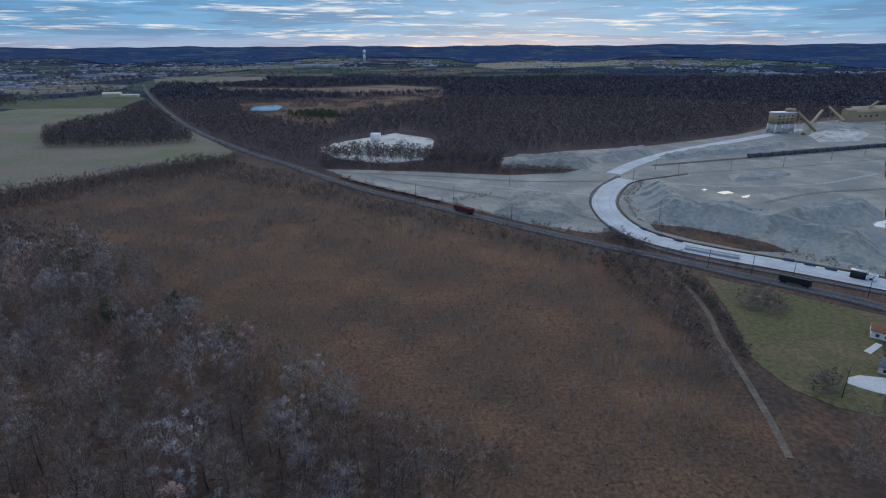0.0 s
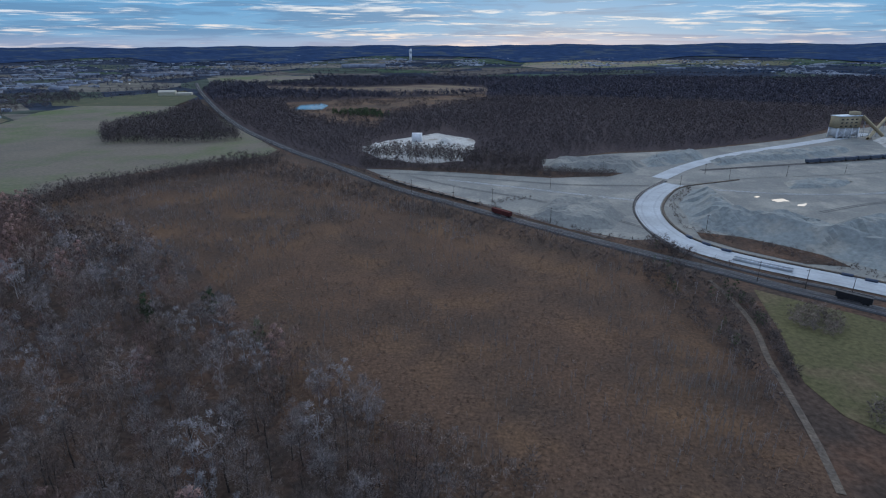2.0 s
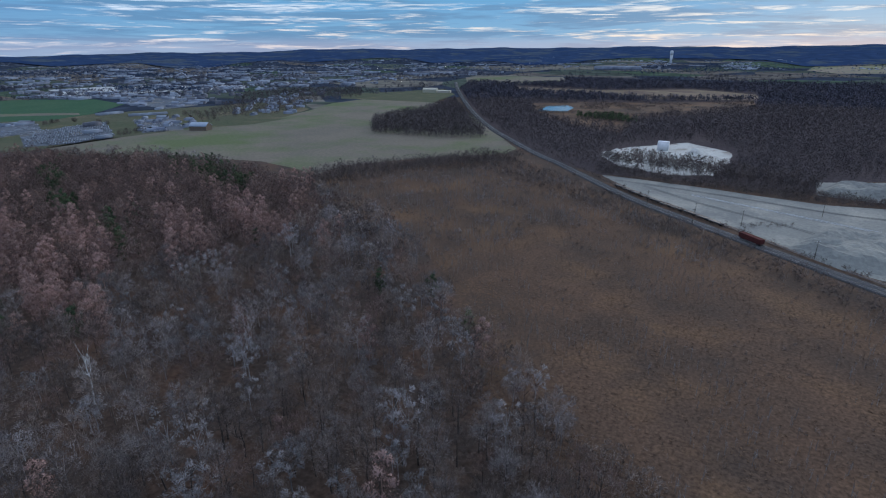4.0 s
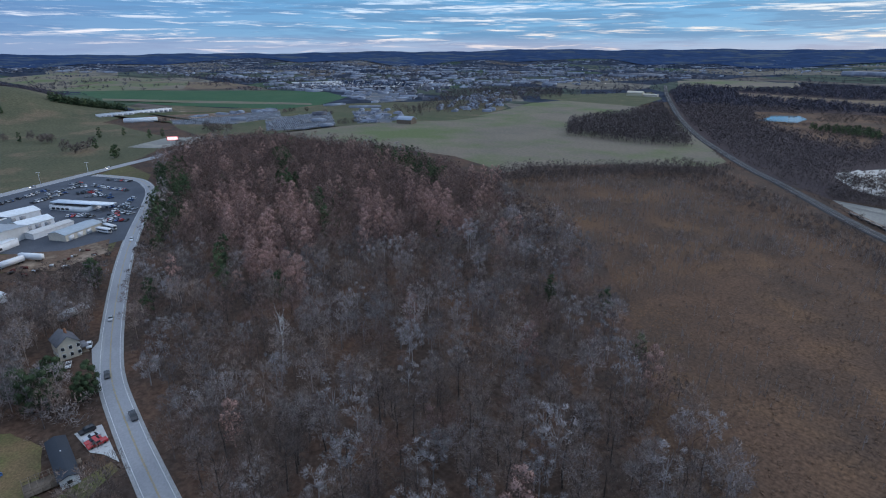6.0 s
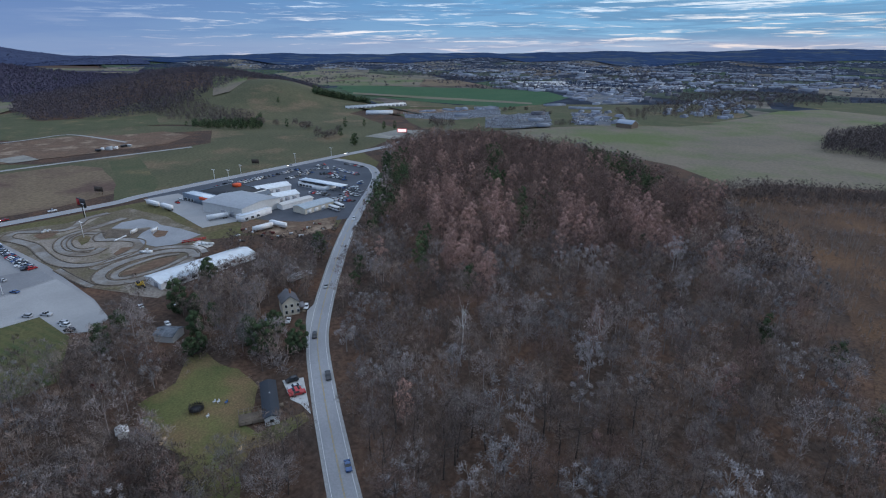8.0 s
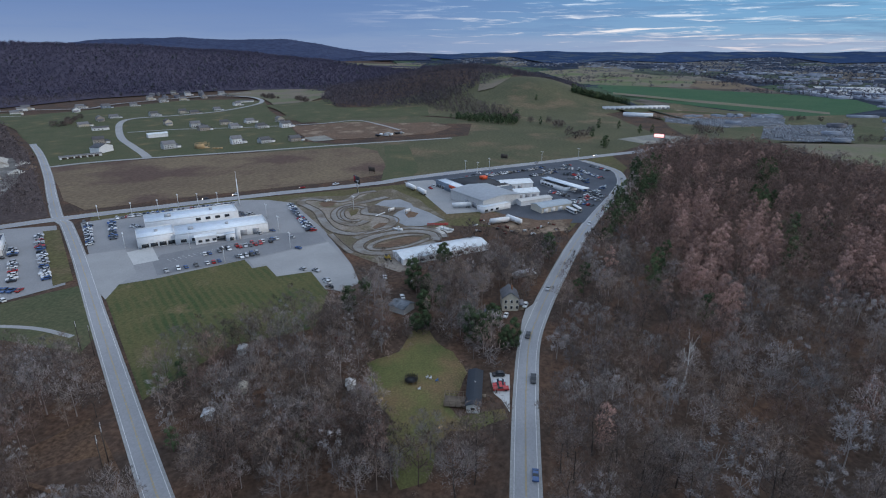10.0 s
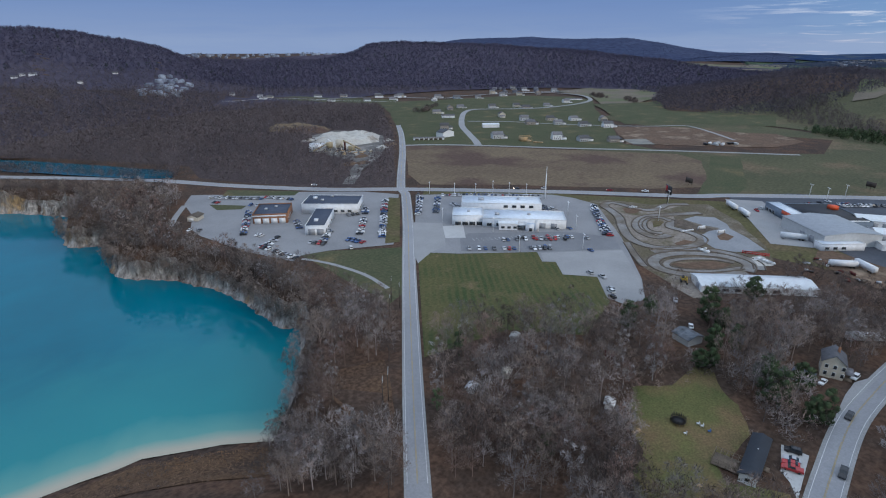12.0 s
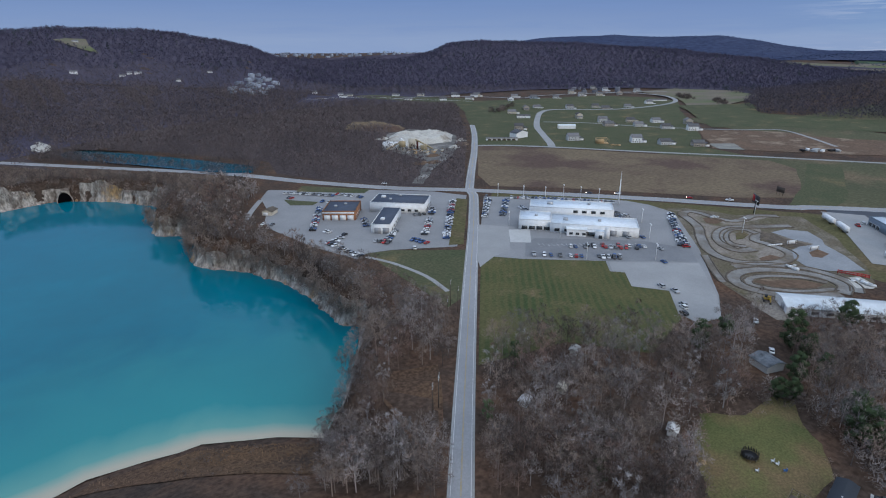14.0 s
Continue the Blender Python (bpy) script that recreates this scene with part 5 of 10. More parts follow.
building("garage_hut", "small tan garage with a gabled brown roof", "garage", p, q, 9, 2.8, M["beige"], M["wood"], "gable", 1.6, openings=[("roller_door", "front", 1, 0.05, 3.4, 2.2, W_)], along="y")

# used-car dealer
o, q, v = [(-386.7, 5.9), (-410.5, 32.7), (-421.1, -15.7)]
building("grey_hall", "big pale grey arched-roof hall", "building", o, q, spot(o, v)[0], 7.6, M["grey"], M["greyroof"], "gable", 1.8, openings=row_of("window", "front", 3, 7, 3, 1.0, 3.2, 2.0, G_) + row_of("roller_door", "left", 8, 9, 2, 0.1, 4.5, 4.2, D_), along="y")
p, q = [(-379.5, 6.2), (-396.4, 25.9)]
building("white_annex", "low white annex before the grey hall", "building", p, q, 7, 4.2, W_, M["whiteroof"], openings=row_of("window", "front", 2, 5, 3, 1.0, 2.5, 1.6, G_))
p, q = [(-455, -37.8), (-428, -16.7)]
w = spot(p, q)[0]
M["bluegrey"] = plain("blue_grey_cladding", (0.15, 0.19, 0.24), 0.5)
building("blue_showroom", "blue-grey showroom front with a white roof and orange stripe", "building", p, q, 10, 6.0, M["bluegrey"], M["whiteroof"], openings=row_of("window", "front", 1.5, 4.2, 3, 0.6, 3.2, 2.4, G_),
         extra=(("orange_stripe", (w * 0.62, -0.14, 4.0, w + 0.1, 0.3, 6.3), M["orange"]),))
a, b_ = at(p, q, 4, 10.2), at(p, q, w + 14, 10.2)
building("black_roofed_hall", "broad low hall with a flat black roof", "building", a, b_, 34, 5.8, M["bluegrey"], M["blackroof"], extra=(("orange_dome", (10, 25, 5.8, 15, 30, 8.4), M["orange"]), ("roof_edge", (w + 8, 4, 5.9, w + 9, 32, 6.6), M["white"])))
for k, (a, b_) in enumerate(([(-448.4, -62.8), (-435, -52.4)], [(-435, -51.5), (-420.5, -41.3)])):
    w2, rz2 = spot(a, b_)
    e = thing("semi_trailer", a[0], a[1], 0.3, rz2, "long white semi-trailer parked at the forecourt's edge", "trailer", "semi-trailers")
    part("body", boxes((0, 0, 1.2, 13.5, 2.6, 4.0)), M["white"], e)
    part("chassis", boxes((0.3, 0.6, 0.9, 13.2, 2.0, 1.2)), M["black"], e)
    for xx in (10.4, 11.8):
        for yy in (0.2, 2.4):
            share("wheel", WHEEL, e, Matrix.Translation((xx, yy, 0.5)) @ Matrix.Scale(1.4, 4))
    for yy in (0.5, 1.9):
        part("landing_leg", boxes((2.0, yy, 0, 2.2, yy + 0.2, 1.2)), M["steel"], e)
for p, q, d, h in (([(-448.6, 18.6), (-459.3, 44.2)], None, 16, 5.0), ([(-422.5, 29.9), (-430.5, 48.4)], None, 14, 4.6)):
    p, q = p
    building("white_gable_shed", "white gabled workshop with a pale metal roof", "building", p, q, d, h, W_, M["whiteroof"], "gable", 2.0, openings=row_of("roller_door", "front", 2, 6, 3, 0.1, 3.6, 3.4, D_))
p, q = [(-402.3, 33.8), (-417.8, 57.5)]
building("connecting_shed", "long low grey-white shed with a lean roof", "building", p, q, 8, 3.6, W_, M["greyroof"], "gable", 0.9)
p, q = [(-475.7, 51.1), (-450.2, 69.7)]
building("dark_canopy", "low sales office under a black flat roof", "building", p, q, 14, 3.4, W_, M["blackroof"], openings=row_of("window", "front", 2, 4, 4, 0.8, 3, 1.6, G_))
p, q = [(-384.8, 48.2), (-400.7, 70.8)]
building("workshop", "beige workshop with a blue-grey metal roof", "building", p, q, 13, 4.2, M["beige"], plain("blue_grey_roof", (0.36, 0.42, 0.48), 0.5), "gable", 1.6, openings=row_of("roller_door", "front", 2, 6.5, 3, 0.1, 3.8, 3.2, W_))
p, q = [(-480, 52.3), (-441.9, 83)]
c = thing("sales_canopy", p[0], p[1], 0.2, spot(p, q)[1], "long white flat sales canopy on posts", "canopy")
w = spot(p, q)[0]
part("roof", boxes((0, 0, 4.2, w, 8, 4.8)), M["whiteroof"], c)
for i in range(6):
    for y in (1, 7):
        part("post", boxes((1 + i * (w - 2) / 5 - 0.12, y - 0.12, 0, 1 + i * (w - 2) / 5 + 0.12, y + 0.12, 4.2)), M["steel"], c)

# long white shed
o, q, v = [(-274.4, -31.8), (-305, 13), (-287.2, -40.2)]
building("long_white_shed", "very long low white metal shed", "shed", o, q, max(12, spot(o, v)[0]), 3.6, W_, M["whiteroof"], "gable", 1.6, openings=row_of("window", "front", 4, 6, 6, 1.0, 3.0, 1.4, G_) + [("roller_door", "left", 3, 0.1, 4.0, 3.0, D_)])

# ---------------------------------------------------------------- signs, poles, lamps
def street_lamp(x, y, h=9.0, lit=False):
    e = thing("lot_lamp", x, y, height(x, y) + 0.2, 40, "tall grey parking-lot lamp with twin flat heads", "lamp", "lot lamps")
    part("base", cyl(0.35, 0, 0.7, 8), M["concrete"], e)
    part("pole", cyl(0.17, 0.7, h, 8, r1=0.12), M["white"], e)
    part("arm", boxes((-1.2, -0.05, h - 0.05, 1.2, 0.05, h + 0.05)), M["steel"], e)
    for s in (-1, 1):
        part("lamp_head", boxes((s * 1.2 - 0.6, -0.4, h - 0.02, s * 1.2 + 0.6, 0.4, h + 0.2)), M["lamp"] if lit else M["white"], e)


for x, y in [(-351, -143.6), (-324.3, -123.9), (-265.9, -130.9), (-293.4, -103.9), (-285.8, -163), (-281.6, -201.8), (-296.6, -235.7), (-368.9, -220.2), (-333.7, -258.1), (-343.2, -239.7), (-352.9, -225.9), (-372.9, -207), (-377.5, -193.7)] + [(-515.3, -5.8), (-520.9, -18), (-579, 57.2), (-603, 97.4), (-535.4, 4.4)]:
    street_lamp(x, y, 9.5)


def utility_pole(x, y, h=11.0, rz=0.0, arms=1):
    e = thing("utility_pole", x, y, height(x, y), rz, "dark wooden utility pole with crossarm", "pole", "utility poles")
    part("pole", cyl(0.17, -0.3, h, 8, r1=0.11), M["pole"], e)
    for k in range(arms):
        part("crossarm", boxes((-1.2, 0.1, h - 0.8 - k * 1.2, 1.2, 0.24, h - 0.62 - k * 1.2)), M["pole"], e)
        for i in (-1.05, -0.4, 0.4, 1.05):
            part("insulator", boxes((i - 0.06, 0.1, h - 0.62 - k * 1.2, i + 0.06, 0.22, h - 0.4 - k * 1.2)), M["white"], e)
    return at((x, y), (x + 1, y), 0, 0)


for x, y, h in [(*a, 11) for a in [(139.6, 270), (158.2, 261.6), (174.6, 253.6), (198, 233.8), (104.2, 289.3), (8.2, 407.4), (-20.9, 412.4), (-56, 433.5), (-20.5, 396.3), (46.5, 359.2)]] + [(*a, 10) for a in [(173.2, 572.8), (164.3, 468.5), (144.8, 353.9), (215.9, 499.8), (271.3, 514.4), (329.8, 529.7), (396, 560.3), (452.7, 591.2), (202.3, 519.6), (56.3, 456.3), (111.9, 524.9)]]:
    utility_pole(x, y, h, 20)
for x, y in [(133.3, 156)] + [(-114.9, -89.5)] + [(-157.1, -129.9), (-109.6, -86.7), (-168.2, -134.7)] + [(-114.3, -88.9), (-170.7, -142.3)]:
    utility_pole(x, y, 13, 40, 2)
x, y = (-379.3, -177.7)
e = thing("tall_mast", x, y, 0.2, 0, "tall white tapering mast beside the dealership", "mast")
part("mast", cyl(0.55, 0, 20, 12, r1=0.32), M["white"], e)
part("cap", cyl(0.18, 20, 26, 8, r1=0.1), M["white"], e)
x, y = (-430, -100)
e = thing("billboard", x, y, 0.1, 38, "black and red billboard on a single post", "sign")
part("post", cyl(0.3, 0, 9, 8), M["black"], e)
part("panel", boxes((-5.6, -0.35, 7.2, 5.6, 0.35, 13.2)), M["black"], e)
part("red_panel", boxes((-5.65, -0.4, 8.4, -2.0, 0.4, 12.6)), M["red"], e)
x, y = (-717.7, 207.3)
e = thing("lit_sign", x, y, 0, 62, "bright lit roadside screen with a red edge", "sign")
for s in (-3, 3):
    part("post", cyl(0.25, 0, 6, 8, s, 0), M["steel"], e)
part("panel", boxes((-6.5, -0.3, 5.5, 6.5, 0.3, 10.5)), M["red"], e)
part("screen", boxes((-5.8, -0.36, 6.0, 5.8, 0.36, 10.0)), M["screen"], e)
for x, y in [(-497.8, -104.3)] + [(-577.7, 18.1)]:
    e = thing("hoarding", x, y, 0, 60, "dark roadside hoarding on wooden posts", "sign", "hoardings")
    for s in (-3, 0, 3):
        part("post", boxes((s - 0.15, -0.15, 0, s + 0.15, 0.15, 6.5)), M["wood"], e)
    part("panel", boxes((-4, -0.2, 2.5, 4, 0.2, 6.6)), M["pole"], e)

# ---------------------------------------------------------------- houses of the estate
HOUSE_WALLS = [M["beige"], plain("pale_grey_siding", (0.46, 0.47, 0.48), 0.7), M["white"], plain("blue_grey_siding", (0.22, 0.27, 0.33), 0.7), plain("taupe_siding", (0.33, 0.29, 0.25), 0.7)]
WALL_WORD = ["beige", "pale grey", "white", "blue-grey", "taupe"]
rhs = random.Random(11)


def estate_house(x, y, rz, k, w=13.0, d=9.5, h=4.6):
    c, s = math.cos(radians(rz)), math.sin(radians(rz))
    p = (x - c * w / 2, y - s * w / 2)
    q = (x + c * w / 2, y + s * w / 2)
    b = building("house", WALL_WORD[k] + "-sided estate house with grey shingle roof and attached garage", "house", p, q, d, h, HOUSE_WALLS[k], M["shingle"], "gable", 3.4, group="houses of the new estate",
                 openings=row_of("window", "front", 1.2, 2.6, 3, 1.0, 1.1, 1.3, G_) + row_of("window", "left", 1.5, 3.2, 2, 1.0, 1.0, 1.3, G_) + row_of("window", "right", 1.5, 3.2, 2, 1.0, 1.0, 1.3, G_) + [("door", "front", 9.2, 0, 1.0, 2.1, M["wood"])] + (row_of("window", "front", 1.2, 3.6, 3, 3.3, 1.0, 1.0, G_) if h > 4 else []))
    part("garage", boxes((w, 1.0, -0.3, w + 6.2, 8.0, 2.7)), HOUSE_WALLS[k], b)
    part("garage_roof", wedge(w, w + 6.2, 1.0, 8.0, 2.72, 1.9, "y", 0.35), M["shingle"], b)
    part("garage_door", boxes((w + 0.8, 0.94, 0, w + 5.4, 1.06, 2.2)), W_, b)


HOMES = [(-598.1, -368.5), (-650.4, -274.5), (-667.4, -242.8), (-785.2, -493.7), (-769.7, -434.2), (-739.7, -404.3), (-800.3, -405.1), (-765.3, -372.1), (-823.0, -374.9), (-772.5, -334.8), (-840.6, -341.1), (-784.4, -301.6), (-879.5, -570.2), (-920.8, -543.3), (-918.3, -520.6), (-971.8, -507.3), (-1055.5, -509.0), (-810.7, -623.4)]
HOMES += [(-843.6, -617.0), (-751.5, -598.5), (-618.6, -473.5), (-906.5, -901.5), (-943.4, -866.0), (-873.5, -824.2), (-915.9, -750.1), (-984.1, -789.1), (-984.0, -735.4), (-1018.1, -702.7), (-1158.3, -761.0), (-1113.4, -702.6), (-1272.9, -740.2), (-1208.5, -670.7), (-1296.1, -790.7), (-1142.7, -674.4), (-1299.1, -669.2), (-639.6, -306.5)]
HOME_WALL = (1, 1, 4, 0, 1, 4, 0, 1, 2, 1, 0, 2, 1, 0, 4, 1, 2, 4, 1, 0, 4, 2, 0, 2, 2, 1, 3, 1, 0, 1, 2, 4, 1, 0, 1, 2)
for i, (x, y) in enumerate(HOMES):
    estate_house(x, y, 137 + rhs.choice((0, 4, -4)) - (90 if i % 7 == 3 else 0), HOME_WALL[i], rhs.uniform(11.5, 14), rhs.uniform(10, 11.5), rhs.choice((4.0, 5.6, 5.8)) if i < 35 else 6.4)
for (a, b_), lb in (([(-1106.2, -535.6), (-1131.0, -511.8)], "long white house at the bend of the loop road"), ([(-717.1, -558.6), (-732.3, -544.1)], "long white ranch house on the green lawn")):
    building("white_ranch_house", lb, "house", a, b_, 9, 3.6, W_, M["shingle"], "gable", 1.8, group="ranch houses", openings=row_of("window", "front", 2, 5, 3, 1, 1.4, 1.2, G_))
p, q = [(-667.7, -441.9), (-685.1, -425.3)]
building("white_long_house", "long white house under construction with flat sheathing", "house", p, q, 9, 4.5, W_, M["whiteroof"], "gable", 1.5)
p, q = [(-559.9, -428.6), (-581.1, -427.3)]
building("white_barn", "white barn with a tall grey gable", "barn", p, q, 12, 6.5, W_, M["shingle"], "gable", 3.2, along="y")
p, q = [(-522.5, -446), (-550.9, -419.2)]
# Dark panels on the solid front stand in for the open bays' shade.
building("low_white_stable", "long low white stable with dark panels for its open bays", "stable", p, q, 6, 2.6, W_, M["shingle"], "gable", 0.8, openings=row_of("bay", "front", 2, 6, 6, 0.1, 4.5, 2.0, M["pole"]))
x, y = (-609.2, -335.3)
e = thing("unfinished_house", x, y, 0.2, 137, "house under construction with bare timber framing", "house")
part("deck", boxes((-7, -5, 0, 7, 5, 0.5)), M["lumber"], e)
for i in range(11):
    for yy in (-5, 5):
        part("stud", boxes((-7 + i * 1.4 - 0.08, yy - 0.08, 0.5, -7 + i * 1.4 + 0.08, yy + 0.08, 5.5)), M["lumber"], e)
part("top_plate", boxes((-7.1, -5.1, 5.5, 7.1, -4.9, 5.8), (-7.1, 4.9, 5.5, 7.1, 5.1, 5.8)), M["lumber"], e)
part("sheathing", boxes((-7.2, -5.15, 0.5, 1, -5.05, 5.2), (-7.2, -5, 0.5, -7.1, 5, 5.2)), M["lumber"], e)
for k in range(3):
    x, y = at((-604.1, -318.4), (-607, -310.3), 4 * k, 0)
    e = thing("lumber_stack", x, y, 0.3, 137, "stack of fresh lumber on the building plot", "lumber", "lumber stacks")
    for j in range(3):
        part("layer", boxes((-1.8, -0.7, j * 0.45, 1.8, 0.7, j * 0.45 + 0.4)), M["lumber"], e)

def heading(line, x, y):
    c = curve_pts(line)
    i = min(int(np.argmin(np.hypot(c[:, 0] - x, c[:, 1] - y))), len(c) - 2)
    d = c[i + 1] - c[i]
    return math.degrees(math.atan2(d[1], d[0]))


# ---------------------------------------------------------------- houses along the curving road
p, q = [(-226.1, 23.2), (-227, 30.3)]
building("cream_house", "two-storey cream farmhouse with a steep grey roof", "house", p, q, 9, 6.0, plain("cream_siding", (0.55, 0.50, 0.40), 0.7), M["shingle"], "gable", 3.2, along="y",
         openings=row_of("window", "front", 1.0, 2.6, 3, 1.0, 1.0, 1.5, G_) + row_of("window", "front", 1.0, 2.6, 3, 3.9, 1.0, 1.4, G_) + row_of("window", "left", 1.2, 2.8, 3, 1.0, 1.0, 1.5, G_) + [("door", "right", 2, 0, 1.0, 2.1, M["wood"])],
         extra=(("chimney", (4.2, 5.0, 7.0, 5.0, 5.8, 10.4), M["brick"]), ("porch", (7.6, 0.5, 0, 10.0, 6.0, 0.4), M["wood"]), ("porch_roof", (7.6, 0.3, 2.6, 10.2, 6.2, 2.85), M["shingle"])))
p, q = [(-216.8, 15.6), (-216.5, 21.9)]
building("grey_shed", "low grey shed with a dark roof in the yard", "shed", p, q, 5, 2.4, M["grey"], M["darkroof"], "gable", 0.8)
o, q = [(-149.6, 12.8), (-149.7, 17.3)]
w, rz = spot(o, q)
b = building("mobile_home", "long white mobile home with a dark shingle roof", "mobile home", o, q, 20.5, 3.0, M["white"], plain("charcoal_shingles", (0.035, 0.042, 0.055), 0.8), "gable", 0.9, along="y",
             openings=[("window", "front", 1.6, 1.1, 1.2, 1.1, G_)] + row_of("window", "right", 2, 4, 4, 1.0, 1.2, 1.0, G_) + row_of("window", "left", 2, 4, 4, 1.0, 1.2, 1.0, G_) + [("door", "right", 9.0, 0.4, 1.0, 2.0, M["wood"])], extra=(("steps", (4.9, 8.6, 0, 6.4, 10.4, 0.6), M["wood"]), ("vent", (2.2, 12, 3.7, 2.6, 12.4, 4.3), M["steel"])))
x, y = (-154.7, 9)
e = thing("wooden_deck", x, y, 0, rz, "weathered wooden deck with open rails beside the home", "deck")
part("platform", boxes((-4, -3, 0.5, 4, 3, 0.7)), M["wood"], e)
for i in range(5):
    for yy in (-3, 3):
        part("post", boxes((-4 + 2 * i - 0.08, yy - 0.08, 0, -4 + 2 * i + 0.08, yy + 0.08, 2.6)), M["wood"], e)
part("rail", boxes((-4, -3.05, 1.5, 4, -2.95, 1.6), (-4, 2.95, 1.5, 4, 3.05, 1.6), (-4, -3.05, 2.5, 4, -2.95, 2.6), (-4, 2.95, 2.5, 4, 3.05, 2.6)), M["wood"], e)
for i in range(6):
    part("rafter", boxes((-4 + 1.6 * i - 0.06, -3, 2.6, -4 + 1.6 * i + 0.06, 3, 2.75)), M["wood"], e)
x, y = (-165.1, -8.3)
e = thing("trampoline", x, y, 0.1, 0, "round black trampoline with a dark safety net", "trampoline")
part("mat", cyl(2.2, 0.85, 0.9, 20), M["black"], e)
rv_, rf_ = prisms(*[np.array([[2.3 * math.cos(a + o_), 2.3 * math.sin(a + o_), 0.9] for a in np.arange(16) * math.pi / 8]) for o_ in (0, math.pi / 8)], 0.1, 0.1, 4)
part("rim", (rv_, rf_), M["pole"], e)
for k in range(6):
    a = k * math.pi / 3
    part("net_pole", cyl(0.05, 0, 2.7, 5, 2.4 * math.cos(a), 2.4 * math.sin(a)), M["black"], e)
    part("leg", cyl(0.05, 0, 0.9, 5, 2.1 * math.cos(a + 0.5), 2.1 * math.sin(a + 0.5)), M["steel"], e)
mesh_v, mesh_f = prisms([[0, 0, 1.0]], [[0, 0, 2.5]], 2.4, 2.4, 20)
part("net", (mesh_v, mesh_f[::2]), M["black"], e)
for x, y, cl, mt in [(*(-168.1, -3), "white", "white"), (*(-167.7, -1.7), "white", "white"), (*(-166.5, 0.8), "blue", "tarp"), (*(-160.6, -4.7), "white", "white")]:
    e = thing("garden_chair", x, y, 0.15, 30, cl + " plastic garden chair on the lawn", "chair", "garden chairs")
    part("seat", boxes((-0.4, -0.4, 0.4, 0.4, 0.4, 0.5)), M[mt], e)
    part("backrest", boxes((-0.4, 0.36, 0.5, 0.4, 0.46, 1.1)), M[mt], e)
    for a in (-0.35, 0.35):
        for c_ in (-0.35, 0.35):
            part("leg", boxes((a - 0.04, c_ - 0.04, 0, a + 0.04, c_ + 0.04, 0.4)), M[mt], e)
for (x, y), cl, kd in zip([(-172.5, 22.8), (-168, 23.2), (-165.9, 23.2), (-163.7, 23.9)], ("black", "silver", "red", "red"), ("suv", "saloon", "saloon", "pickup")):
    put_car(x, y, rz + 8, kd, cl, "parked beside the mobile home", "cars by the mobile home", 0.3)
for (x, y), cl, kd, a in zip([(-123, 34.5), (-171.2, 35.4), (-203, 34.2), (-252.2, 45.3), (-231.6, 33.7), (-220.3, 24.9)] + [(-362.4, 79.1), (-502.1, 124.8)], ("blue", "black", "black", "silver", "white", "white", "white", "silver"), ("saloon", "pickup", "suv", "saloon", "suv", "saloon", "suv", "saloon"), (100, 92, 80, 60, 60, 0, 50, 90)):
    put_car(x, y, heading(BEND, x, y), kd, cl, "standing on the curving road", "cars on the road", 0.26)
for (x, y), cl, kd in zip([(-451.2, -124.9), (-435.8, -149.1), (-612.4, 116.4), (-564.2, 50.4)] + [(-391.3, -211.3), (-406.7, -194.3), (-291.9, -352.5)], ("white", "red", "white", "silver", "black", "white", "white"), ("pickup", "saloon", "suv", "suv", "saloon", "suv", "saloon")):
    c = put_car(x, y, heading(HIGHWAY, x, y), kd, cl, "with lit headlights on the highway", "cars on the highway", 0.36)
    for yy in (-0.62, 0.62):
        part("headlight", boxes((-2.42, yy - 0.2, 0.58, -2.25, yy + 0.2, 0.82)), M["lamp"], c, "bright lit headlight")
for (x, y), cl in zip([(-256.6, -38.3), (-234.2, -24.7), (-251.7, -23.6)], ("white", "white", "white")):
    put_car(x, y, 20, "saloon", cl, "parked among the trees", "cars among the trees", 0.2)
p, q = [(-219.9, -28), (-216.3, -20.6)]
building("grey_cottage", "low cottage with a pale patched roof among trees", "house", p, q, 8, 2.8, M["grey"], surf("patched_grey_roof", (0.210, 0.230, 0.260), (0.095, 0.105, 0.120), 0.4, 3.0, grain=0.4), "gable", 1.5)
for (a, b_), nm in (([(-260.9, 28.9), (-269.5, 41.3)], 0), ([(-352.4, 13.2), (-359.5, 25.5)], 0), ([(-364.9, 22.8), (-354.1, 32.3)], 0), ([(-389.2, -16.6), (-394.5, -0.2)], 0)):
    w, rz2 = spot(a, b_)
    w = min(w, 14)
    e = thing("box_trailer", a[0], a[1], 0.3, rz2, "white box trailer parked on bare ground", "trailer", "box trailers")
    part("body", boxes((0, 0, 1.1, w, 2.5, 3.9)), M["white"], e)
    part("chassis", boxes((0.3, 0.6, 0.8, w - 0.3, 1.9, 1.1)), M["black"], e)
    for xx in (w * 0.75, w * 0.88):
        for yy in (0.2, 2.3):
            share("wheel", WHEEL, e, Matrix.Translation((xx, yy, 0.45)) @ Matrix.Scale(1.3, 4))
    for yy in (0.5, 1.8):
        part("landing_leg", boxes((1.4, yy, 0, 1.6, yy + 0.2, 1.1)), M["steel"], e)
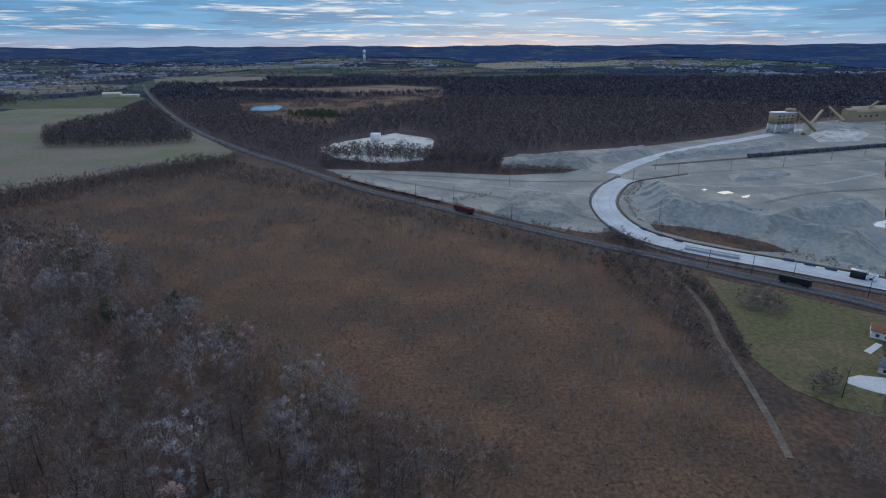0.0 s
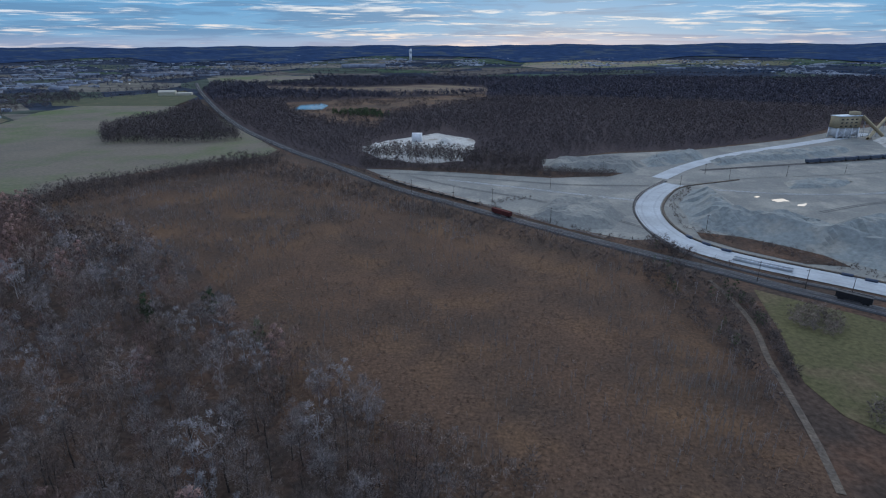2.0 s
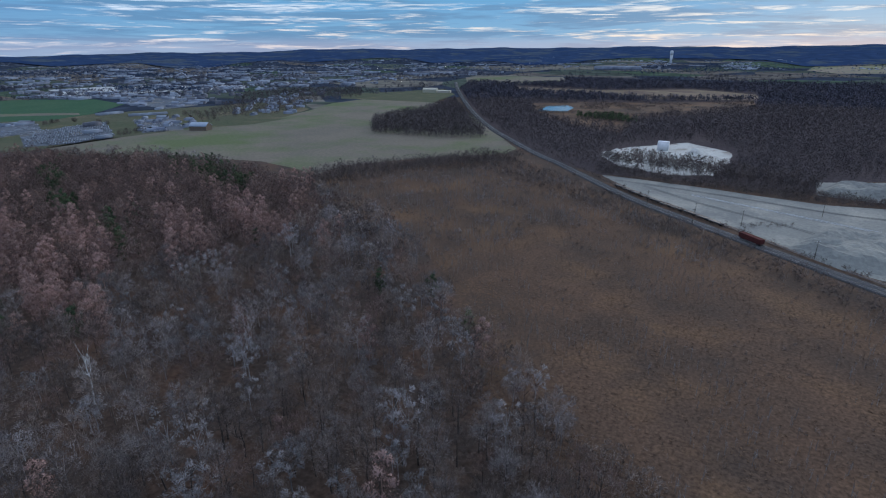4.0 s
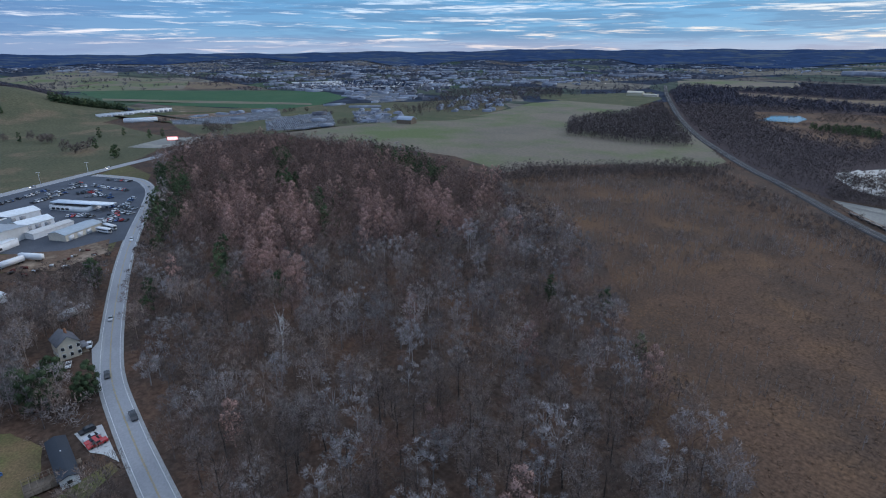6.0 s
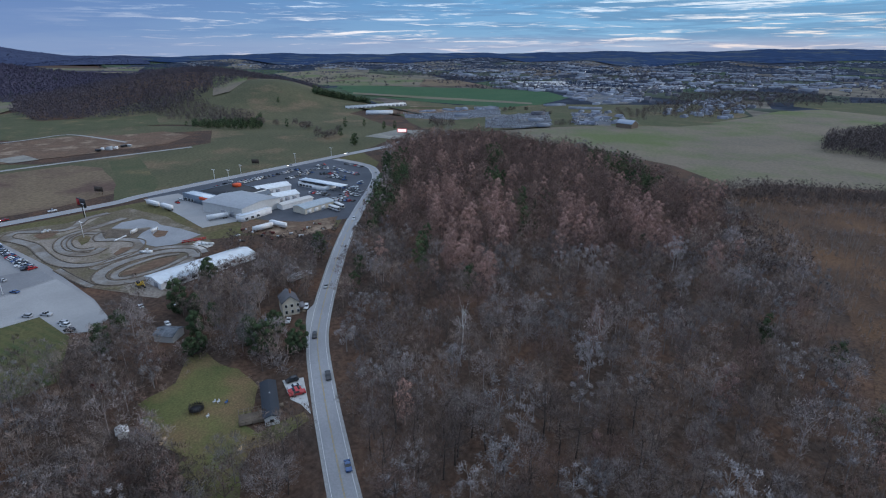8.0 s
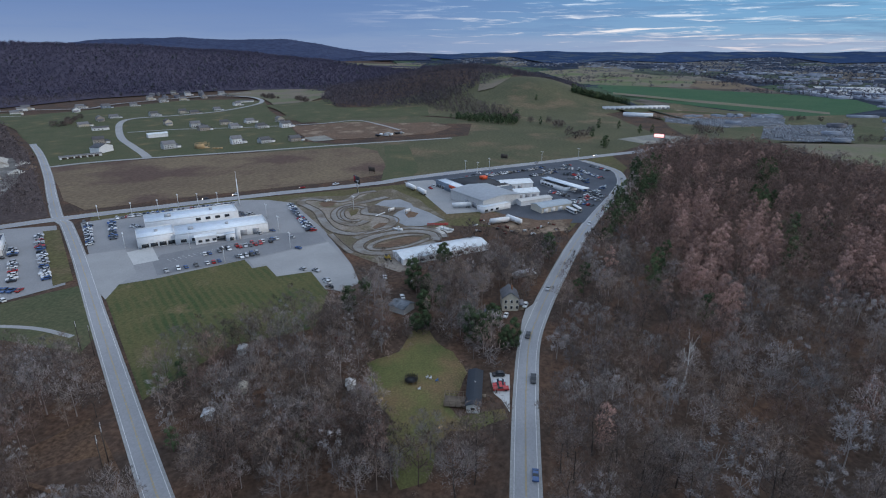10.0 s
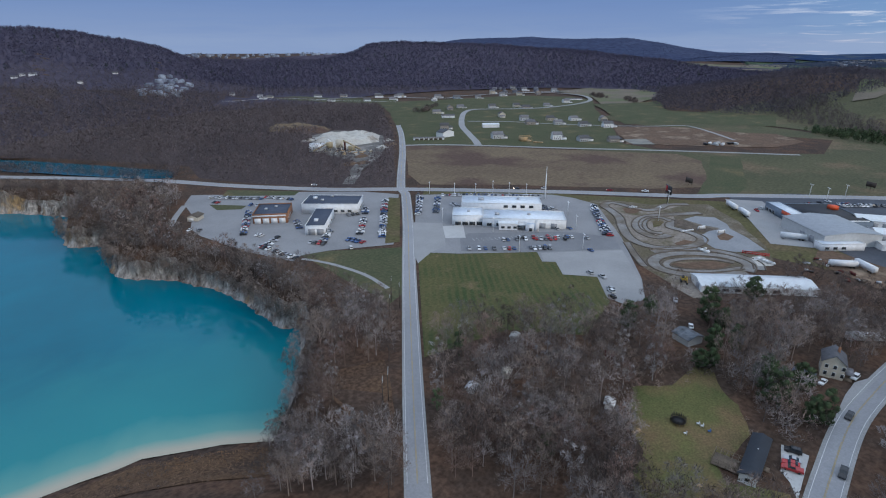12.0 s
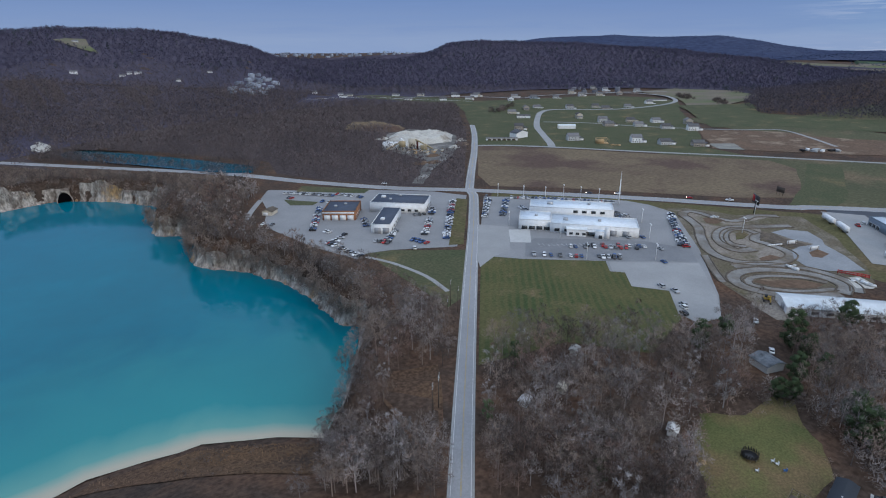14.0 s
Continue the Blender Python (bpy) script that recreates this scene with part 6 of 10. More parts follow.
for a, b_ in ([(-394.6, 65.8), (-376.4, 74.6)], [(-400.7, 70.8), (-382, 77.8)]):
    w2, rz2 = spot(a, b_)
    e = thing("coach", a[0], a[1], 0.3, rz2, "white coach with dark windows parked behind the workshop", "bus", "coaches")
    part("body", boxes((0, 0, 0.5, 11.5, 2.5, 2.0), (0, 0.05, 2.0, 11.5, 2.45, 3.3)), M["white"], e)
    for yy in (-0.02, 2.44):
        part("window_band", boxes((0.5, yy, 1.7, 11.0, yy + 0.08, 2.6)), M["glass"], e)
    part("windscreen", boxes((11.46, 0.2, 1.3, 11.54, 2.3, 2.8)), M["glass"], e)
    for xx in (2.2, 9.4):
        for yy in (0.15, 2.35):
            share("wheel", WHEEL, e, Matrix.Translation((xx, yy, 0.5)) @ Matrix.Scale(1.4, 4))
rj = random.Random(21)
for x, y in [(-360.4, 5.2), (-352.6, 10.1), (-354.9, 14.7), (-347.2, 18.9), (-349.5, 23.8), (-339.6, 28.9), (-344.1, 33.9), (-336.8, 38.4), (-346.1, 43.4), (-350.4, 1.8), (-295.7, -11.9), (-290, -5), (-350.9, 48.3), (-358.2, 54.3), (-347.9, 58), (-342.9, 62), (-335.3, 20.8), (-338.3, 6.1)]:
    e = thing("scrap_stack", x + rj.uniform(-2, 2), y + rj.uniform(-2, 2), 0.3, rj.uniform(0, 180), "heap of stored scrap and boards on bare earth", "scrap", "scrap stacks")
    for k in range(4):
        a, b2, c = rj.uniform(-1.5, 1.5), rj.uniform(-1, 1), rj.uniform(0.3, 1.3)
        part("piece", boxes((a - rj.uniform(0.4, 1.6), b2 - 0.5, 0, a + rj.uniform(0.4, 1.6), b2 + 0.6, c)), rj.choice((M["white"], M["wood"], M["black"], M["steel"], M["oxide"])), e)
for x, y, mt, lb in [(*(-153.8, -67.8), "beige", "small tan garden shack among the trees"), (*(-160.4, -30.8), "white", "small white tarp-covered shelter at the lawn's edge"), (*(-138.3, -72.1), "white", "small white lean-to among the trees"), (*(-189.3, -43.6), "oxide", "small brown hut in the wood"), (*(-178.5, -79.8), "grey", "long grey shed hidden among the trees")]:
    q_ = (x + 3.4, y + 1.0)
    building("garden_hut", lb, "hut", (x, y), q_, 2.8, 2.0, M[mt], M[mt], "gable", 0.7, openings=[("door", "front", 1.0, 0, 0.9, 1.8, M["pole"])], group="garden huts")
for x, y in [(-152.7, -16.4), (-150.9, -17), (-140.8, 5.3)]:
    e = thing("log_pile", x, y, 0.15, rj.uniform(0, 90), "loose pile of split logs on the lawn", "logs", "log piles")
    for k in range(7):
        part("log", prisms([[rj.uniform(-1, 1), rj.uniform(-0.8, 0.8), 0.15 + 0.2 * (k % 2)]], [[rj.uniform(-1, 1), rj.uniform(-0.8, 0.8), 0.2 + 0.25 * (k % 2)]], 0.16, 0.14, 6), M["lumber"], e)
x, y = (-282.3, -42.6)
e = thing("excavator", x, y, 0.3, 30, "yellow excavator parked beside the long shed", "excavator")
for s in (-1, 1):
    part("track", boxes((-1.8, s * 1.2 - 0.35, 0, 1.8, s * 1.2 + 0.35, 0.9)), M["black"], e)
part("body", boxes((-1.8, -1.2, 1.0, 1.2, 1.2, 2.2)), M["yellowsteel"], e)
part("cab", boxes((-0.2, -1.2, 2.2, 1.2, 0.0, 3.3)), M["glass"], e)
part("boom", prisms([[1.0, 0.4, 2.0], [3.6, 0.4, 4.2]], [[3.6, 0.4, 4.2], [5.4, 0.4, 1.6]], 0.28, 0.2, 4), M["yellowsteel"], e)
part("bucket", boxes((5.0, 0.0, 0.7, 5.9, 0.8, 1.6)), M["black"], e)

# barriers, boards and rubble of the kart track
for x, y in [(-367.6, -66.3)]:
    e = thing("track_barrier", x, y, 0.3, 150, "white plastic track barrier beside the kart track", "barrier", "track barriers")
    for k in range(4):
        part("block", boxes((-5 + 2.6 * k, -0.25, 0, -2.7 + 2.6 * k, 0.25, 0.8)), M["white"], e)
for x, y in [(-375.9, -59.8), (-374.5, -47.7)]:
    e = thing("track_board", x, y, 0.3, 150, "white sign board on posts at the kart track", "sign", "track boards")
    part("board", boxes((-3.2, -0.15, 0.7, 3.2, 0.15, 2.9)), M["white"], e)
    for k in (-2.6, 2.6):
        part("post", boxes((k - 0.12, -0.3, 0, k + 0.12, -0.16, 2.9)), M["wood"], e)
p, q = [(-345.6, -28.9), (-348.8, -15.6)]
w, rz = spot(p, q)
e = thing("red_fence", p[0], p[1], 0.25, rz, "long red steel guard fence at the track's end", "fence")
part("rail", boxes((0, -0.1, 0.5, w, 0.1, 1.0), (0, -0.1, 1.5, w, 0.1, 1.9)), M["red"], e)
for k in range(9):
    part("post", boxes((k * w / 8 - 0.12, -0.16, 0, k * w / 8 + 0.12, 0.16, 2.2)), M["red"], e)
for i, (x, y) in enumerate([(-336.4, -48.5), (-335.3, -46.2), (-340.6, -18.3), (-338.6, -14.3), (-398.5, -115.0)]):
    e = thing("rubble_pile", x, y, 0.3, 40 * i, "heap of pale broken concrete beside the track", "rubble", "rubble piles")
    for k in range(7):
        a, b2, c = rj.uniform(-2.5, 2.5), rj.uniform(-1.8, 1.8), rj.uniform(0.4, 1.1)
        part("slab", boxes((a - rj.uniform(0.5, 1.3), b2 - rj.uniform(0.4, 1.0), 0, a + 0.8, b2 + 0.8, c)), rj.choice((M["white"], M["concrete"], M["concrete"])), e)
for x, y in [(-378.0, -88.6), (-426.3, -98.3)]:
    street_lamp(x, y, 10.0)

# parked rows
car_row(*[(-212.9, -384), (-238.5, -347.7)], 0.95)
car_row(*[(-242.1, -351.6), (-252, -327.8)], 0.7)
car_row(*[(-208.3, -368.9), (-224.8, -332.8)], 0.4)
car_row(*[(-300.3, -275.3), (-232, -210.5)], 0.92, step=3.0)
car_row(*[(-274.2, -269.1), (-227.2, -225.5)], 0.75, step=3.2)
car_row(*[(-219.9, -246.5), (-200.9, -231)], 0.9, step=3.0)
car_row(*[(-197.2, -238.8), (-203.4, -225.8)], 0.9)
car_row(*[(-216.4, -225.1), (-218.6, -211.6)], 0.8, step=3.2)
car_row(*[(-212.4, -327.2), (-179.3, -281.5)], 0.95, step=3.0)
car_row(*[(-174.1, -256.2), (-176, -221.2)], 0.95, step=3.2)
car_row(*[(-184.7, -276.4), (-191, -259.5)], 0.7)
car_row(*[(-162.2, -319.1), (-168.8, -307.7)], 0.7)
car_row(*[(-219.7, -281.1), (-210.6, -265.1)], 0.9)
car_row(*[(-173.1, -251.4), (-187, -258.7)], 0.5)
car_row(*[(-249.6, -264.3), (-258.8, -259.4)], 0.7)
car_row(*[(-310.5, -279.9), (-325.5, -261)], 0.3)
car_row(*[(-320.5, -256.4), (-283, -225.4)], 0.95, step=3.0)
car_row(*[(-329.5, -245.5), (-294.4, -218.4)], 0.95, step=3.0)
car_row(*[(-339.3, -243.3), (-381.4, -183.3)], 0.85)
car_row(*[(-321.4, -224.7), (-317.5, -216.1)], 0.8)
car_row(*[(-385.6, -140.3), (-325.2, -103.3)], 0.95, step=3.0)
car_row(*[(-275.6, -149.9), (-287.1, -137.7)], 0.5)
car_row(*[(-288.5, -137.8), (-303, -118.8)], 0.8)
car_row(*[(-249.5, -157.3), (-258.4, -147.7)], 0.6)
car_row(*[(-274.8, -129.9), (-283.8, -118.9)], 0.8)
car_row(*[(-365.2, -171.3), (-342.6, -154.9)], 0.5)
car_row(*[(-358.5, -161.9), (-355.4, -153.6)], 0.6)
for x, y in [(-312.1, -110.3), (-293.6, -99), (-261.7, -84.4), (-260.8, -76.9), (-249.3, -67.6), (-246.6, -66.1), (-240.6, -63), (-323.2, -127.8), (-316.8, -133.9), (-207.1, -211.4)]:
    put_car(x, y, 60)
car_row(*[(-335.0, -247.3), (-361.8, -215.2)], 0.95, step=3.0)
car_row(*[(-366.8, -208.2), (-381.3, -181.3)], 0.9, step=3.0)
car_row(*[(-283.1, -146.9), (-315.6, -111.0)], 0.45, step=3.0)
car_row(*[(-249.5, -157.3), (-282.2, -118.0)], 0.55, step=3.0)
car_row(*[(-375.0, -135.2), (-325.3, -100.5)], 1.0, step=3.0)
car_row(*[(-500.0, 76.6), (-494.1, 99.3)], 0.9, step=3.0)
car_row(*[(-515.0, 73.3), (-516.2, 95.8)], 0.8, step=3.0)
car_row(*[(-448.4, 54.2), (-439.2, 70.8)], 0.8, step=3.0)
car_row(*[(-421.7, 69.1), (-410.7, 82.8)], 0.95, step=3.0)
car_row(*[(-442.3, 85.7), (-423.5, 93.7)], 0.9, step=3.0)
car_row(*[(-500.1, 38.1), (-527.4, 71.8)], 0.5, step=3.0)
car_row(*[(-503.4, -0.9), (-522.4, 33.3)], 0.7, step=3.0)
car_row(*[(-540.9, 77.1), (-538.8, 98.9)], 0.7, step=3.0)
car_row(*[(-458.9, -36.8), (-515.1, -0.4)], 0.2)
car_row(*[(-526.6, 81.7), (-482.7, 92.3)], 0.9)
car_row(*[(-539.6, 89.9), (-500.4, 108)], 0.8)
car_row(*[(-558.9, 102.7), (-535.6, 119.3)], 0.8)
car_row(*[(-437.8, 88.6), (-481.9, 110.2)], 0.5)
car_row(*[(-429, 80.4), (-447, 97.1)], 0.8)
car_row(*[(-420.4, 74.8), (-428.7, 88.7)], 0.8)
car_row(*[(-449.9, 75.9), (-457.2, 91.3)], 0.6)
car_row(*[(-500.4, 4.8), (-536.1, 49)], 0.75)
car_row(*[(-527.8, 55.2), (-545.4, 83.7)], 0.8)
car_row(*[(-422.3, 71.4), (-408, 87.9)], 0.95)
car_row(*[(-446.7, 59.8), (-433.1, 71.7)], 0.85)
car_row(*[(-455.2, 90.5), (-435.5, 99)], 0.95)
car_row(*[(-538.8, 49.1), (-559.7, 85.2)], 0.6)
for x, y in [(-447.5, -41.6), (-455.1, -40.2)]:
    put_car(x, y, 30)

# ---------------------------------------------------------------- railway
RAIL = [(-885.3, 1692.9), (-708.6, 1373.5), (-464.5, 958.9), (-334.7, 762.7), (-260.4, 665.6), (-204.1, 595.9), (-161, 549.9), (-122.6, 505.2), (-89.7, 466.8), (-61.5, 437.2), (-36.8, 415.8), (6.4, 378.4), (43.3, 347.8), (75.1, 321.4), (92.4, 308), (103.2, 299.3), (128.4, 280.6), (150.2, 262.3), (170.4, 247.4), (188.3, 233.2), (198.7, 223.2)]
(dx, dy), (ex, ey) = np.subtract(RAIL[-1], RAIL[-2]), RAIL[-1]
RAIL = RAIL + [(ex + 4 * dx, ey + 4 * dy)]
ribbon("railway_bed", RAIL, 10.5, M["ballast"], 0.18, "grey ballast bed of the double railway", "railway", thick=0.2)
for off in (-2.3, 2.3):
    for g in (-0.75, 0.75):
        ribbon("rail", RAIL, 0.16, M["rail"], 0.45, "dull steel rail", "rail", keep=False, shift=off + g, thick=0.25)
SIDING = [(-93.9, 491), (-59.2, 456.5), (-28.9, 429.8), (6.7, 396.3), (44.7, 360.5), (77.4, 332.4)]
ribbon("siding_bed", SIDING, 5.0, M["soil"], 0.2, "brown earth bed of the quarry siding", "railway", thick=0.2)
for g in (-0.75, 0.75):
    ribbon("siding_rail", SIDING, 0.16, M["rail"], 0.45, "rusty siding rail", "rail", keep=False, shift=g, thick=0.25)
LOOP = [(210, 238.2), (177.9, 260.1), (144.2, 281.4), (121.2, 304.1), (110.8, 330.1), (107.8, 363.1), (112.3, 402.4), (127.2, 442.5), (158.7, 490.5)]
ribbon("loop_bed", LOOP, 4.5, M["ballast"], 0.3, "dark ballast of the quarry loop track", "railway", thick=0.2)
for g in (-0.75, 0.75):
    ribbon("loop_rail", LOOP, 0.16, M["rail"], 0.5, "rusty loop rail", "rail", keep=False, shift=g, thick=0.2)


def hopper_car(x, y, rz, mat, label, L=15.5, group="hopper wagons"):
    e = thing("railway_wagon", x, y, height(x, y) + 0.4, rz, label, "wagon", group)
    h = L / 2
    v, f = hull([(-h, 1.3), (-h, 3.9), (h, 3.9), (h, 1.3), (h - 2.4, 1.0), (-h + 2.4, 1.0)], 1.5)
    share("body", ngon_mesh("body", v, f, mat), e)
    part("top_rim", boxes((-h, -1.56, 3.85, h, -1.4, 4.05), (-h, 1.4, 3.85, h, 1.56, 4.05), (-h, -1.4, 3.85, -h + 0.15, 1.4, 4.05), (h - 0.15, -1.4, 3.85, h, 1.4, 4.05)), mat, e)
    for i in range(9):
        part("rib", boxes((-h + 0.6 + i * (L - 1.2) / 8 - 0.08, -1.6, 1.2, -h + 0.6 + i * (L - 1.2) / 8 + 0.08, 1.6, 3.85)), mat, e)
    for s in (-1, 1):
        part("bogie", boxes((s * (h - 2.2) - 1.3, -1.0, 0.35, s * (h - 2.2) + 1.3, 1.0, 0.95)), M["black"], e)
        for k in (-0.85, 0.85):
            for t in (-0.75, 0.75):
                share("wheel", WHEEL, e, Matrix.Translation((s * (h - 2.2) + k, t, 0.46)) @ Matrix.Scale(1.3, 4))
    part("coupler", boxes((-h - 0.6, -0.15, 0.8, h + 0.6, 0.15, 1.05)), M["black"], e)


a, b_ = [(7.7, 381.2), (21.6, 367.2)]
w, rz3 = spot(a, b_)
hopper_car((a[0] + b_[0]) / 2, (a[1] + b_[1]) / 2, rz3, M["oxide"], "dark oxide-red railway wagon standing on the siding", 17.0, "single wagons")
a, b_ = [(168.5, 252.2), (176.9, 245.3)]
w, rz3 = spot(a, b_)
hopper_car((a[0] + b_[0]) / 2, (a[1] + b_[1]) / 2, rz3, M["black"], "black hopper wagon standing on the railway", 14.0, "single wagons")
M["wagon"] = plain("dark_blue_grey_wagon_paint", (0.085, 0.10, 0.13), 0.6, grain=0.2)
a, b_ = [(318.4, 575.6), (515.5, 644)]
w, rz3 = spot(a, b_)
ribbon("quarry_track_bed", [at(a, b_, -120, 0), a, b_, at(a, b_, w + 60, 0)], 6.0, M["ballast"], 0.25, "ballast of the loading track", "railway")
ncar = 13
for i in range(ncar):
    x, y = at(a, b_, (i + 0.5) * w / ncar, 0)
    hopper_car(x, y, rz3, M["wagon"], "dark blue-grey hopper wagon in the loading train", w / ncar - 1.4)
for x, y in [(-86.1, 477.5), (-77.8, 468.9), (-69.3, 460.6), (-61.1, 452.5), (-52.2, 444.7), (-42.9, 435.3), (-34.2, 428), (-24.8, 420.9), (-15.6, 412.4), (-6.8, 404.2)]:
    e = thing("flat_wagon", x, y, 0.4, spot(*[(-93.9, 491), (6.7, 396.3)])[1], "low dark flat wagon on the siding", "wagon", "flat wagons")
    part("deck", boxes((-6, -1.3, 0.9, 6, 1.3, 1.3)), M["black"], e)
    for s in (-4, 4):
        part("bogie", boxes((s - 1.2, -1, 0.1, s + 1.2, 1, 0.9)), M["black"], e)

# ---------------------------------------------------------------- quarry
HAUL = [(217.9, 248.7), (185.2, 272.3), (150.5, 295.5), (128.8, 316.1), (118.6, 338.1), (115.9, 369.8), (121.7, 405.6), (139.4, 446.3), (162.1, 477.1), (218.8, 507), (342.2, 537.8), (468.5, 581.5)]
ribbon("haul_road", HAUL[:9], 17.0, M["haul"], 0.34, "bright white dusty haul road curving through the quarry", "road", keep=False)
ribbon("haul_road_back", HAUL[7:], 14.0, M["gravel"], 0.30, "pale gravel road along the loading track", "road", keep=False)
ribbon("quarry_road", [(156.3, 499.9), (197, 552), (262.1, 615.3), (359.6, 684.9), (439.4, 740.1), (502.4, 781.8)], 14.0, M["haul"], 0.26, "pale gravel road up to the crushing plant", "road", keep=False)


for k, sh in enumerate((-4.4, 4.2)):
    ribbon("wheel_track", HAUL[:9], 1.3, M["haulworn"], 0.37 + 0.01 * k, "pale grey wheel track worn into the haul road", "road", keep=False, shift=sh)
ribbon("haul_berm", HAUL[:10], 1.6, M["berm"], 0.75, "dark earth berm along the haul road", "berm", keep=False, shift=-10.2, thick=0.6)
for k, line in enumerate(([(-70, 495), (-20, 455), (40, 418), (90, 372), (112, 345)], [(-30, 480), (40, 452), (95, 430), (125, 420)], [(-95, 505), (-10, 490), (70, 470), (140, 470)], [(190, 460), (250, 450), (320, 460), (400, 500)], [(240, 400), (300, 430), (380, 450), (460, 520)])):
    for sh in (-1.2, 1.2):
        ribbon("yard_wheel_track", line, 0.9, M["haul"] if k % 2 else M["darkgravel"], 0.22, "faint wheel track across the quarry yard", "road", keep=False, shift=sh)


def heap(name, poly, h, mat, label, seed, cell=2.6, ridge=None):
    """A spoil heap: rises from its outline with a raked, gullied slope."""
    a = np.array(poly)
    pts = wobble(poly, 6, 1.5, seed)
    n = len(pts)
    qx, qy = np.meshgrid(np.arange(a[:, 0].min(), a[:, 0].max(), cell), np.arange(a[:, 1].min(), a[:, 1].max(), cell))
    ok = inside(pts, qx, qy) & (edge_dist(pts, qx, qy) > 0.4 * cell)
    allp = [Vector(p) for p in pts] + [Vector(p) for p in zip(qx[ok], qy[ok])]
    v, _, f, _, _, _ = delaunay_2d_cdt(allp, [], [list(range(n))], 1, 1e-4)
    v = np.array([tuple(p) for p in v])
    d = edge_dist(pts, v[:, 0], v[:, 1])
    nz_ = np.array([noise.fractal((x / 16, y / 16, seed), 0.8, 2.2, 4) for x, y in v])
    ring_ = np.array(pts)
    near_ = np.argmin((v[:, 0, None] - ring_[None, :, 0]) ** 2 + (v[:, 1, None] - ring_[None, :, 1]) ** 2, axis=1)
    foot = ring_[near_]
    gully = np.array([abs(noise.noise((x / 5.5, y / 5.5, seed + 3.0))) + 0.5 * abs(noise.noise((x / 2.3, y / 2.3, seed + 6.0))) for x, y in foot])
    crest_h = h * (0.82 + 0.30 * nz_)
    slope_ = d * 0.72 * (1.0 - 1.0 * gully * (1 - smooth(0.5, 1.3, d * 0.72 / h)))
    z = np.minimum(slope_, crest_h + 0.10 * np.maximum(d - crest_h / 0.72, 0) * nz_) * np.minimum(1, d / 2 + 0.02)
    me = bpy.data.meshes.new(name)
    me.from_pydata(np.column_stack([v, terrain(v[:, 0], v[:, 1]) + 0.1 + np.maximum(z, 0)]).tolist(), [], [list(q_) for q_ in f])
    if sum(p_.normal.z for p_ in me.polygons) < 0:
        me.flip_normals()
    me.materials.append(mat)
    return tagged(new(name, me), label, "heap", "quarry heaps")


S_ = M["spoil"]
heap("spoil_bank", [(146.3, 415.5), (171.9, 462.2), (188.4, 442.4), (184.7, 381), (208.9, 381), (223.6, 350), (234.9, 326.6), (272.4, 321.2)] + [(231.5, 266.8), (215.2, 281.3), (202.2, 301.1), (180.4, 323.4), (153.7, 344), (138, 363)], 14.0, S_, "long grey limestone spoil bank beside the haul road", 1)
heap("spoil_mound", [(209.6, 359), (249.4, 380.9), (293.9, 399), (319.2, 398.9), (310.1, 372.3), (286.5, 348.7), (255.4, 341.5), (226.1, 341.5)], 11.0, S_, "grey gullied spoil heap in the quarry", 2)
heap("gravel_mound", [(33.4, 372.7), (50.9, 415.7), (78.6, 424.3), (98.3, 412.2), (101.7, 381.1), (84.9, 350.2), (58, 346.6)], 7.5, M["gravel"], "broad low pale gravel heap in the yard", 3)
heap("crest_bank", [(56.5, 525), (64.5, 564), (104.3, 576.1), (136.6, 588.6), (157.2, 552.1), (137.8, 519.7), (94.8, 519.8)], 8.0, M["gravel"], "pale gravel stockpile along the woods", 4)
heap("north_bank", [(160.3, 582.2), (192.8, 615.4), (238.2, 637.1), (228.4, 591.7), (181.7, 557.9), (158.5, 546.5)], 8.0, S_, "grey stockpile below the woods", 5)
heap("middle_bank", [(227.9, 582.1), (303.3, 636.9), (403.5, 676.3), (409.8, 652), (352.7, 608.1), (272.7, 582), (227.6, 557.8)], 5.0, S_, "long grey stockpile beside the plant road", 6)
heap("lime_mound", [(-103.2, 623.2), (-89.2, 653.2), (-43.6, 669.1), (-19.3, 653), (-24, 602.2), (-49.7, 576.4), (-87, 589.1)], 3.5, M["lime"], "white lime storage heap", 7, 3.0)
heap("lime_peak", [(-87.3, 637.8), (-78.1, 661.1), (-61.9, 645.4), (-60.5, 616), (-76.1, 609.1)], 8.0, M["lime"], "steep white cone of ground lime", 18, 3.0)
heap("lime_cone", [(-61.9, 661), (-50.8, 694.6), (-31.5, 673.2), (-32.2, 645.3), (-51.1, 634)], 9.0, M["lime"], "steep white cone of lime", 8, 3.0)
heap("lime_cone_small", [(-137.5, 616.2), (-132.6, 653.3), (-114.6, 645.5), (-104.9, 602.4), (-116.1, 582.8)], 6.0, M["lime"], "small white lime heap beside trees", 9, 3.0)
heap("plant_mound", [(478.2, 730.2), (557.1, 792.8), (566.6, 739.8), (512.6, 684.5), (458.5, 676.1)], 5.0, M["lime"], "white fines heap below the plant", 10, 4.0)
heap("plant_mound_grey", [(511.3, 770.9), (580.8, 828.2), (597.1, 792.7), (544.2, 739.8), (500.4, 730.1)], 6.0, S_, "grey heap below the plant", 11, 4.0)
heap("dark_bank", [(258.1, 490.4), (292.4, 506.9), (319.6, 499.6), (296.2, 476.9), (252.2, 468.3)], 3.0, S_, "dark grey washed heap", 12, 4.0)
sheet("brown_verge", [(136.1, 346.5), (169.5, 338.1), (189.8, 321.3), (197.8, 293.6), (176.8, 296.4), (152.8, 316.1), (135.5, 334.6)], M["litter"], 0.3, "brown weedy verge beside the haul road", "grass", step=6, amp=2)
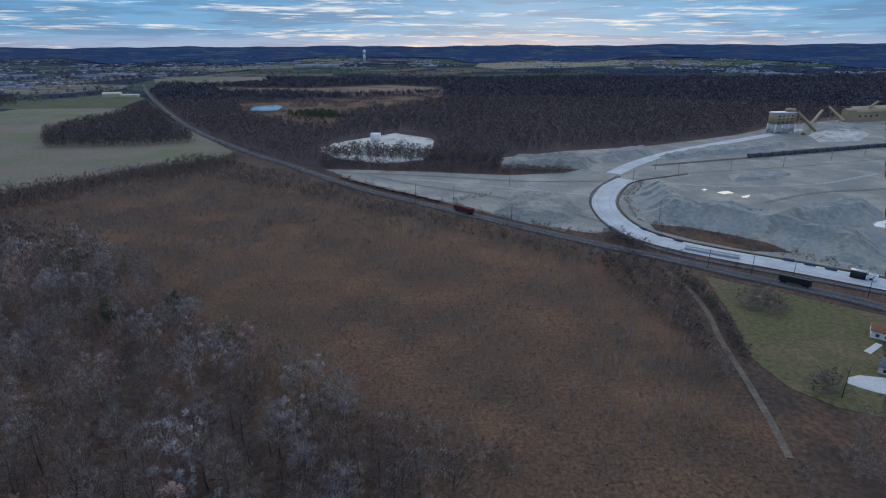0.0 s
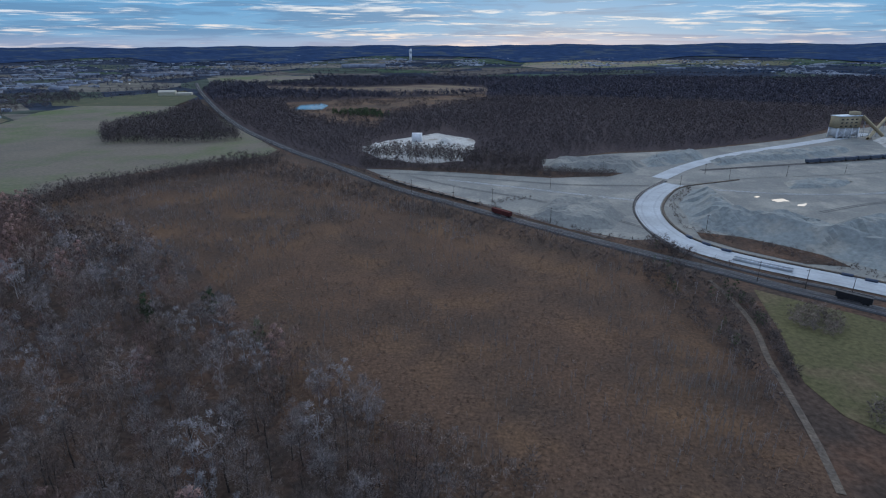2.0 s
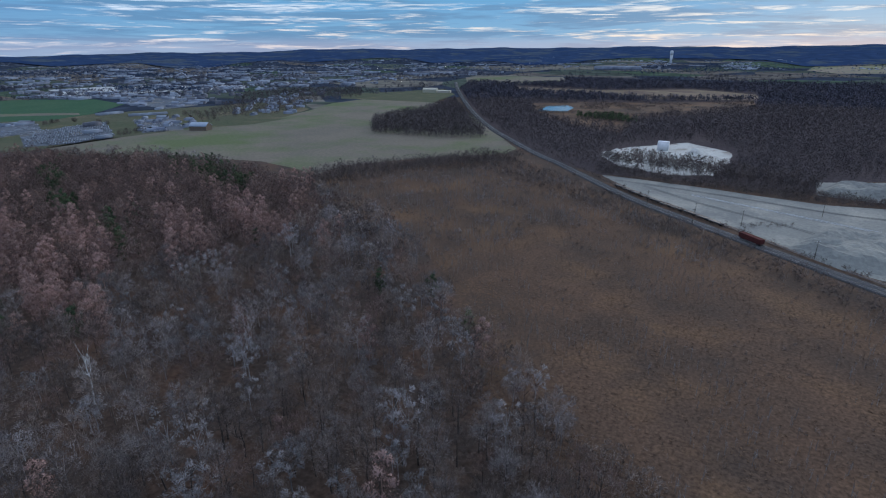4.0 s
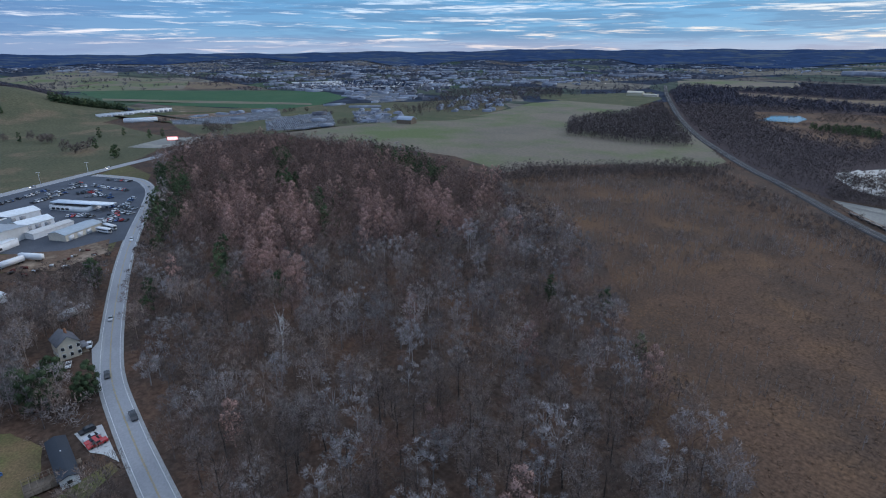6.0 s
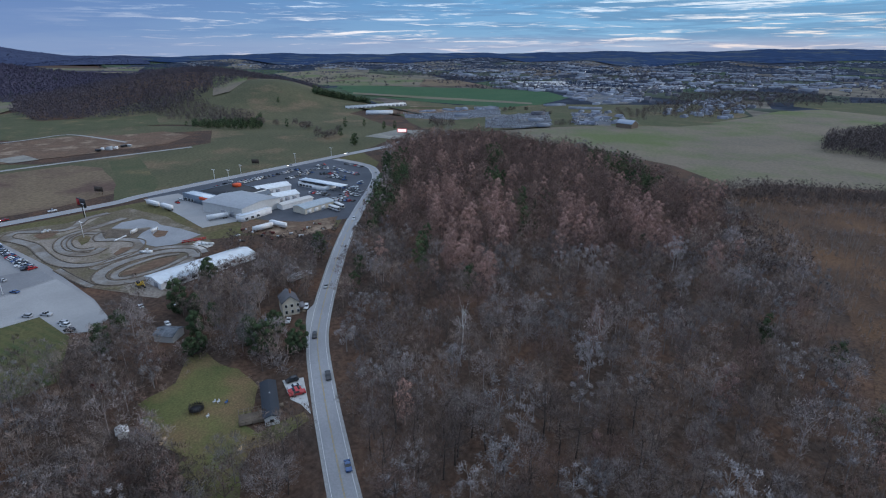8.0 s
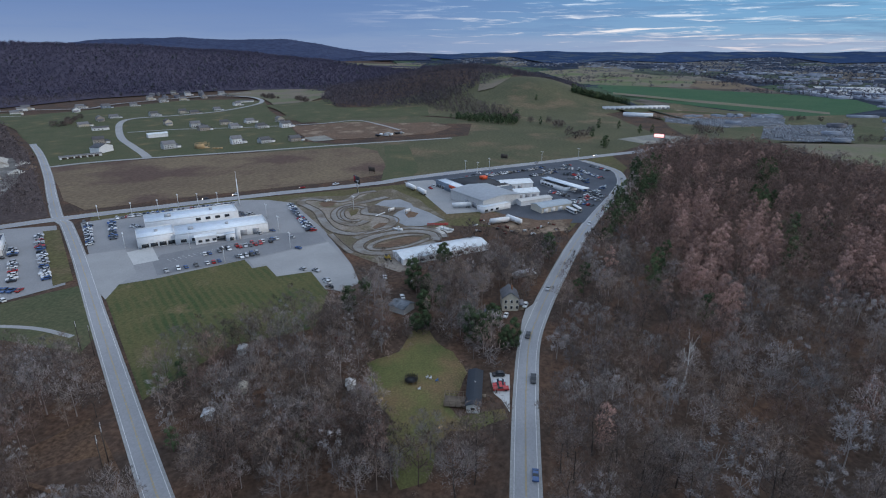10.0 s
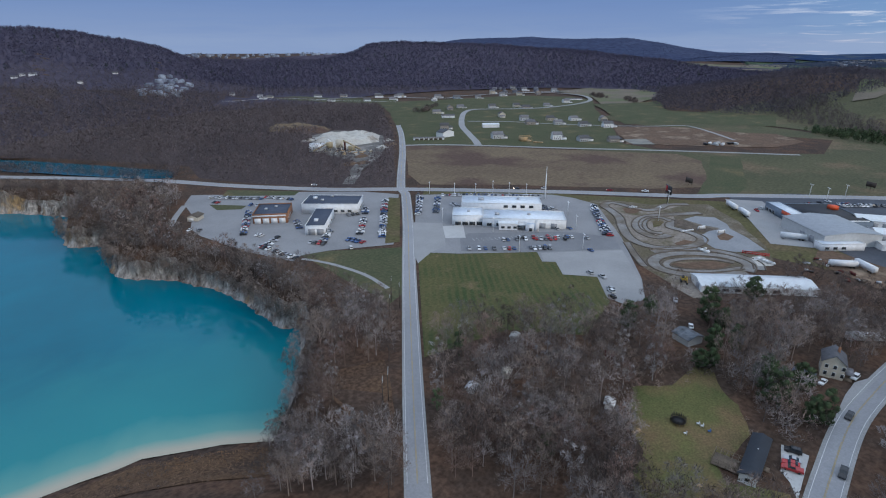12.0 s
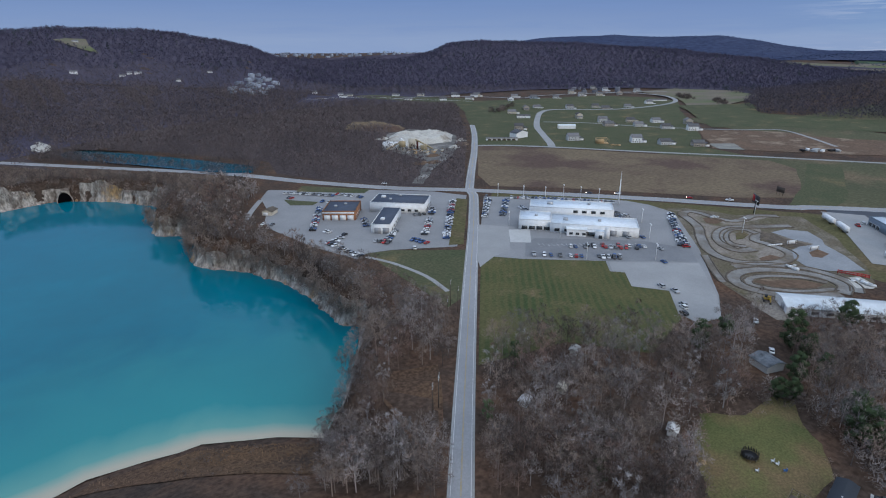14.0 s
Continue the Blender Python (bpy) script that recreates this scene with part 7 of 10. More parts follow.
M["puddle"] = plain("bright_puddle_water", (0.85, 0.85, 0.85), 0.03, 0.9, metal=1.0, grain=0.0)
for i, poly in enumerate(([(219.3, 431.2), (232, 436.7), (232.9, 429.4), (221.4, 424)], [(233.9, 420.5), (241.9, 424), (235.6, 413.7), (232.1, 415.4)], [(209.9, 438.6), (215.3, 442.4), (217.2, 440.5), (212.7, 436.7)], [(285.5, 350), (298.9, 356.3), (285.9, 339.1), (281.1, 341.4)], [(266.1, 346.3), (276.2, 347.5), (269.3, 340.3), (262.8, 341.5)])):
    sheet("puddle", poly, M["puddle"], 0.2, "shallow puddle mirroring the pale sky on the quarry floor", "puddle", step=4, amp=2.0)
for i, (x, y) in enumerate([(128, 335.8), (134, 323.5), (141.3, 313), (188.5, 280.5), (196.1, 273.9), (203.1, 267.6)]):
    e = thing("concrete_block", x, y, 0.4, heading(HAUL, x, y), "dark concrete barrier block on the haul road", "barrier", "haul road barriers")
    part("block", boxes((-2.6, -0.7, 0, 2.6, 0.7, 1.2)), M["darkroof"], e)
a, b_ = [(140.1, 300.2), (177.7, 274)]
w, rz4 = spot(a, b_)
e = thing("weighbridge", a[0], a[1], 0.4, rz4, "long low white weighbridge ramp beside the railway", "weighbridge")
part("ramp", boxes((0, -1.6, 0, w * 0.62, 1.6, 0.9)), M["concrete"], e)
part("rail", boxes((0, -1.7, 0.9, w * 0.62, -1.6, 1.6), (0, 1.6, 0.9, w * 0.62, 1.7, 1.6)), M["white"], e)
a, b_ = [(205.9, 257.8), (210.8, 253.5)]
w, rz4 = spot(a, b_)
e = thing("site_container", a[0], a[1], 0.4, rz4, "black open site container beside the haul road", "container")
part("body", boxes((0, 0, 0.2, w, 3.2, 4.0)), M["black"], e)
part("roof", boxes((-0.2, -0.2, 4.0, w + 0.2, 3.4, 4.2)), M["steel"], e)
part("skid", boxes((0, 0.2, 0, w, 0.5, 0.2), (0, 2.7, 0, w, 3.0, 0.2)), M["steel"], e)
a, b_ = [(211.6, 253.5), (214.1, 250.7)]
building("site_office", "small white site office box", "hut", a, b_, 3, 3.4, M["white"], M["greyroof"], openings=[("window", "front", 1, 1.0, 1.2, 1.1, G_)])
# crushing plant
a, b_ = [(439.4, 740.1), (470.8, 750.1)]
w, rz5 = spot(a, b_)
e = thing("crushing_plant", a[0], a[1], 0, rz5, "yellow-tan steel crushing tower on pale braced legs", "plant")
T_ = M["tan"]
part("tower", boxes((0, 0, 13, w, 14, 27)), T_, e)
part("roof", boxes((-0.5, -0.5, 27, w + 0.5, 14.5, 27.7)), M["whiteroof"], e)
part("penthouse", boxes((w * 0.7, 3, 27.7, w, 11, 32)), T_, e)
for i in range(4):
    for yy in (0.6, 13.4):
        xx = 0.6 + i * (w - 1.2) / 3
        part("leg", boxes((xx - 0.6, yy - 0.6, 0, xx + 0.6, yy + 0.6, 13)), M["white"], e)
part("brace", prisms([[0.6, 0.4, 1], [w / 2, 0.4, 1], [w / 2, 0.4, 1], [w - 0.6, 0.4, 1]], [[w / 2, 0.4, 12], [0.6, 0.4, 12], [w - 0.6, 0.4, 12], [w / 2, 0.4, 12]], 0.3, 0.3, 4), M["white"], e)
part("apron", boxes((1, 1, 2, w - 1, 13, 12.5)), M["grey"], e)
for k in range(3):
    for i in range(4):
        part("window", boxes((2 + i * (w - 4) / 4, -0.1, 14.5 + 4 * k, 2 + i * (w - 4) / 4 + (w - 4) / 8, 0.1, 16 + 4 * k)), M["glass"], e)


def conveyor(t0, z0, t1, z1, name="conveyor"):
    (x0, y0), (x1, y1) = t0, t1
    c = thing(name, x0, y0, 0, 0, "inclined tan conveyor gallery on trestle legs", "conveyor", "quarry conveyors")
    d = np.array([x1 - x0, y1 - y0, z1 - z0])
    part("gallery", prisms([[0, 0, z0]], [[x1 - x0, y1 - y0, z1]], 2.2, 2.2, 4), T_, c)
    for k in (0.25, 0.55, 0.85):
        x, y, z = d * k + (0, 0, z0)
        part("trestle", prisms([[x - 1.2, y, 0], [x + 1.2, y, 0]], [[x - 0.4, y, z], [x + 0.4, y, z]], 0.3, 0.3, 4), M["steel"], c)


conveyor([(500.4, 750)][0], 3, [(470.8, 750.1)][0], 27)
conveyor([(538.9, 804.4)][0], 24, [(470.8, 730.2)][0], 2)
conveyor([(590.8, 828.2)][0], 6, [(590.9, 866.8)][0], 22)
a, b_ = [(611.4, 853.5), (625.1, 853.5)]
building("screen_house", "tall tan steel screen house of the plant", "building", a, b_, 14, 18, T_, T_, "gable", 3)
a, b_ = [(625.1, 853.5), (703.8, 880.1)]
building("crusher_hall", "long tan steel crusher hall", "building", a, b_, 22, 15, T_, T_, "gable", 8, openings=row_of("window", "front", 6, 12, 4, 8, 5, 3, G_))
conveyor([(632.6, 866.7)][0], 6, [(668, 873.3)][0], 30)
a, b_ = [(-88.2, 677.5), (-76.5, 677.5)]
building("lime_silo", "white square lime bin above the heaps", "silo", a, b_, 8, 10, M["white"], M["white"], parapet=0.3)
# houses by the railway
a, b_ = [(172.3, 196.7), (177.6, 193)]
building("brick_roofed_house", "white house with a rusty red roof", "house", a, b_, 9, 3.2, M["white"], M["brick"], "gable", 2.0, openings=row_of("window", "front", 1.5, 3, 3, 1, 1.2, 1.2, G_))
a, b_ = [(156.3, 171.2), (159.3, 167.6)]
building("grey_roofed_house", "grey house with a pale-edged roof", "house", a, b_, 8, 2.8, M["grey"], M["shingle"], "gable", 1.8, openings=row_of("window", "front", 1.5, 3, 3, 1, 1.2, 1.2, G_))
# far landmarks
a, b_ = [(-756.2, 1267.4), (-721.5, 1277.6)]
building("farm_hall", "yellow-tan farm hall with a pale roof", "farm building", a, b_, 22, 9, plain("pale_yellow_cladding", (0.50, 0.47, 0.34), 0.6), M["beige"], "gable", 4)
a, b_ = [(-718.8, 1278.4), (-686.9, 1287.8)]
building("farm_shed", "lower yellow-tan farm shed", "farm building", a, b_, 16, 6, M["beige"], M["beige"], "gable", 2)
a, b_ = [(-706.3, 534.6), (-683, 544.6)]
building("barn", "dark barn with a pale blue metal roof", "barn", a, b_, 18, 6, M["wood"], plain("pale_blue_metal_roof", (0.30, 0.36, 0.46), 0.5), "gable", 5)
x, y = far(polar(7.7, 4300))
e = thing("water_tower", x, y, height(x, y), 0, "pale slender water tower on the skyline", "water tower")
part("stem", cyl(5.5, 0, 40, 12), M["white"], e)
part("tank", cyl(7.5, 40, 56, 16), M["white"], e)
part("dome", cyl(7.5, 56, 60, 16, r1=2), M["white"], e)

# old stone works beyond the highway
x, y = (-415.0, -462.0)
e = thing("stone_works", x, y, 0, 137, "old tan stone works with hoppers and a conveyor", "plant")
part("hopper_house", boxes((-4, -3, 4, 4, 3, 13)), M["beige"], e)
part("hopper_leg", boxes((-4, -3, 0, -3.4, -2.4, 4), (3.4, -3, 0, 4, -2.4, 4), (-4, 2.4, 0, -3.4, 3, 4), (3.4, 2.4, 0, 4, 3, 4)), M["steel"], e)
part("silo", cyl(3.2, 0, 11, 14, -12, 2), M["white"], e)
part("silo_cone", cyl(3.2, 11, 13, 14, -12, 2, r1=0.6), M["white"], e)
part("shed", boxes((-34, -2, 0, -17, 8, 8)), M["white"], e)
part("belt", prisms([[4, 0, 12]], [[24, -4, 2]], 0.9, 0.9, 4), M["tan"], e)
part("stair_tower", boxes((5, 2, 0, 7, 4, 10)), M["oxide"], e)
part("tan_bin", boxes((10, -8, 0, 17, -2, 6)), M["tan"], e)
part("screen_house", boxes((-14, -10, 5, -7, -4, 11)), M["tan"], e)
for k in range(6):
    part("trestle", boxes((-16 + 6 * k, -9, 0, -15.5 + 6 * k, -8.5, 6 + k % 3), (-16 + 6 * k, -4, 0, -15.5 + 6 * k, -3.5, 6 + k % 3), (-16 + 6 * k, -9, 5.4 + k % 3, -15.5 + 6 * k, -3.5, 6 + k % 3)), M["beige"], e)
part("side_belt", prisms([[-10, -6, 11]], [[-28, -14, 3]], 0.8, 0.8, 4), M["tan"], e)
rw = random.Random(33)
for k in range(22):
    x, y = rw.uniform(-440, -394), rw.uniform(-466, -420)
    e = thing("timber_stack", x, y, 0.4, rw.uniform(0, 180), "weathered stack of timber and stone blocks in the old works", "stack", "stacks in the old works")
    for j in range(3):
        part("layer", boxes((-rw.uniform(1.2, 3.0), -1.0, 0.7 * j, rw.uniform(1.2, 3.0), 1.0, 0.7 * j + 0.65)), rw.choice((M["lumber"], M["wood"], M["beige"], M["concrete"])), e)
for (x, y), h in zip([(-436.0, -545), (-520, -520), (-500, -468), (-480, -445), (-462, -440), (-408, -418), (-384, -392), (-372, -398)], (5, 6, 4, 3, 4, 3, 2.5, 2)):
    q_ = [(x + 9 * math.cos(a) * (1 + 0.3 * math.sin(3 * a + x)), y + 7 * math.sin(a)) for a in np.arange(8) * math.pi / 4]
    heap("stone_mound", q_, h, M["lime"] if h > 3.5 else M["soil"], "small pale stone mound in the old works", int(x) % 17, 2.5)

rp_ = random.Random(51)
for (x, y), mt in zip([(-718.5, -150.4), (-723.8, -140.7), (-730.6, -134.3), (-741.3, -128.8), (-742.9, -122.7), (-735, -141), (-728, -148)], ("black", "steel", "white", "black", "concrete", "steel", "white")):
    e = thing("material_pile", x, y, 0.5, rp_.uniform(0, 180), "stacked building material on bare graded soil", "stack", "material piles of the building site")
    for j in range(3):
        part("layer", boxes((-rp_.uniform(2.0, 4.5), -1.6, 0.8 * j, rp_.uniform(2.0, 4.5), 1.6, 0.8 * j + 0.74)), M[mt], e)

# ---------------------------------------------------------------- trees
def blades(a, d, length, width, rng):
    """Slim triangles from points a along directions d."""
    n = len(a)
    side = np.cross(d, rng.normal(size=(n, 3)))
    side /= np.linalg.norm(side, axis=1)[:, None] + 1e-9
    L, W = np.broadcast_to(length, n)[:, None], np.broadcast_to(width, n)[:, None]
    v = np.stack([a - side * W / 2, a + side * W / 2, a + d * L], 1).reshape(-1, 3)
    return v, np.arange(3 * n).reshape(-1, 3)


def joined(parts):
    vs, fs, k = [], [], 0
    for v, f in parts:
        vs.append(v)
        fs.append(f + k)
        k += len(v)
    return np.concatenate(vs), np.concatenate(fs)


def unit(v):
    return v / (np.linalg.norm(v, axis=1)[:, None] + 1e-9)


def bare_tree(seed, h=16.0, r=4.2, limbs=9, sub=5, twigs=700, tw=0.07, tl=1.5, sides=5, base=0.32):
    """Wood (trunk and limbs) and crown (twigs) of a leafless tree, foot at the origin."""
    rng = np.random.default_rng(seed)
    lean = rng.normal(0, 0.04, 2)
    hs = np.array([0, base * h, 0.6 * h, 0.86 * h])
    pts = np.column_stack([lean[0] * hs + rng.normal(0, 0.25, 4) * (hs > 0), lean[1] * hs + rng.normal(0, 0.25, 4) * (hs > 0), hs])
    rad = np.array([0.022, 0.016, 0.009, 0.003]) * h * 0.8
    wood = [prisms(pts[:-1], pts[1:], rad[:-1], rad[1:], sides)]
    t = rng.uniform(base, 0.85, limbs)
    root = np.column_stack([np.interp(t * h, hs, pts[:, i]) for i in range(3)])
    az = np.arange(limbs) * 2.4 + rng.normal(0, 0.4, limbs)
    reach = r * rng.uniform(0.7, 1.05, limbs) * (1.15 - 0.45 * np.abs(t - 0.5) / 0.5)
    rise = h * (0.12 + 0.22 * rng.random(limbs))
    tip = root + np.column_stack([np.cos(az) * reach, np.sin(az) * reach, rise])
    mid = root * 0.5 + tip * 0.5 + np.column_stack([0 * t, 0 * t, -0.06 * h + 0 * t]) + rng.normal(0, 0.2, (limbs, 3))
    rr = 0.0085 * h * (1.1 - t)
    wood += [prisms(root, mid, rr + 0.02, rr * 0.65 + 0.015), prisms(mid, tip, rr * 0.65 + 0.015, 0.012 + 0 * rr)]
    sk_a, sk_b = np.concatenate([root, mid, pts[1:-1]]), np.concatenate([mid, tip, pts[2:]])
    if sub:
        k = np.repeat(np.arange(limbs), sub)
        s = rng.uniform(0.25, 0.95, len(k))[:, None]
        a = np.where(s < 0.5, root[k] + (mid - root)[k] * 2 * s, mid[k] + (tip - mid)[k] * (2 * s - 1))
        d = unit(unit(tip - root)[k] + rng.normal(0, 0.55, (len(k), 3)) + (0, 0, 0.45))
        b = a + d * (r * rng.uniform(0.3, 0.6, len(k)))[:, None]
        wood.append(prisms(a, b, 0.04, 0.012))
        sk_a, sk_b = np.concatenate([sk_a, a, a]), np.concatenate([sk_b, b, b])
    k = rng.integers(0, len(sk_a), twigs)
    a = sk_a[k] + (sk_b - sk_a)[k] * rng.uniform(0.2, 1.0, twigs)[:, None] + rng.normal(0, 0.12 * r * 0.5, (twigs, 3))
    # most twigs fill lobes near the outside of the crown
    lobes = unit(rng.normal(size=(11, 3)) + (0, 0, 0.55)) * rng.uniform(0.7, 1.0, 11)[:, None] * (0.85 * r, 0.85 * r, 0.27 * h) + (pts[2][0], pts[2][1], 0.63 * h)
    m_ = int(0.62 * twigs)
    a[:m_] = lobes[rng.integers(0, 11, m_)] + unit(rng.normal(size=(m_, 3))) * (0.42 * r * rng.uniform(0.4, 1.0, m_) ** 0.5)[:, None]
    out = a - (pts[2] * 0.5 + (0, 0, 0.25 * h))
    d = unit(unit(out) * 0.8 + (0, 0, 0.55) + rng.normal(0, 0.55, (twigs, 3)))
    crown = blades(a, d, tl * rng.uniform(0.5, 1.3, twigs), tw * rng.uniform(0.6, 1.4, twigs), rng)
    return joined(wood), crown


def puff(seed, h, r, n, lobes=9, lobe=0.45, length=0.9, width=0.3, low=0.32, cone=0.0, tilt=0.55, rise=0.25, spread_=1.0):
    """A rounded crown of twig sprays over several lobes."""
    rng = np.random.default_rng(seed)
    k = np.arange(lobes)
    t = (k + 0.5) / lobes
    az = k * 2.39996 + rng.uniform(0, 6.3)
    hc, hr = h * (1 + low) / 2, h * (1 - low) / 2
    cz = 2 * t - 1
    ring = np.sqrt(np.clip(1 - cz ** 2, 0.05, 1)) * (1 - cone * (0.5 + 0.5 * cz)) * spread_
    lr = lobe * r * rng.uniform(0.8, 1.2, lobes) * (1 - 0.55 * cone * t)
    c = np.column_stack([np.cos(az) * ring * (r - 0.75 * lr), np.sin(az) * ring * (r - 0.75 * lr), hc + cz * (hr - 0.8 * lr)]) + rng.normal(0, 0.07 * r, (lobes, 3))
    m = n * 4
    q = rng.integers(0, lobes, m)
    nd = unit(rng.normal(size=(m, 3)) + (0, 0, 0.45) + 0.5 * unit(c - (0, 0, hc))[q])
    a = c[q] + nd * (lr[q] * rng.uniform(0.5, 1.1, m))[:, None]
    deep = np.min(np.linalg.norm(a[:, None] - c[None], axis=2) / lr[None], axis=1)
    ok = np.nonzero(deep > 0.48)[0][:n]
    a, nd, n = a[ok], nd[ok], len(ok)
    tan = unit(np.cross(nd, rng.normal(size=(n, 3))) + (0, 0, rise))
    d = unit(tan + tilt * nd)
    side = unit(np.cross(nd, d))
    L, W = (length * rng.uniform(0.6, 1.35, n))[:, None], (width * rng.uniform(0.6, 1.35, n))[:, None]
    v = np.stack([a - d * L / 2 - side * W / 2, a - d * L / 2 + side * W / 2, a + d * L / 2], 1)
    fn = np.cross(v[:, 1] - v[:, 0], v[:, 2] - v[:, 0])
    f = np.arange(3 * n).reshape(-1, 3)
    under = np.sum(fn * nd, axis=1) < 0
    f = np.where(under[:, None], f[:, ::-1], f)
    soft_n = unit(unit(np.where(under[:, None], -fn, fn)) * 0.5 + nd)
    return v.reshape(-1, 3), f, np.repeat(soft_n, 3, 0)


def soften(vf):
    """Vertex normals for plain geometry, so that it can join soft crowns."""
    if len(vf) == 3:
        return vf
    v, f = vf
    nn = np.zeros_like(np.asarray(v, float))
    fn = np.cross(v[f[:, 1]] - v[f[:, 0]], v[f[:, 2]] - v[f[:, 0]])
    for i in range(3):
        np.add.at(nn, f[:, i], fn)
    return v, f, unit(nn)


def soft_join(parts):
    parts = [soften(p_) for p_ in parts]
    v, f = joined([(p_[0], p_[1]) for p_ in parts])
    return v, f, np.concatenate([p_[2] for p_ in parts])




def lattice(poly, gap, seed, holes=(), thin=None, road_gap=3.5, zmin=None):
    """Jittered places inside an outline, clear of roads and of the holes."""
    rng = np.random.default_rng(seed)
    poly, holes = [far(p) for p in poly], [[far(p) for p in h] for h in holes]
    a = np.array(poly)
    x, y = np.meshgrid(np.arange(a[:, 0].min(), a[:, 0].max(), gap), np.arange(a[:, 1].min(), a[:, 1].max(), gap))
    x, y = x + rng.uniform(-0.48, 0.48, x.shape) * gap, y + rng.uniform(-0.48, 0.48, x.shape) * gap
    x, y = x.ravel(), y.ravel()
    ok = inside(poly, x, y)
    x, y = x[ok], y[ok]
    for h in holes:
        ok = ~inside(h, x, y)
        x, y = x[ok], y[ok]
    for line, half in ROADS:
        l = np.array(line)
        box = (x > l[:, 0].min() - 20) & (x < l[:, 0].max() + 20) & (y > l[:, 1].min() - 20) & (y < l[:, 1].max() + 20)
        if box.any():
            ok = np.ones(len(x), bool)
            ok[box] = edge_dist(line, x[box], y[box], False) > half + road_gap
            x, y = x[ok], y[ok]
    if thin is not None:
        ok = thin(x, y, rng)
        x, y = x[ok], y[ok]
    z = terrain(x, y)
    if zmin is not None:
        ok = z > zmin
        x, y, z = x[ok], y[ok], z[ok]
    return np.column_stack([x, y, z])


def planted(name, spots, shapes, mat, label, category, seed, lo=0.75, hi=1.2, sink=0.15):
    """Many plants as one mesh: each a turned, scaled copy of one of the shapes."""
    if not len(spots):
        return None
    rng = np.random.default_rng(seed)
    pick = rng.integers(0, len(shapes), len(spots))
    vs, fs, ns, ts, k = [], [], [], [], 0
    for i, (v, f, nn) in enumerate([soften(q_) for q_ in shapes]):
        p = spots[pick == i]
        if not len(p):
            continue
        s, a = rng.uniform(lo, hi, len(p)), rng.uniform(0, 2 * np.pi, len(p))
        sh = s * rng.uniform(0.9, 1.1, len(p))
        ca, sa = np.cos(a), np.sin(a)
        w = np.empty((len(p), len(v), 3), np.float32)
        w[:, :, 0] = v[None, :, 0] * (ca * s)[:, None] - v[None, :, 1] * (sa * s)[:, None] + p[:, None, 0]
        w[:, :, 1] = v[None, :, 0] * (sa * s)[:, None] + v[None, :, 1] * (ca * s)[:, None] + p[:, None, 1]
        w[:, :, 2] = v[None, :, 2] * sh[:, None] + p[:, None, 2] - sink
        m = np.empty_like(w)
        m[:, :, 0] = nn[None, :, 0] * ca[:, None] - nn[None, :, 1] * sa[:, None]
        m[:, :, 1] = nn[None, :, 0] * sa[:, None] + nn[None, :, 1] * ca[:, None]
        m[:, :, 2] = nn[None, :, 2]
        vs.append(w.reshape(-1, 3))
        ns.append(m.reshape(-1, 3))
        ts.append(np.repeat(rng.uniform(-1, 1, len(p)), len(v)))
        fs.append((f[None] + (np.arange(len(p)) * len(v))[:, None, None] + k).reshape(-1, 3))
        k += len(p) * len(v)
    return tagged(new(name, mesh_of(name, np.concatenate(vs), np.concatenate(fs), mat, np.concatenate(ns), np.concatenate(ts))), label, category, kind="stuff")



rr_ = np.random.default_rng(7)
def stem(h, r0=0.22):
    return prisms([[0, 0, 0]], [[0.15, 0.1, h]], r0, 0.05)


def boughs(seed, h, r, n=5):
    rng = np.random.default_rng(seed)
    az, t = np.arange(n) * 2.4 + rng.normal(0, 0.3, n), rng.uniform(0.35, 0.6, n)
    a = np.column_stack([0 * t, 0 * t, t * h])
    return prisms(a, a + np.column_stack([np.cos(az) * 0.8 * r, np.sin(az) * 0.8 * r, 0.28 * h + 0 * t]), 0.11, 0.03)


MID_ALL = [soft_join([stem(12), boughs(20 + i, 16, 4.6), puff(20 + i, 15.5 + i % 3, 4.8 + 0.3 * (i % 4), 600, 9 + i % 3, 0.44, 1.15, 0.15, 0.28, tilt=0.9, rise=0.9)]) for i in range(6)]
MID_FAR = [soft_join([stem(12), puff(30 + i, 15.5 + i % 3, 4.8 + 0.3 * (i % 4), 250, 9 + i % 3, 0.44, 1.3, 0.38, 0.24, tilt=0.6, rise=0.9)]) for i in range(6)]
RUDDYTREE = [soft_join([stem(12), puff(50 + i, 15.5 + i % 3, 4.6 + 0.3 * (i % 4), 430, 9 + i % 3, 0.44, 0.9, 0.28, 0.2, tilt=0.5, rise=0.9)]) for i in range(5)]
PALE = [soft_join([stem(10), boughs(40 + i, 13, 3.6, 6), puff(45 + i, 13 + i, 4.2, 540, 11, 0.34, 0.75, 0.20, 0.34, tilt=0.7, spread_=1.1)]) for i in range(4)]
RUST = [soft_join([stem(14), puff(60 + i, 17 + i, 4.5, 820, 13, 0.44, 0.66, 0.38, 0.08, cone=0.5, tilt=0.35, rise=0.6)]) for i in range(4)]
PINE = [soft_join([stem(14, 0.28), puff(80 + i, 15 + i, 4.4, 400, 12, 0.42, 0.9, 0.66, 0.10, cone=0.55, tilt=0.25, rise=-0.1)]) for i in range(3)]
CEDAR = [soft_join([stem(5, 0.15), puff(90 + i, 7, 2.0, 120, 8, 0.45, 0.6, 0.30, 0.05, cone=0.5)]) for i in range(3)]
SHRUB = [soft_join([boughs(100 + i, 3.6, 1.6, 3), puff(100 + i, 4.3, 2.3, 62, 5, 0.55, 0.85, 0.20, 0.02, tilt=0.9, rise=0.6)]) for i in range(4)]


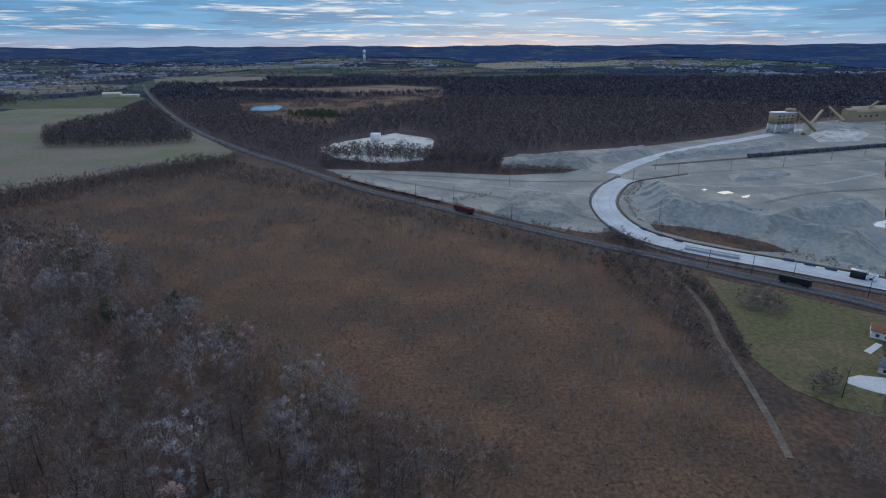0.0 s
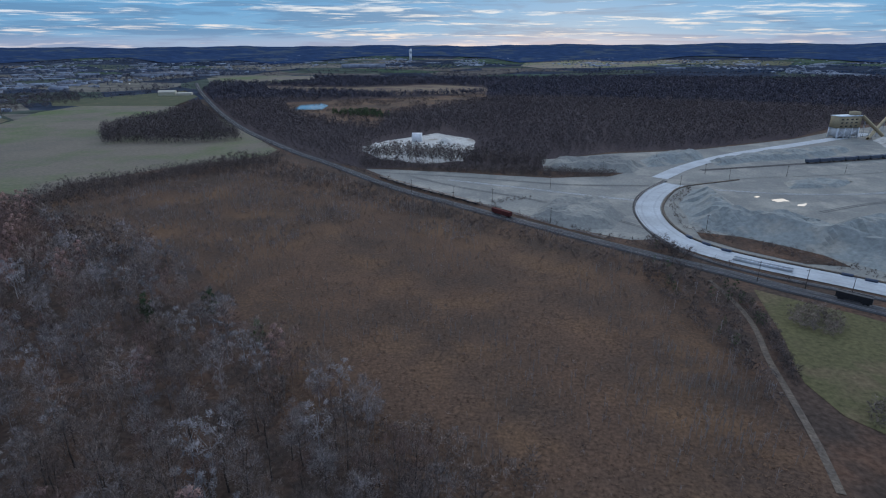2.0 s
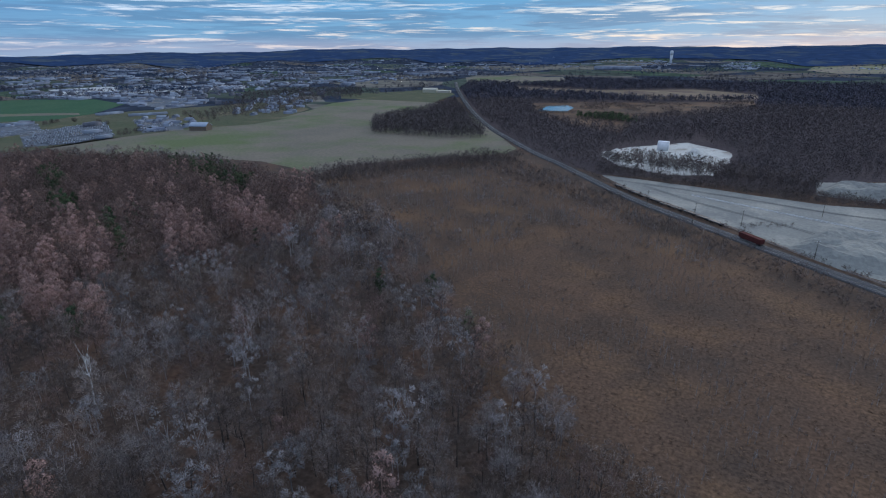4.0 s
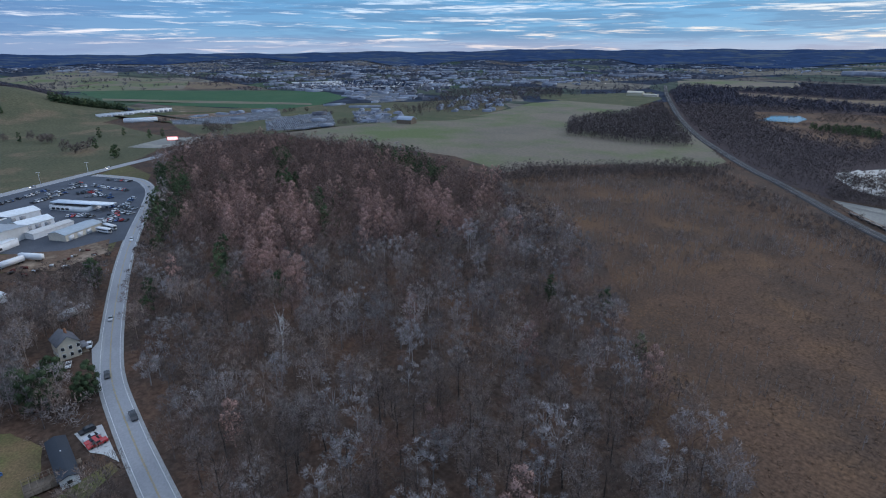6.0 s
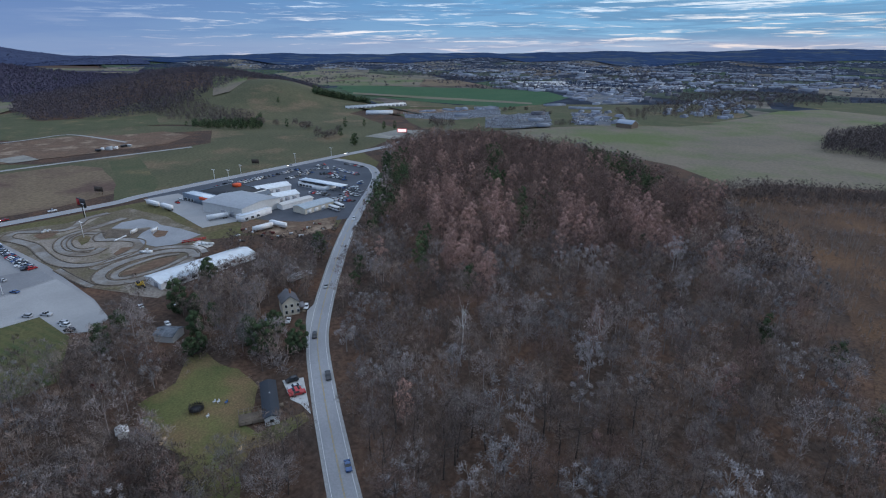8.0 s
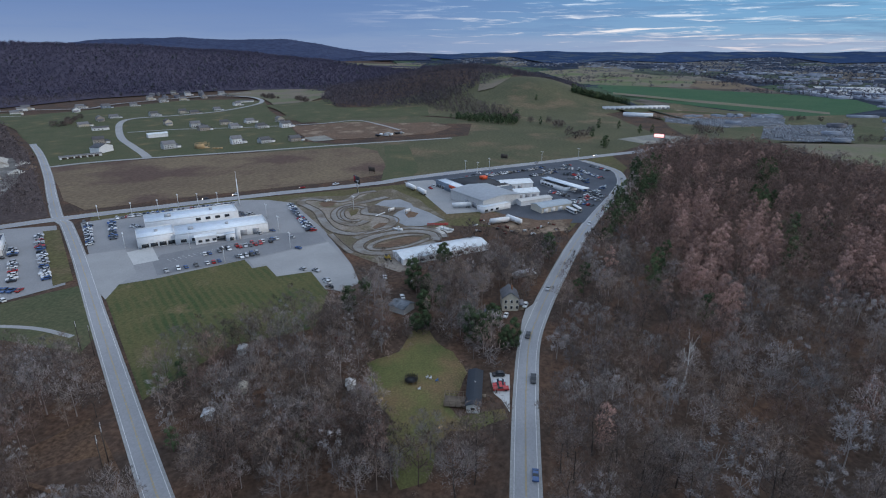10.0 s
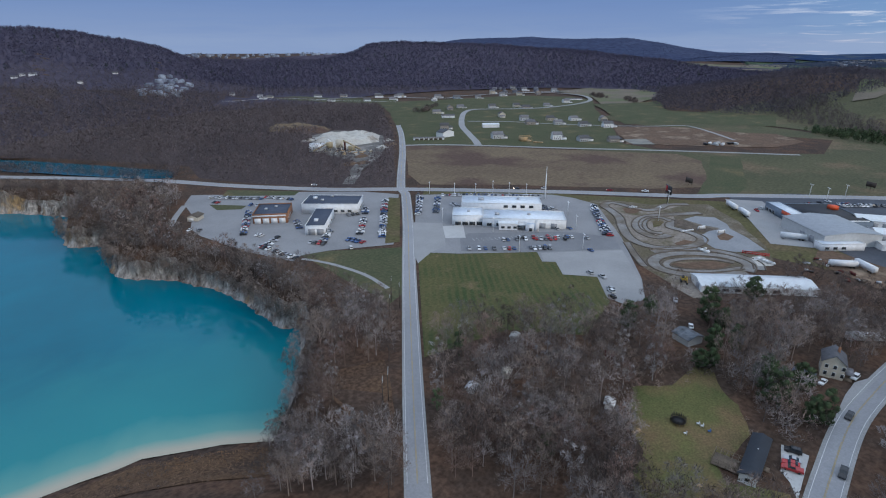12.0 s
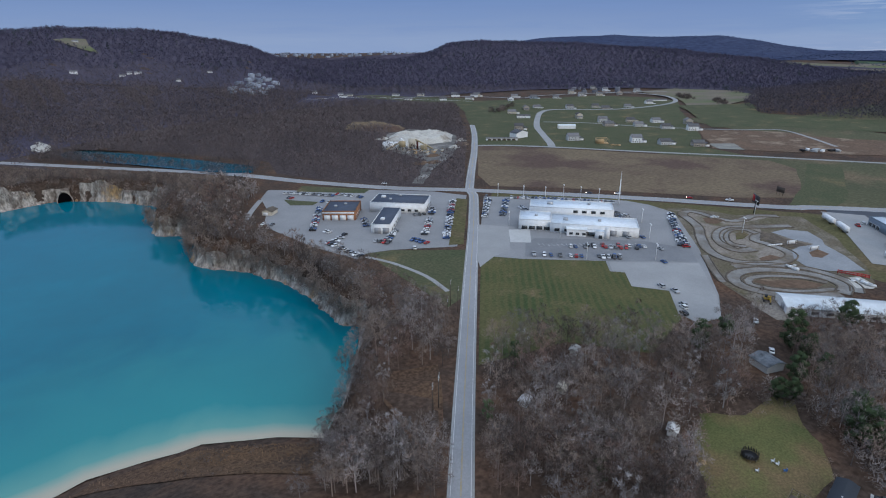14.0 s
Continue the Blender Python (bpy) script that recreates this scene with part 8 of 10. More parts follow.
FAR = [puff(120 + i, 14, 6.0, 22, 6, 0.55, 3.2, 1.9, 0.25, tilt=0.3, rise=0.9) for i in range(6)]
FARTALL = [soft_join([stem(9, 0.2), puff(140 + i, 15, 4.9, 72, 7, 0.52, 1.6, 0.62, 0.1, tilt=0.4, rise=0.9)]) for i in range(5)]
FARMID = [puff(145 + i, 15, 5.2, 34, 7, 0.52, 2.1, 1.1, 0.12, tilt=0.35, rise=0.8) for i in range(5)]
TINY = [puff(160 + i, 13, 6.5, 10, 4, 0.6, 5.0, 3.4, 0.05, tilt=0.6, rise=0.6) for i in range(5)]
FARPINE = [puff(150 + i, 14, 4.6, 110, 7, 0.5, 1.9, 1.5, 0.03, cone=0.45) for i in range(3)]
LONEPINE = [soft_join([stem(14, 0.28), puff(153 + i, 15 + i, 4.6, 420, 10, 0.45, 1.3, 0.95, 0.04, cone=0.6, tilt=0.25, rise=-0.1)]) for i in range(3)]
ROUND = [soft_join([stem(9, 0.3), puff(156 + i, 13, 6.2, 420, 10, 0.5, 1.4, 0.6, 0.12, tilt=0.5, rise=0.7)]) for i in range(3)]
SAPLING = [joined([prisms([[0, 0, 0]], [[0.2, 0.1, 4.6]], 0.085, 0.04), blades(np.column_stack([rr_.normal(0, 0.25, (14, 2)), rr_.uniform(1.2, 4.2, 14)]), unit(rr_.normal(0, 0.6, (14, 3)) + (0, 0, 1)), rr_.uniform(0.5, 1.2, 14), 0.09, rr_)]) for i in range(5)]


def sedge(rng, n=7):
    """A flattened tussock of dry blades."""
    az = rng.uniform(0, 2 * np.pi, n)
    tilt_ = rng.uniform(0.25, 0.75, n)
    d = np.column_stack([np.cos(az), np.sin(az), tilt_])
    sd = np.column_stack([-np.sin(az), np.cos(az), 0 * az])
    a = np.column_stack([rng.normal(0, 0.5, (n, 2)), rng.uniform(0, 0.3, n)])
    L, W = rng.uniform(0.5, 1.2, n)[:, None], rng.uniform(0.25, 0.5, n)[:, None]
    return np.stack([a - sd * W / 2, a + sd * W / 2, a + d * L], 1).reshape(-1, 3), np.arange(3 * n).reshape(-1, 3)


TUFT = [sedge(rr_) for i in range(6)]

WOOD = [(-506.1, 128.5), (-640.7, 175.1), (-700, 246.7), (-633.9, 324.7), (-490.6, 378.1), (-325.5, 346.6)] + [(-298.4, 343.3), (-201.1, 295.2), (-155.8, 261.4), (-103.6, 207.9), (-75.5, 185.4), (-56.4, 175.4), (-36.2, 155.2)] + [(15, 95), (-30, 30), (-80, 0)] + [(-110.9, 38.9), (-157.3, 39.7), (-196.5, 41.1), (-219.4, 45.6), (-268.8, 58.9), (-346.8, 83.4), (-446.2, 114.2)]
LOWWOOD = [(-141.2, -99.2), (-162.2, -101.5), (-183.5, -88.6), (-200.9, -72.4), (-208.9, -56.5), (-220.5, -48.8), (-240, -43.9), (-261.5, -49.7)] + [(-252.5, -41.8), (-252, -30.4), (-262.6, -8.8), (-285.4, 20.7), (-290.7, 40.1), (-304, 57.8), (-269.2, 49.5), (-217.1, 34.5), (-179.7, 28.1), (-151.5, 25.2), (-129.4, 28.1), (-111.4, 28), (-114.7, -46.2), (-115.8, -71.9)] + [(-98.6, -55.7), (-116.5, -71.6)]
SPINNEY = [(-195.6, -396.1), (-159.8, -326.7), (-141.6, -286.2), (-149.9, -239.5), (-162.3, -207.3), (-162.9, -178.3), (-157.1, -151.6), (-164.6, -136.6), (-160.8, -125.5), (-139.5, -104.8), (-110, -77.8), (-89, -58.5), (-56.8, -88.7), (-74.9, -96.5), (-84.4, -101.9)] + [(-99.5, -112.5), (-114.1, -128.8), (-131.2, -153.4), (-133.5, -199.7), (-127.2, -235.3), (-114.5, -263.8), (-119.4, -296.2), (-109.8, -341.4), (-127.3, -395.1), (-157.2, -445.6), (-184.9, -432)]
YARD_HOLES = [[(-176.6, -29.0), (-190.2, -18.2), (-204.6, -17.0), (-208.8, -9.6), (-189.7, 7.3), (-181.3, 11.6), (-188.1, 27.7), (-177.9, 30.2), (-145.8, 27.1), (-140.0, 16.4), (-139.5, 9.0), (-130.8, 6.5), (-115.7, 5.9), (-112.2, -2.5), (-119.1, -6.9), (-125.8, -8.1), (-134.4, -12.9), (-145.4, -15.0), (-158.3, -24.8)], [(-202.7, 8.7), (-241.7, 20.6), (-244.3, 37.4), (-228.1, 44.4), (-197.1, 27.6)], [(-258, -37.2), (-257.2, -19.8), (-218.8, -4.7), (-198.6, -7.4), (-204.3, -27)]]
RUSTS = [[(-417.2, 148.6), (-439.5, 172.3), (-380.0, 165.9), (-322.9, 154.7), (-268.3, 134.4), (-263.3, 113.1), (-308.3, 118.3)], [(-369.3, 178.4), (-377.0, 195.7), (-305.2, 175.4), (-269.4, 155.7), (-295.9, 149.4)], [(-331.9, 222.2), (-322.5, 233.2), (-264.7, 213.0), (-242.3, 192.1), (-281.0, 194.0)], [(-327.1, 262.4), (-307.5, 277.1), (-231.2, 242.8), (-215.6, 223.3), (-257.7, 221.2)], [(-288.1, 118.6), (-259.7, 123.9), (-219.6, 128.4), (-214.2, 113.9), (-251.6, 108.3)]]
PINES = [[(-537.1, 126.5), (-550.0, 171.4), (-439.2, 143.2), (-342.4, 100.0), (-317.9, 80.9), (-357.9, 81.9)], [(-556.4, 259.7), (-554.5, 278.2), (-386.3, 205.1), (-378.2, 187.0)], [(-350.8, 193.5), (-346.0, 211.6), (-277.7, 175.5), (-276.8, 159.7)], [(-309.5, 105.7), (-307.2, 116.1), (-243.4, 93.7), (-248.6, 87.6)], [(-258.7, 60.7), (-248.6, 67.6), (-228.0, 60.7), (-236.2, 55.2)], [(-525.3, 352.8), (-471.7, 375.7), (-359.9, 334.5), (-332.5, 298.2), (-424.4, 319.1)]]
RUDDY = [(-682.5, 188.2), (-653.1, 304.1), (-520.1, 349.4), (-330.4, 361.8), (-243.5, 289.6), (-219.0, 206.7), (-256.5, 163.0), (-275.6, 112.0), (-318.9, 90.2)]
# silvery trees that stand out of the wood
SILVER = [(-259.6, 112.8), (-247.0, 117.8), (-234.7, 124.0), (-225.9, 128.6), (-222.2, 162.7), (-209.9, 164.7), (-154.2, 217.8), (-142.8, 214.4), (-103.7, 208.3), (-92.5, 180.8), (-77.4, 163.0), (-191.7, 65.6), (-147.1, 127.6), (-102.2, 69.7), (-86.0, 88.5), (-72.2, 125.9), (-67.4, 118.5), (-160.5, 80.3), (-226.3, 92.2), (-165.7, 60.5), (-155.4, 48.1), (-156.2, 74.2), (-97.2, 58.8), (-68.6, 107.0)]
SILVER += [(-182.6, 179.1), (-214.0, 178.7), (-209.4, 58.6), (-187.0, 46.6), (-112.9, 84.7), (-180.8, 230.9), (-166.8, 235.2), (-146, 221), (-111.3, 201.8), (-108.9, 183.4), (-88.2, 179.5), (-81, 166), (-6.8, 130.4), (13.1, 119.4), (-178.5, 235.1)]


def clump(scale, cut, off=0.0):
    def keep(x, y, rng):
        return np.array([noise.noise((a / scale, b / scale, off)) for a, b in zip(x, y)]) > cut
    return keep


main = lattice(WOOD, 7.7, 11, road_gap=2.0)
def within(polys, p):
    return np.any([inside(q_, p[:, 0], p[:, 1]) for q_ in polys], axis=0)


in_rust, in_pine, in_ruddy = within(RUSTS, main), within(PINES, main), inside(RUDDY, main[:, 0], main[:, 1])
roll = np.random.default_rng(5).random(len(main))
nz = np.array([noise.noise((a / 28, b / 28, 3.0)) for a, b, _ in main])
nr = np.array([noise.noise((a / 22, b / 22, 9.0)) for a, b, _ in main])
near_silver = np.min(np.hypot(main[:, 0, None] - np.array(SILVER)[None, :, 0], main[:, 1, None] - np.array(SILVER)[None, :, 1]), axis=1)
is_rust = (in_rust & (roll < 0.88)) | (in_ruddy & ~in_pine & (nr > 0.15) & (roll < 0.35)) | (roll > 0.99)
is_pine = ~is_rust & ((in_pine & (roll < 0.62)) | ((roll > 0.96) & (roll < 0.966)))
is_pale = ~is_rust & ~is_pine & ((near_silver < 4.6) | ((nz > 0.16) & (roll < 0.22) & ~in_ruddy))
is_ruddy = in_ruddy & ~(is_rust | is_pine | is_pale)
is_bare = ~(is_rust | is_pine | is_pale | is_ruddy)
planted("rusty_trees", main[is_rust], RUST, M["rust"], "larch-like trees that keep their rust-brown foliage", "trees", 1, 0.8, 1.15)
planted("pine_trees", main[is_pine], PINE, M["pine"], "dark green pines among bare trees", "trees", 2, 0.7, 1.1)
planted("pale_trees", main[is_pale], PALE, M["pale"], "pale silver-twigged bare trees", "trees", 3, 0.85, 1.2)
planted("ruddy_hill_trees", main[is_ruddy], RUDDYTREE, M["twig_ruddy"], "reddish leafless trees on top of the wooded hill", "trees", 103, 0.75, 1.2)
bare = main[is_bare]
low = lattice(LOWWOOD, 6.4, 12, YARD_HOLES)
ROADSIDE = [(-116.5, -116.9), (-131.7, -108.1), (-111.4, -82.3), (-95.5, -73.1), (-99.3, -89.6), (-103.8, -104.3)]
spin = lattice(SPINNEY, 6.3, 13, [LAKE, ROADSIDE])
spin[:, 2] = np.where(edge_dist(CLIFF_LINE, spin[:, 0], spin[:, 1], False) < 9, np.maximum(spin[:, 2], -0.8), spin[:, 2])
roll2 = np.random.default_rng(6).random(len(low))
planted("pale_scrub_trees", low[roll2 > 0.86], PALE, M["pale"], "pale grey bare trees", "trees", 4, 0.55, 0.9)
planted("low_pines", low[roll2 < 0.03], PINE, M["pine"], "dark green pines near the houses", "trees", 5, 0.6, 0.9)
low = low[(roll2 <= 0.86) & (roll2 >= 0.03)]
roll3 = np.random.default_rng(8).random(len(spin))
planted("pale_lakeside_trees", spin[roll3 > 0.85], PALE, M["pale"], "pale bare trees above the lake", "trees", 6, 0.5, 0.85)
spin = spin[roll3 <= 0.85]
low = np.concatenate([low, lattice([(-97.2, -50.8), (-110, -63.6), (-124.4, -55.2), (-141.1, -36.1), (-145.1, -17.9), (-137.6, -13)], 6.4, 14), lattice([(-98.1, -52.9), (-115.8, -65.9), (-129.1, -35.6), (-134.6, 6.2), (-115.3, 13.2)], 6.4, 15), lattice([(-65.3, -80.5), (-74, -98.3), (-99.4, -71.2), (-87.9, -52.9)], 6.4, 16)])
# the nearest trees stand singly
cand = np.concatenate([bare, low, spin])
order = np.argsort(np.hypot(cand[:, 0] + 55, cand[:, 1] - 60))
single, rest = cand[order[:210]], cand[order[210:]]
def by_tone(name, spots, shapes, label, category, seed, lo, hi, split=(0.30, 0.66, 0.84)):
    """Bare trees in four tones, in small drifts."""
    rng = np.random.default_rng(seed)
    key = np.array([noise.noise((a / 17, b / 17, seed * 0.37)) for a, b, _ in spots]) * 0.55 + rng.random(len(spots)) * 0.9 + 0.05
    for i, tone in enumerate(("grey", "brown", "dark", "ruddy")):
        lo_k, hi_k = (-9, *split)[i], (*split, 9)[i]
        planted(tone + "_" + name, spots[(key >= lo_k) & (key < hi_k)], shapes, M["twig_" + tone], tone + " " + label, category, seed + i, lo, hi)


reach_ = np.hypot(rest[:, 0] - 0, rest[:, 1] - 20)
by_tone("bare_woods", rest[reach_ < 290], MID_ALL, "leafless trees of the dense wood", "woods", 7, 0.55, 1.15)
by_tone("back_woods", rest[reach_ >= 290], MID_FAR, "leafless trees at the back of the wood", "woods", 107, 0.6, 1.15)
NEAR = []
for i in range(8):
    wood, twigs_ = bare_tree(200 + i, 15.5 + i % 4, 4.0 + 0.35 * (i % 3), 9, 3, 260, 0.06, 1.2, 4)
    cv, cf, cn = soft_join([twigs_, puff(200 + i, 16 + i % 4, 4.9 + 0.35 * (i % 3), 1050, 9 + i % 4, 0.50, 1.0, 0.11, 0.30, tilt=1.0, rise=1.1)])
    NEAR.append((mesh_of("trunk", *wood, M["bark"]), mesh_of("crown", cv, cf, normals=cn, mat=M["twig_" + ("grey", "brown", "dark", "brown", "ruddy", "grey", "brown", "dark")[i]])))
NEAR_WORD = ("pale grey", "brown", "dark", "brown", "reddish", "pale grey", "brown", "dark")
rt = np.random.default_rng(9)
for i, p in enumerate(single):
    tree = new("bare_tree")
    s = rt.uniform(0.68, 1.12)
    tree.matrix_basis = pose(p[0], p[1], p[2] - 0.1, 0, 0, rt.uniform(0, 360)) @ Matrix.Scale(s, 4)
    for nm, me in zip(("trunk", "crown"), NEAR[i % 8]):
        o = new(nm, me)
        o.parent = tree
    tagged(tree, "tall leafless deciduous tree with " + NEAR_WORD[i % 8] + " twigs in the wood", "tree", "trees of the near wood")
birch = new("birch_tree")
birch.matrix_basis = pose(-172.5, 87.5, 0, 0, 0, 20)
wood, crown = bare_tree(333, 21, 2.6, 9, 4, 160, 0.05, 1.0, 6, base=0.4)
for nm, vf in (("trunk", wood), ("crown", crown)):
    o = new(nm, mesh_of(nm, *vf, plain("white_birch_bark", (0.62, 0.60, 0.57), 0.8)))
    o.parent = birch
tagged(birch, "tall white-barked birch standing above the wood", "tree")
full = [puff(500 + i, 12 + 2 * i, 4.4, 2300, 18, 0.40, 0.8, 0.46, 0.03, cone=0.35, tilt=0.5, rise=-0.15) for i in range(3)]
FULLPINE = [(mesh_of("trunk", *prisms([[0, 0, 0]], [[0, 0, 10]], 0.28, 0.05, 6), M["bark"]), mesh_of("crown", f_[0], f_[1], M["pine"], f_[2])) for f_ in full]
for i, (x, y) in enumerate([(-202.7, -12.6), (-219.1, -11.8), (-195, 11.3), (-205.2, 8.6), (-191.7, 24.7), (-193.4, 27.9), (-209.8, 19.4), (-296.8, 47.8), (-225.6, -5.3)] + [(-234, -42.7), (-215.9, -45.6), (-243.6, -20.9), (-205.4, -9.3), (-237.6, -13.6), (-194.3, 15), (-279.9, -10.1)]):
    tree = new("evergreen_tree")
    tree.matrix_basis = pose(x, y, 0, 0, 0, 50 * i) @ Matrix.Scale(0.75 + 0.12 * (i % 4), 4)
    for nm, me in zip(("trunk", "crown"), FULLPINE[i % 3]):
        o = new(nm, me)
        o.parent = tree
    tagged(tree, "broad dark green evergreen near the houses", "tree", "evergreens by the houses")
planted("wood_edge_pines", np.array([(-140.6, 207.5, 0.0), (-114.2, 212.4, 0.0), (-84.4, 191.2, 0.0), (-138, 203, 0.0)]), PINE, M["pine"], "dark green pines at the marsh edge of the wood", "trees", 205, 0.7, 0.9)
lawn_edge = [(-175.5, -26.4), (-187.3, -16.3), (-200.2, -15.3), (-203.6, -9.7), (-186.9, 5.6), (-173.1, 10.2), (-163.3, 10.3), (-153.3, 7.4), (-147.7, 11.9), (-150.4, 18.4), (-152.8, 24.1), (-147.8, 25.3), (-141.2, 16.2), (-140.4, 8.0), (-131.6, 5.5), (-116.9, 4.8), (-114.3, -1.5), (-119.7, -5.5), (-126.5, -6.6), (-135.1, -11.3), (-146.1, -13.3), (-159.1, -22.9)]
ring_pts = curve_pts(lawn_edge + lawn_edge[:1], 3.0)
rl = np.random.default_rng(160)
ring_spots = np.array([(*(p_ + rl.normal(0, 1.5, 2)), 0.1) for p_ in ring_pts if rl.random() < 0.6])
planted("lawn_edge_brush", ring_spots, SHRUB, M["twig"], "leafless brush along the edge of the back yard", "brush", 160, 0.3, 0.8)
YARDEDGE = [(-182.3, -31.5), (-204.1, -22.3), (-208.7, -13.4), (-199.7, 11.2), (-192.4, 29.7), (-175.8, 26.9), (-176.1, 19.5), (-192.4, 9.2), (-197.9, -12), (-192.8, -20.4), (-178.1, -26.3), (-141.7, -17), (-120.6, -6.5), (-119.8, -14.2), (-160.4, -30.4)]
by_tone("yard_edge_brush", lattice(YARDEDGE, 4.0, 61), SHRUB, "brush round the back yard", "brush", 61, 0.7, 1.8)
SHEDWOOD = [(-280.5, -22.9), (-298.3, 14.1), (-320.1, 38.3), (-319.2, 59.4), (-304, 57.8), (-269.2, 49.5), (-228.5, 36.4), (-255.4, 20.7), (-242.3, 6.8), (-218.8, -4.7), (-257.7, -31.4)]
by_tone("shedside_trees", lattice(SHEDWOOD, 6.5, 62), MID_ALL, "trees between the shed and the road", "trees", 62, 0.45, 0.75)
LOOPSCRUB = [(137.4, 412.2), (158.1, 452.2), (171.6, 468.5), (170.8, 456.1), (150.9, 424.2), (138.6, 391.4), (136.7, 359.1), (152.7, 341.6), (178.3, 319.2), (199.4, 296.4), (230.4, 265.3), (224.8, 257.8), (192.5, 284.8), (173.2, 308.9), (148.1, 330.1), (129.9, 350.2)]
BANK = [(-14.9, -150.1), (-23.1, -152.7), (-37.3, -149.1), (-51.7, -145.4), (-71.1, -131.9), (-84.5, -120.1), (-89, -112.7), (-87.2, -103), (-71, -97.5)]
planted("bank_reeds", lattice(BANK, 1.5, 161), TUFT, M["reed"], "dry brown reeds on the lake bank", "reeds", 161, 0.6, 1.1)
planted("bank_brush", lattice(BANK, 4.5, 162, thin=clump(14, 0.05, 3.0)), SHRUB, M["twig_dark"], "dark leafless brush on the lake bank", "brush", 162, 0.3, 0.7)
planted("verge_scrub", lattice([(136.1, 346.5), (169.5, 338.1), (189.8, 321.3), (197.8, 293.6), (176.8, 296.4), (152.8, 316.1), (135.5, 334.6)], 3.4, 163, thin=clump(10, 0.0, 3.0), road_gap=0), SHRUB, M["twig"], "brown weeds on the verge of the haul road", "brush", 163, 0.25, 0.6)
planted("loop_scrub", lattice(LOOPSCRUB, 3.6, 63, thin=clump(12, -0.15, 3.0), road_gap=0), SHRUB, M["twig_dark"], "dark scrub along the haul road's edge", "brush", 63, 0.35, 0.9)
planted("yard_weeds", lattice([(7, 412.4), (20.5, 422.6), (38.9, 429.7), (40.1, 422.6), (24.4, 412.4), (9, 404.2)], 3.0, 64, road_gap=0), SHRUB, M["twig_dark"], "dark weeds on the gravel yard", "brush", 64, 0.3, 0.6)
planted("track_scrub", lattice([(109.5, 338.1), (115, 326.8), (120.2, 301.2), (111.1, 293.7), (103.4, 311), (99.4, 321.4)], 3.2, 65, road_gap=0), SHRUB, M["twig_dark"], "dark scrub beside the railway", "brush", 65, 0.8, 1.6)
# undergrowth along the wood's floor
planted("undergrowth", lattice(WOOD, 10.0, 17, thin=clump(20, 0.0)), SHRUB, M["twig"], "brown leafless brush under the trees", "brush", 17, 0.4, 0.9)

# marsh plants
reeds = lattice(MARSH, 1.75, 21)
reeds = reeds[np.random.default_rng(2).random(len(reeds)) < 0.60 + 0.8 * np.array([noise.noise((a / 16, b / 16, 2.0)) for a, b, _ in reeds])]
planted("reed_tufts", reeds, TUFT, M["reed"], "dry brown reed and cattail tufts", "reeds", 21, 0.6, 1.2)
BRUSHY = [(-292.4, 343.9), (-309.2, 398.9), (-280.2, 452.1), (-222.4, 495.6), (-168.0, 520.6), (-75.0, 417.6), (3.6, 353.1), (-3.3, 313.9), (-70.3, 346.2), (-107.8, 323.2), (-118.0, 276.6), (-137.6, 253.7), (-178.7, 275.9), (-203.8, 267.7), (-239.4, 275.2)]
brushy = lattice(BRUSHY, 4.2, 121, thin=clump(22, -0.04, 5.0))
rb = np.random.default_rng(121).random(len(brushy))
planted("marsh_brush", brushy[rb < 0.6], SHRUB, M["twig"], "grey-brown leafless brush spreading into the marsh", "brush", 121, 0.35, 0.9)
planted("marsh_grey_brush", brushy[rb >= 0.6], SHRUB, M["twig_grey"], "grey leafless brush spreading into the marsh", "brush", 123, 0.35, 0.85)
planted("marsh_shrubs", lattice(MARSH, 6.5, 124, thin=clump(26, 0.08, 12.0)), SHRUB, M["twig"], "small brown shrubs scattered over the marsh", "brush", 124, 0.2, 0.5)
planted("marsh_dark_shrubs", lattice(MARSH, 15.0, 125, thin=clump(30, 0.0, 2.0)), SHRUB, M["twig_dark"], "small dark shrubs scattered over the marsh", "brush", 125, 0.3, 0.6)
sap = lattice(MARSH, 4.2, 22, thin=lambda x, y, rng: np.array([noise.noise((a / 45, b / 45, 8.0)) for a, b in zip(x, y)]) + rng.normal(0, 0.16, len(x)) > 0.14)
planted("dead_saplings", sap, SAPLING, M["snag"], "thin pale dead saplings standing in the marsh", "saplings", 22, 0.5, 1.2)
planted("brush_saplings", lattice(BRUSHY, 5.5, 126, thin=clump(25, 0.0, 1.0)), SAPLING, M["snag"], "thin pale saplings among the brush", "saplings", 126, 0.8, 1.4)
planted("pale_sapling_stand", lattice([(55.7, 189.3), (77.6, 208), (100.8, 205.3), (103.9, 174.9), (94.8, 148.1), (78.9, 137.3), (62.8, 145.6), (53.3, 161.4)], 3.0, 122, thin=clump(14, -0.05, 2.0)), SAPLING, M["snag"], "stand of pale dead saplings in the marsh", "saplings", 122, 0.8, 1.5)
NEARBRUSH = [(-81.5, 181.0), (-58.1, 159.9), (-15.0, 148.3), (19.2, 133.2), (24.9, 115.7), (-12.0, 115.3), (-54.7, 132.3), (-74.7, 153.5)]
planted("wood_edge_brush", lattice(NEARBRUSH, 3.4, 127, thin=clump(15, -0.1, 4.0)), SHRUB, M["twig"], "leafless brush along the edge of the wood", "brush", 127, 0.6, 1.3)
planted("wood_edge_saplings", lattice(NEARBRUSH, 4.0, 128, thin=clump(12, 0.0, 2.0)), SAPLING, M["snag"], "pale saplings along the edge of the wood", "saplings", 128, 0.8, 1.4)
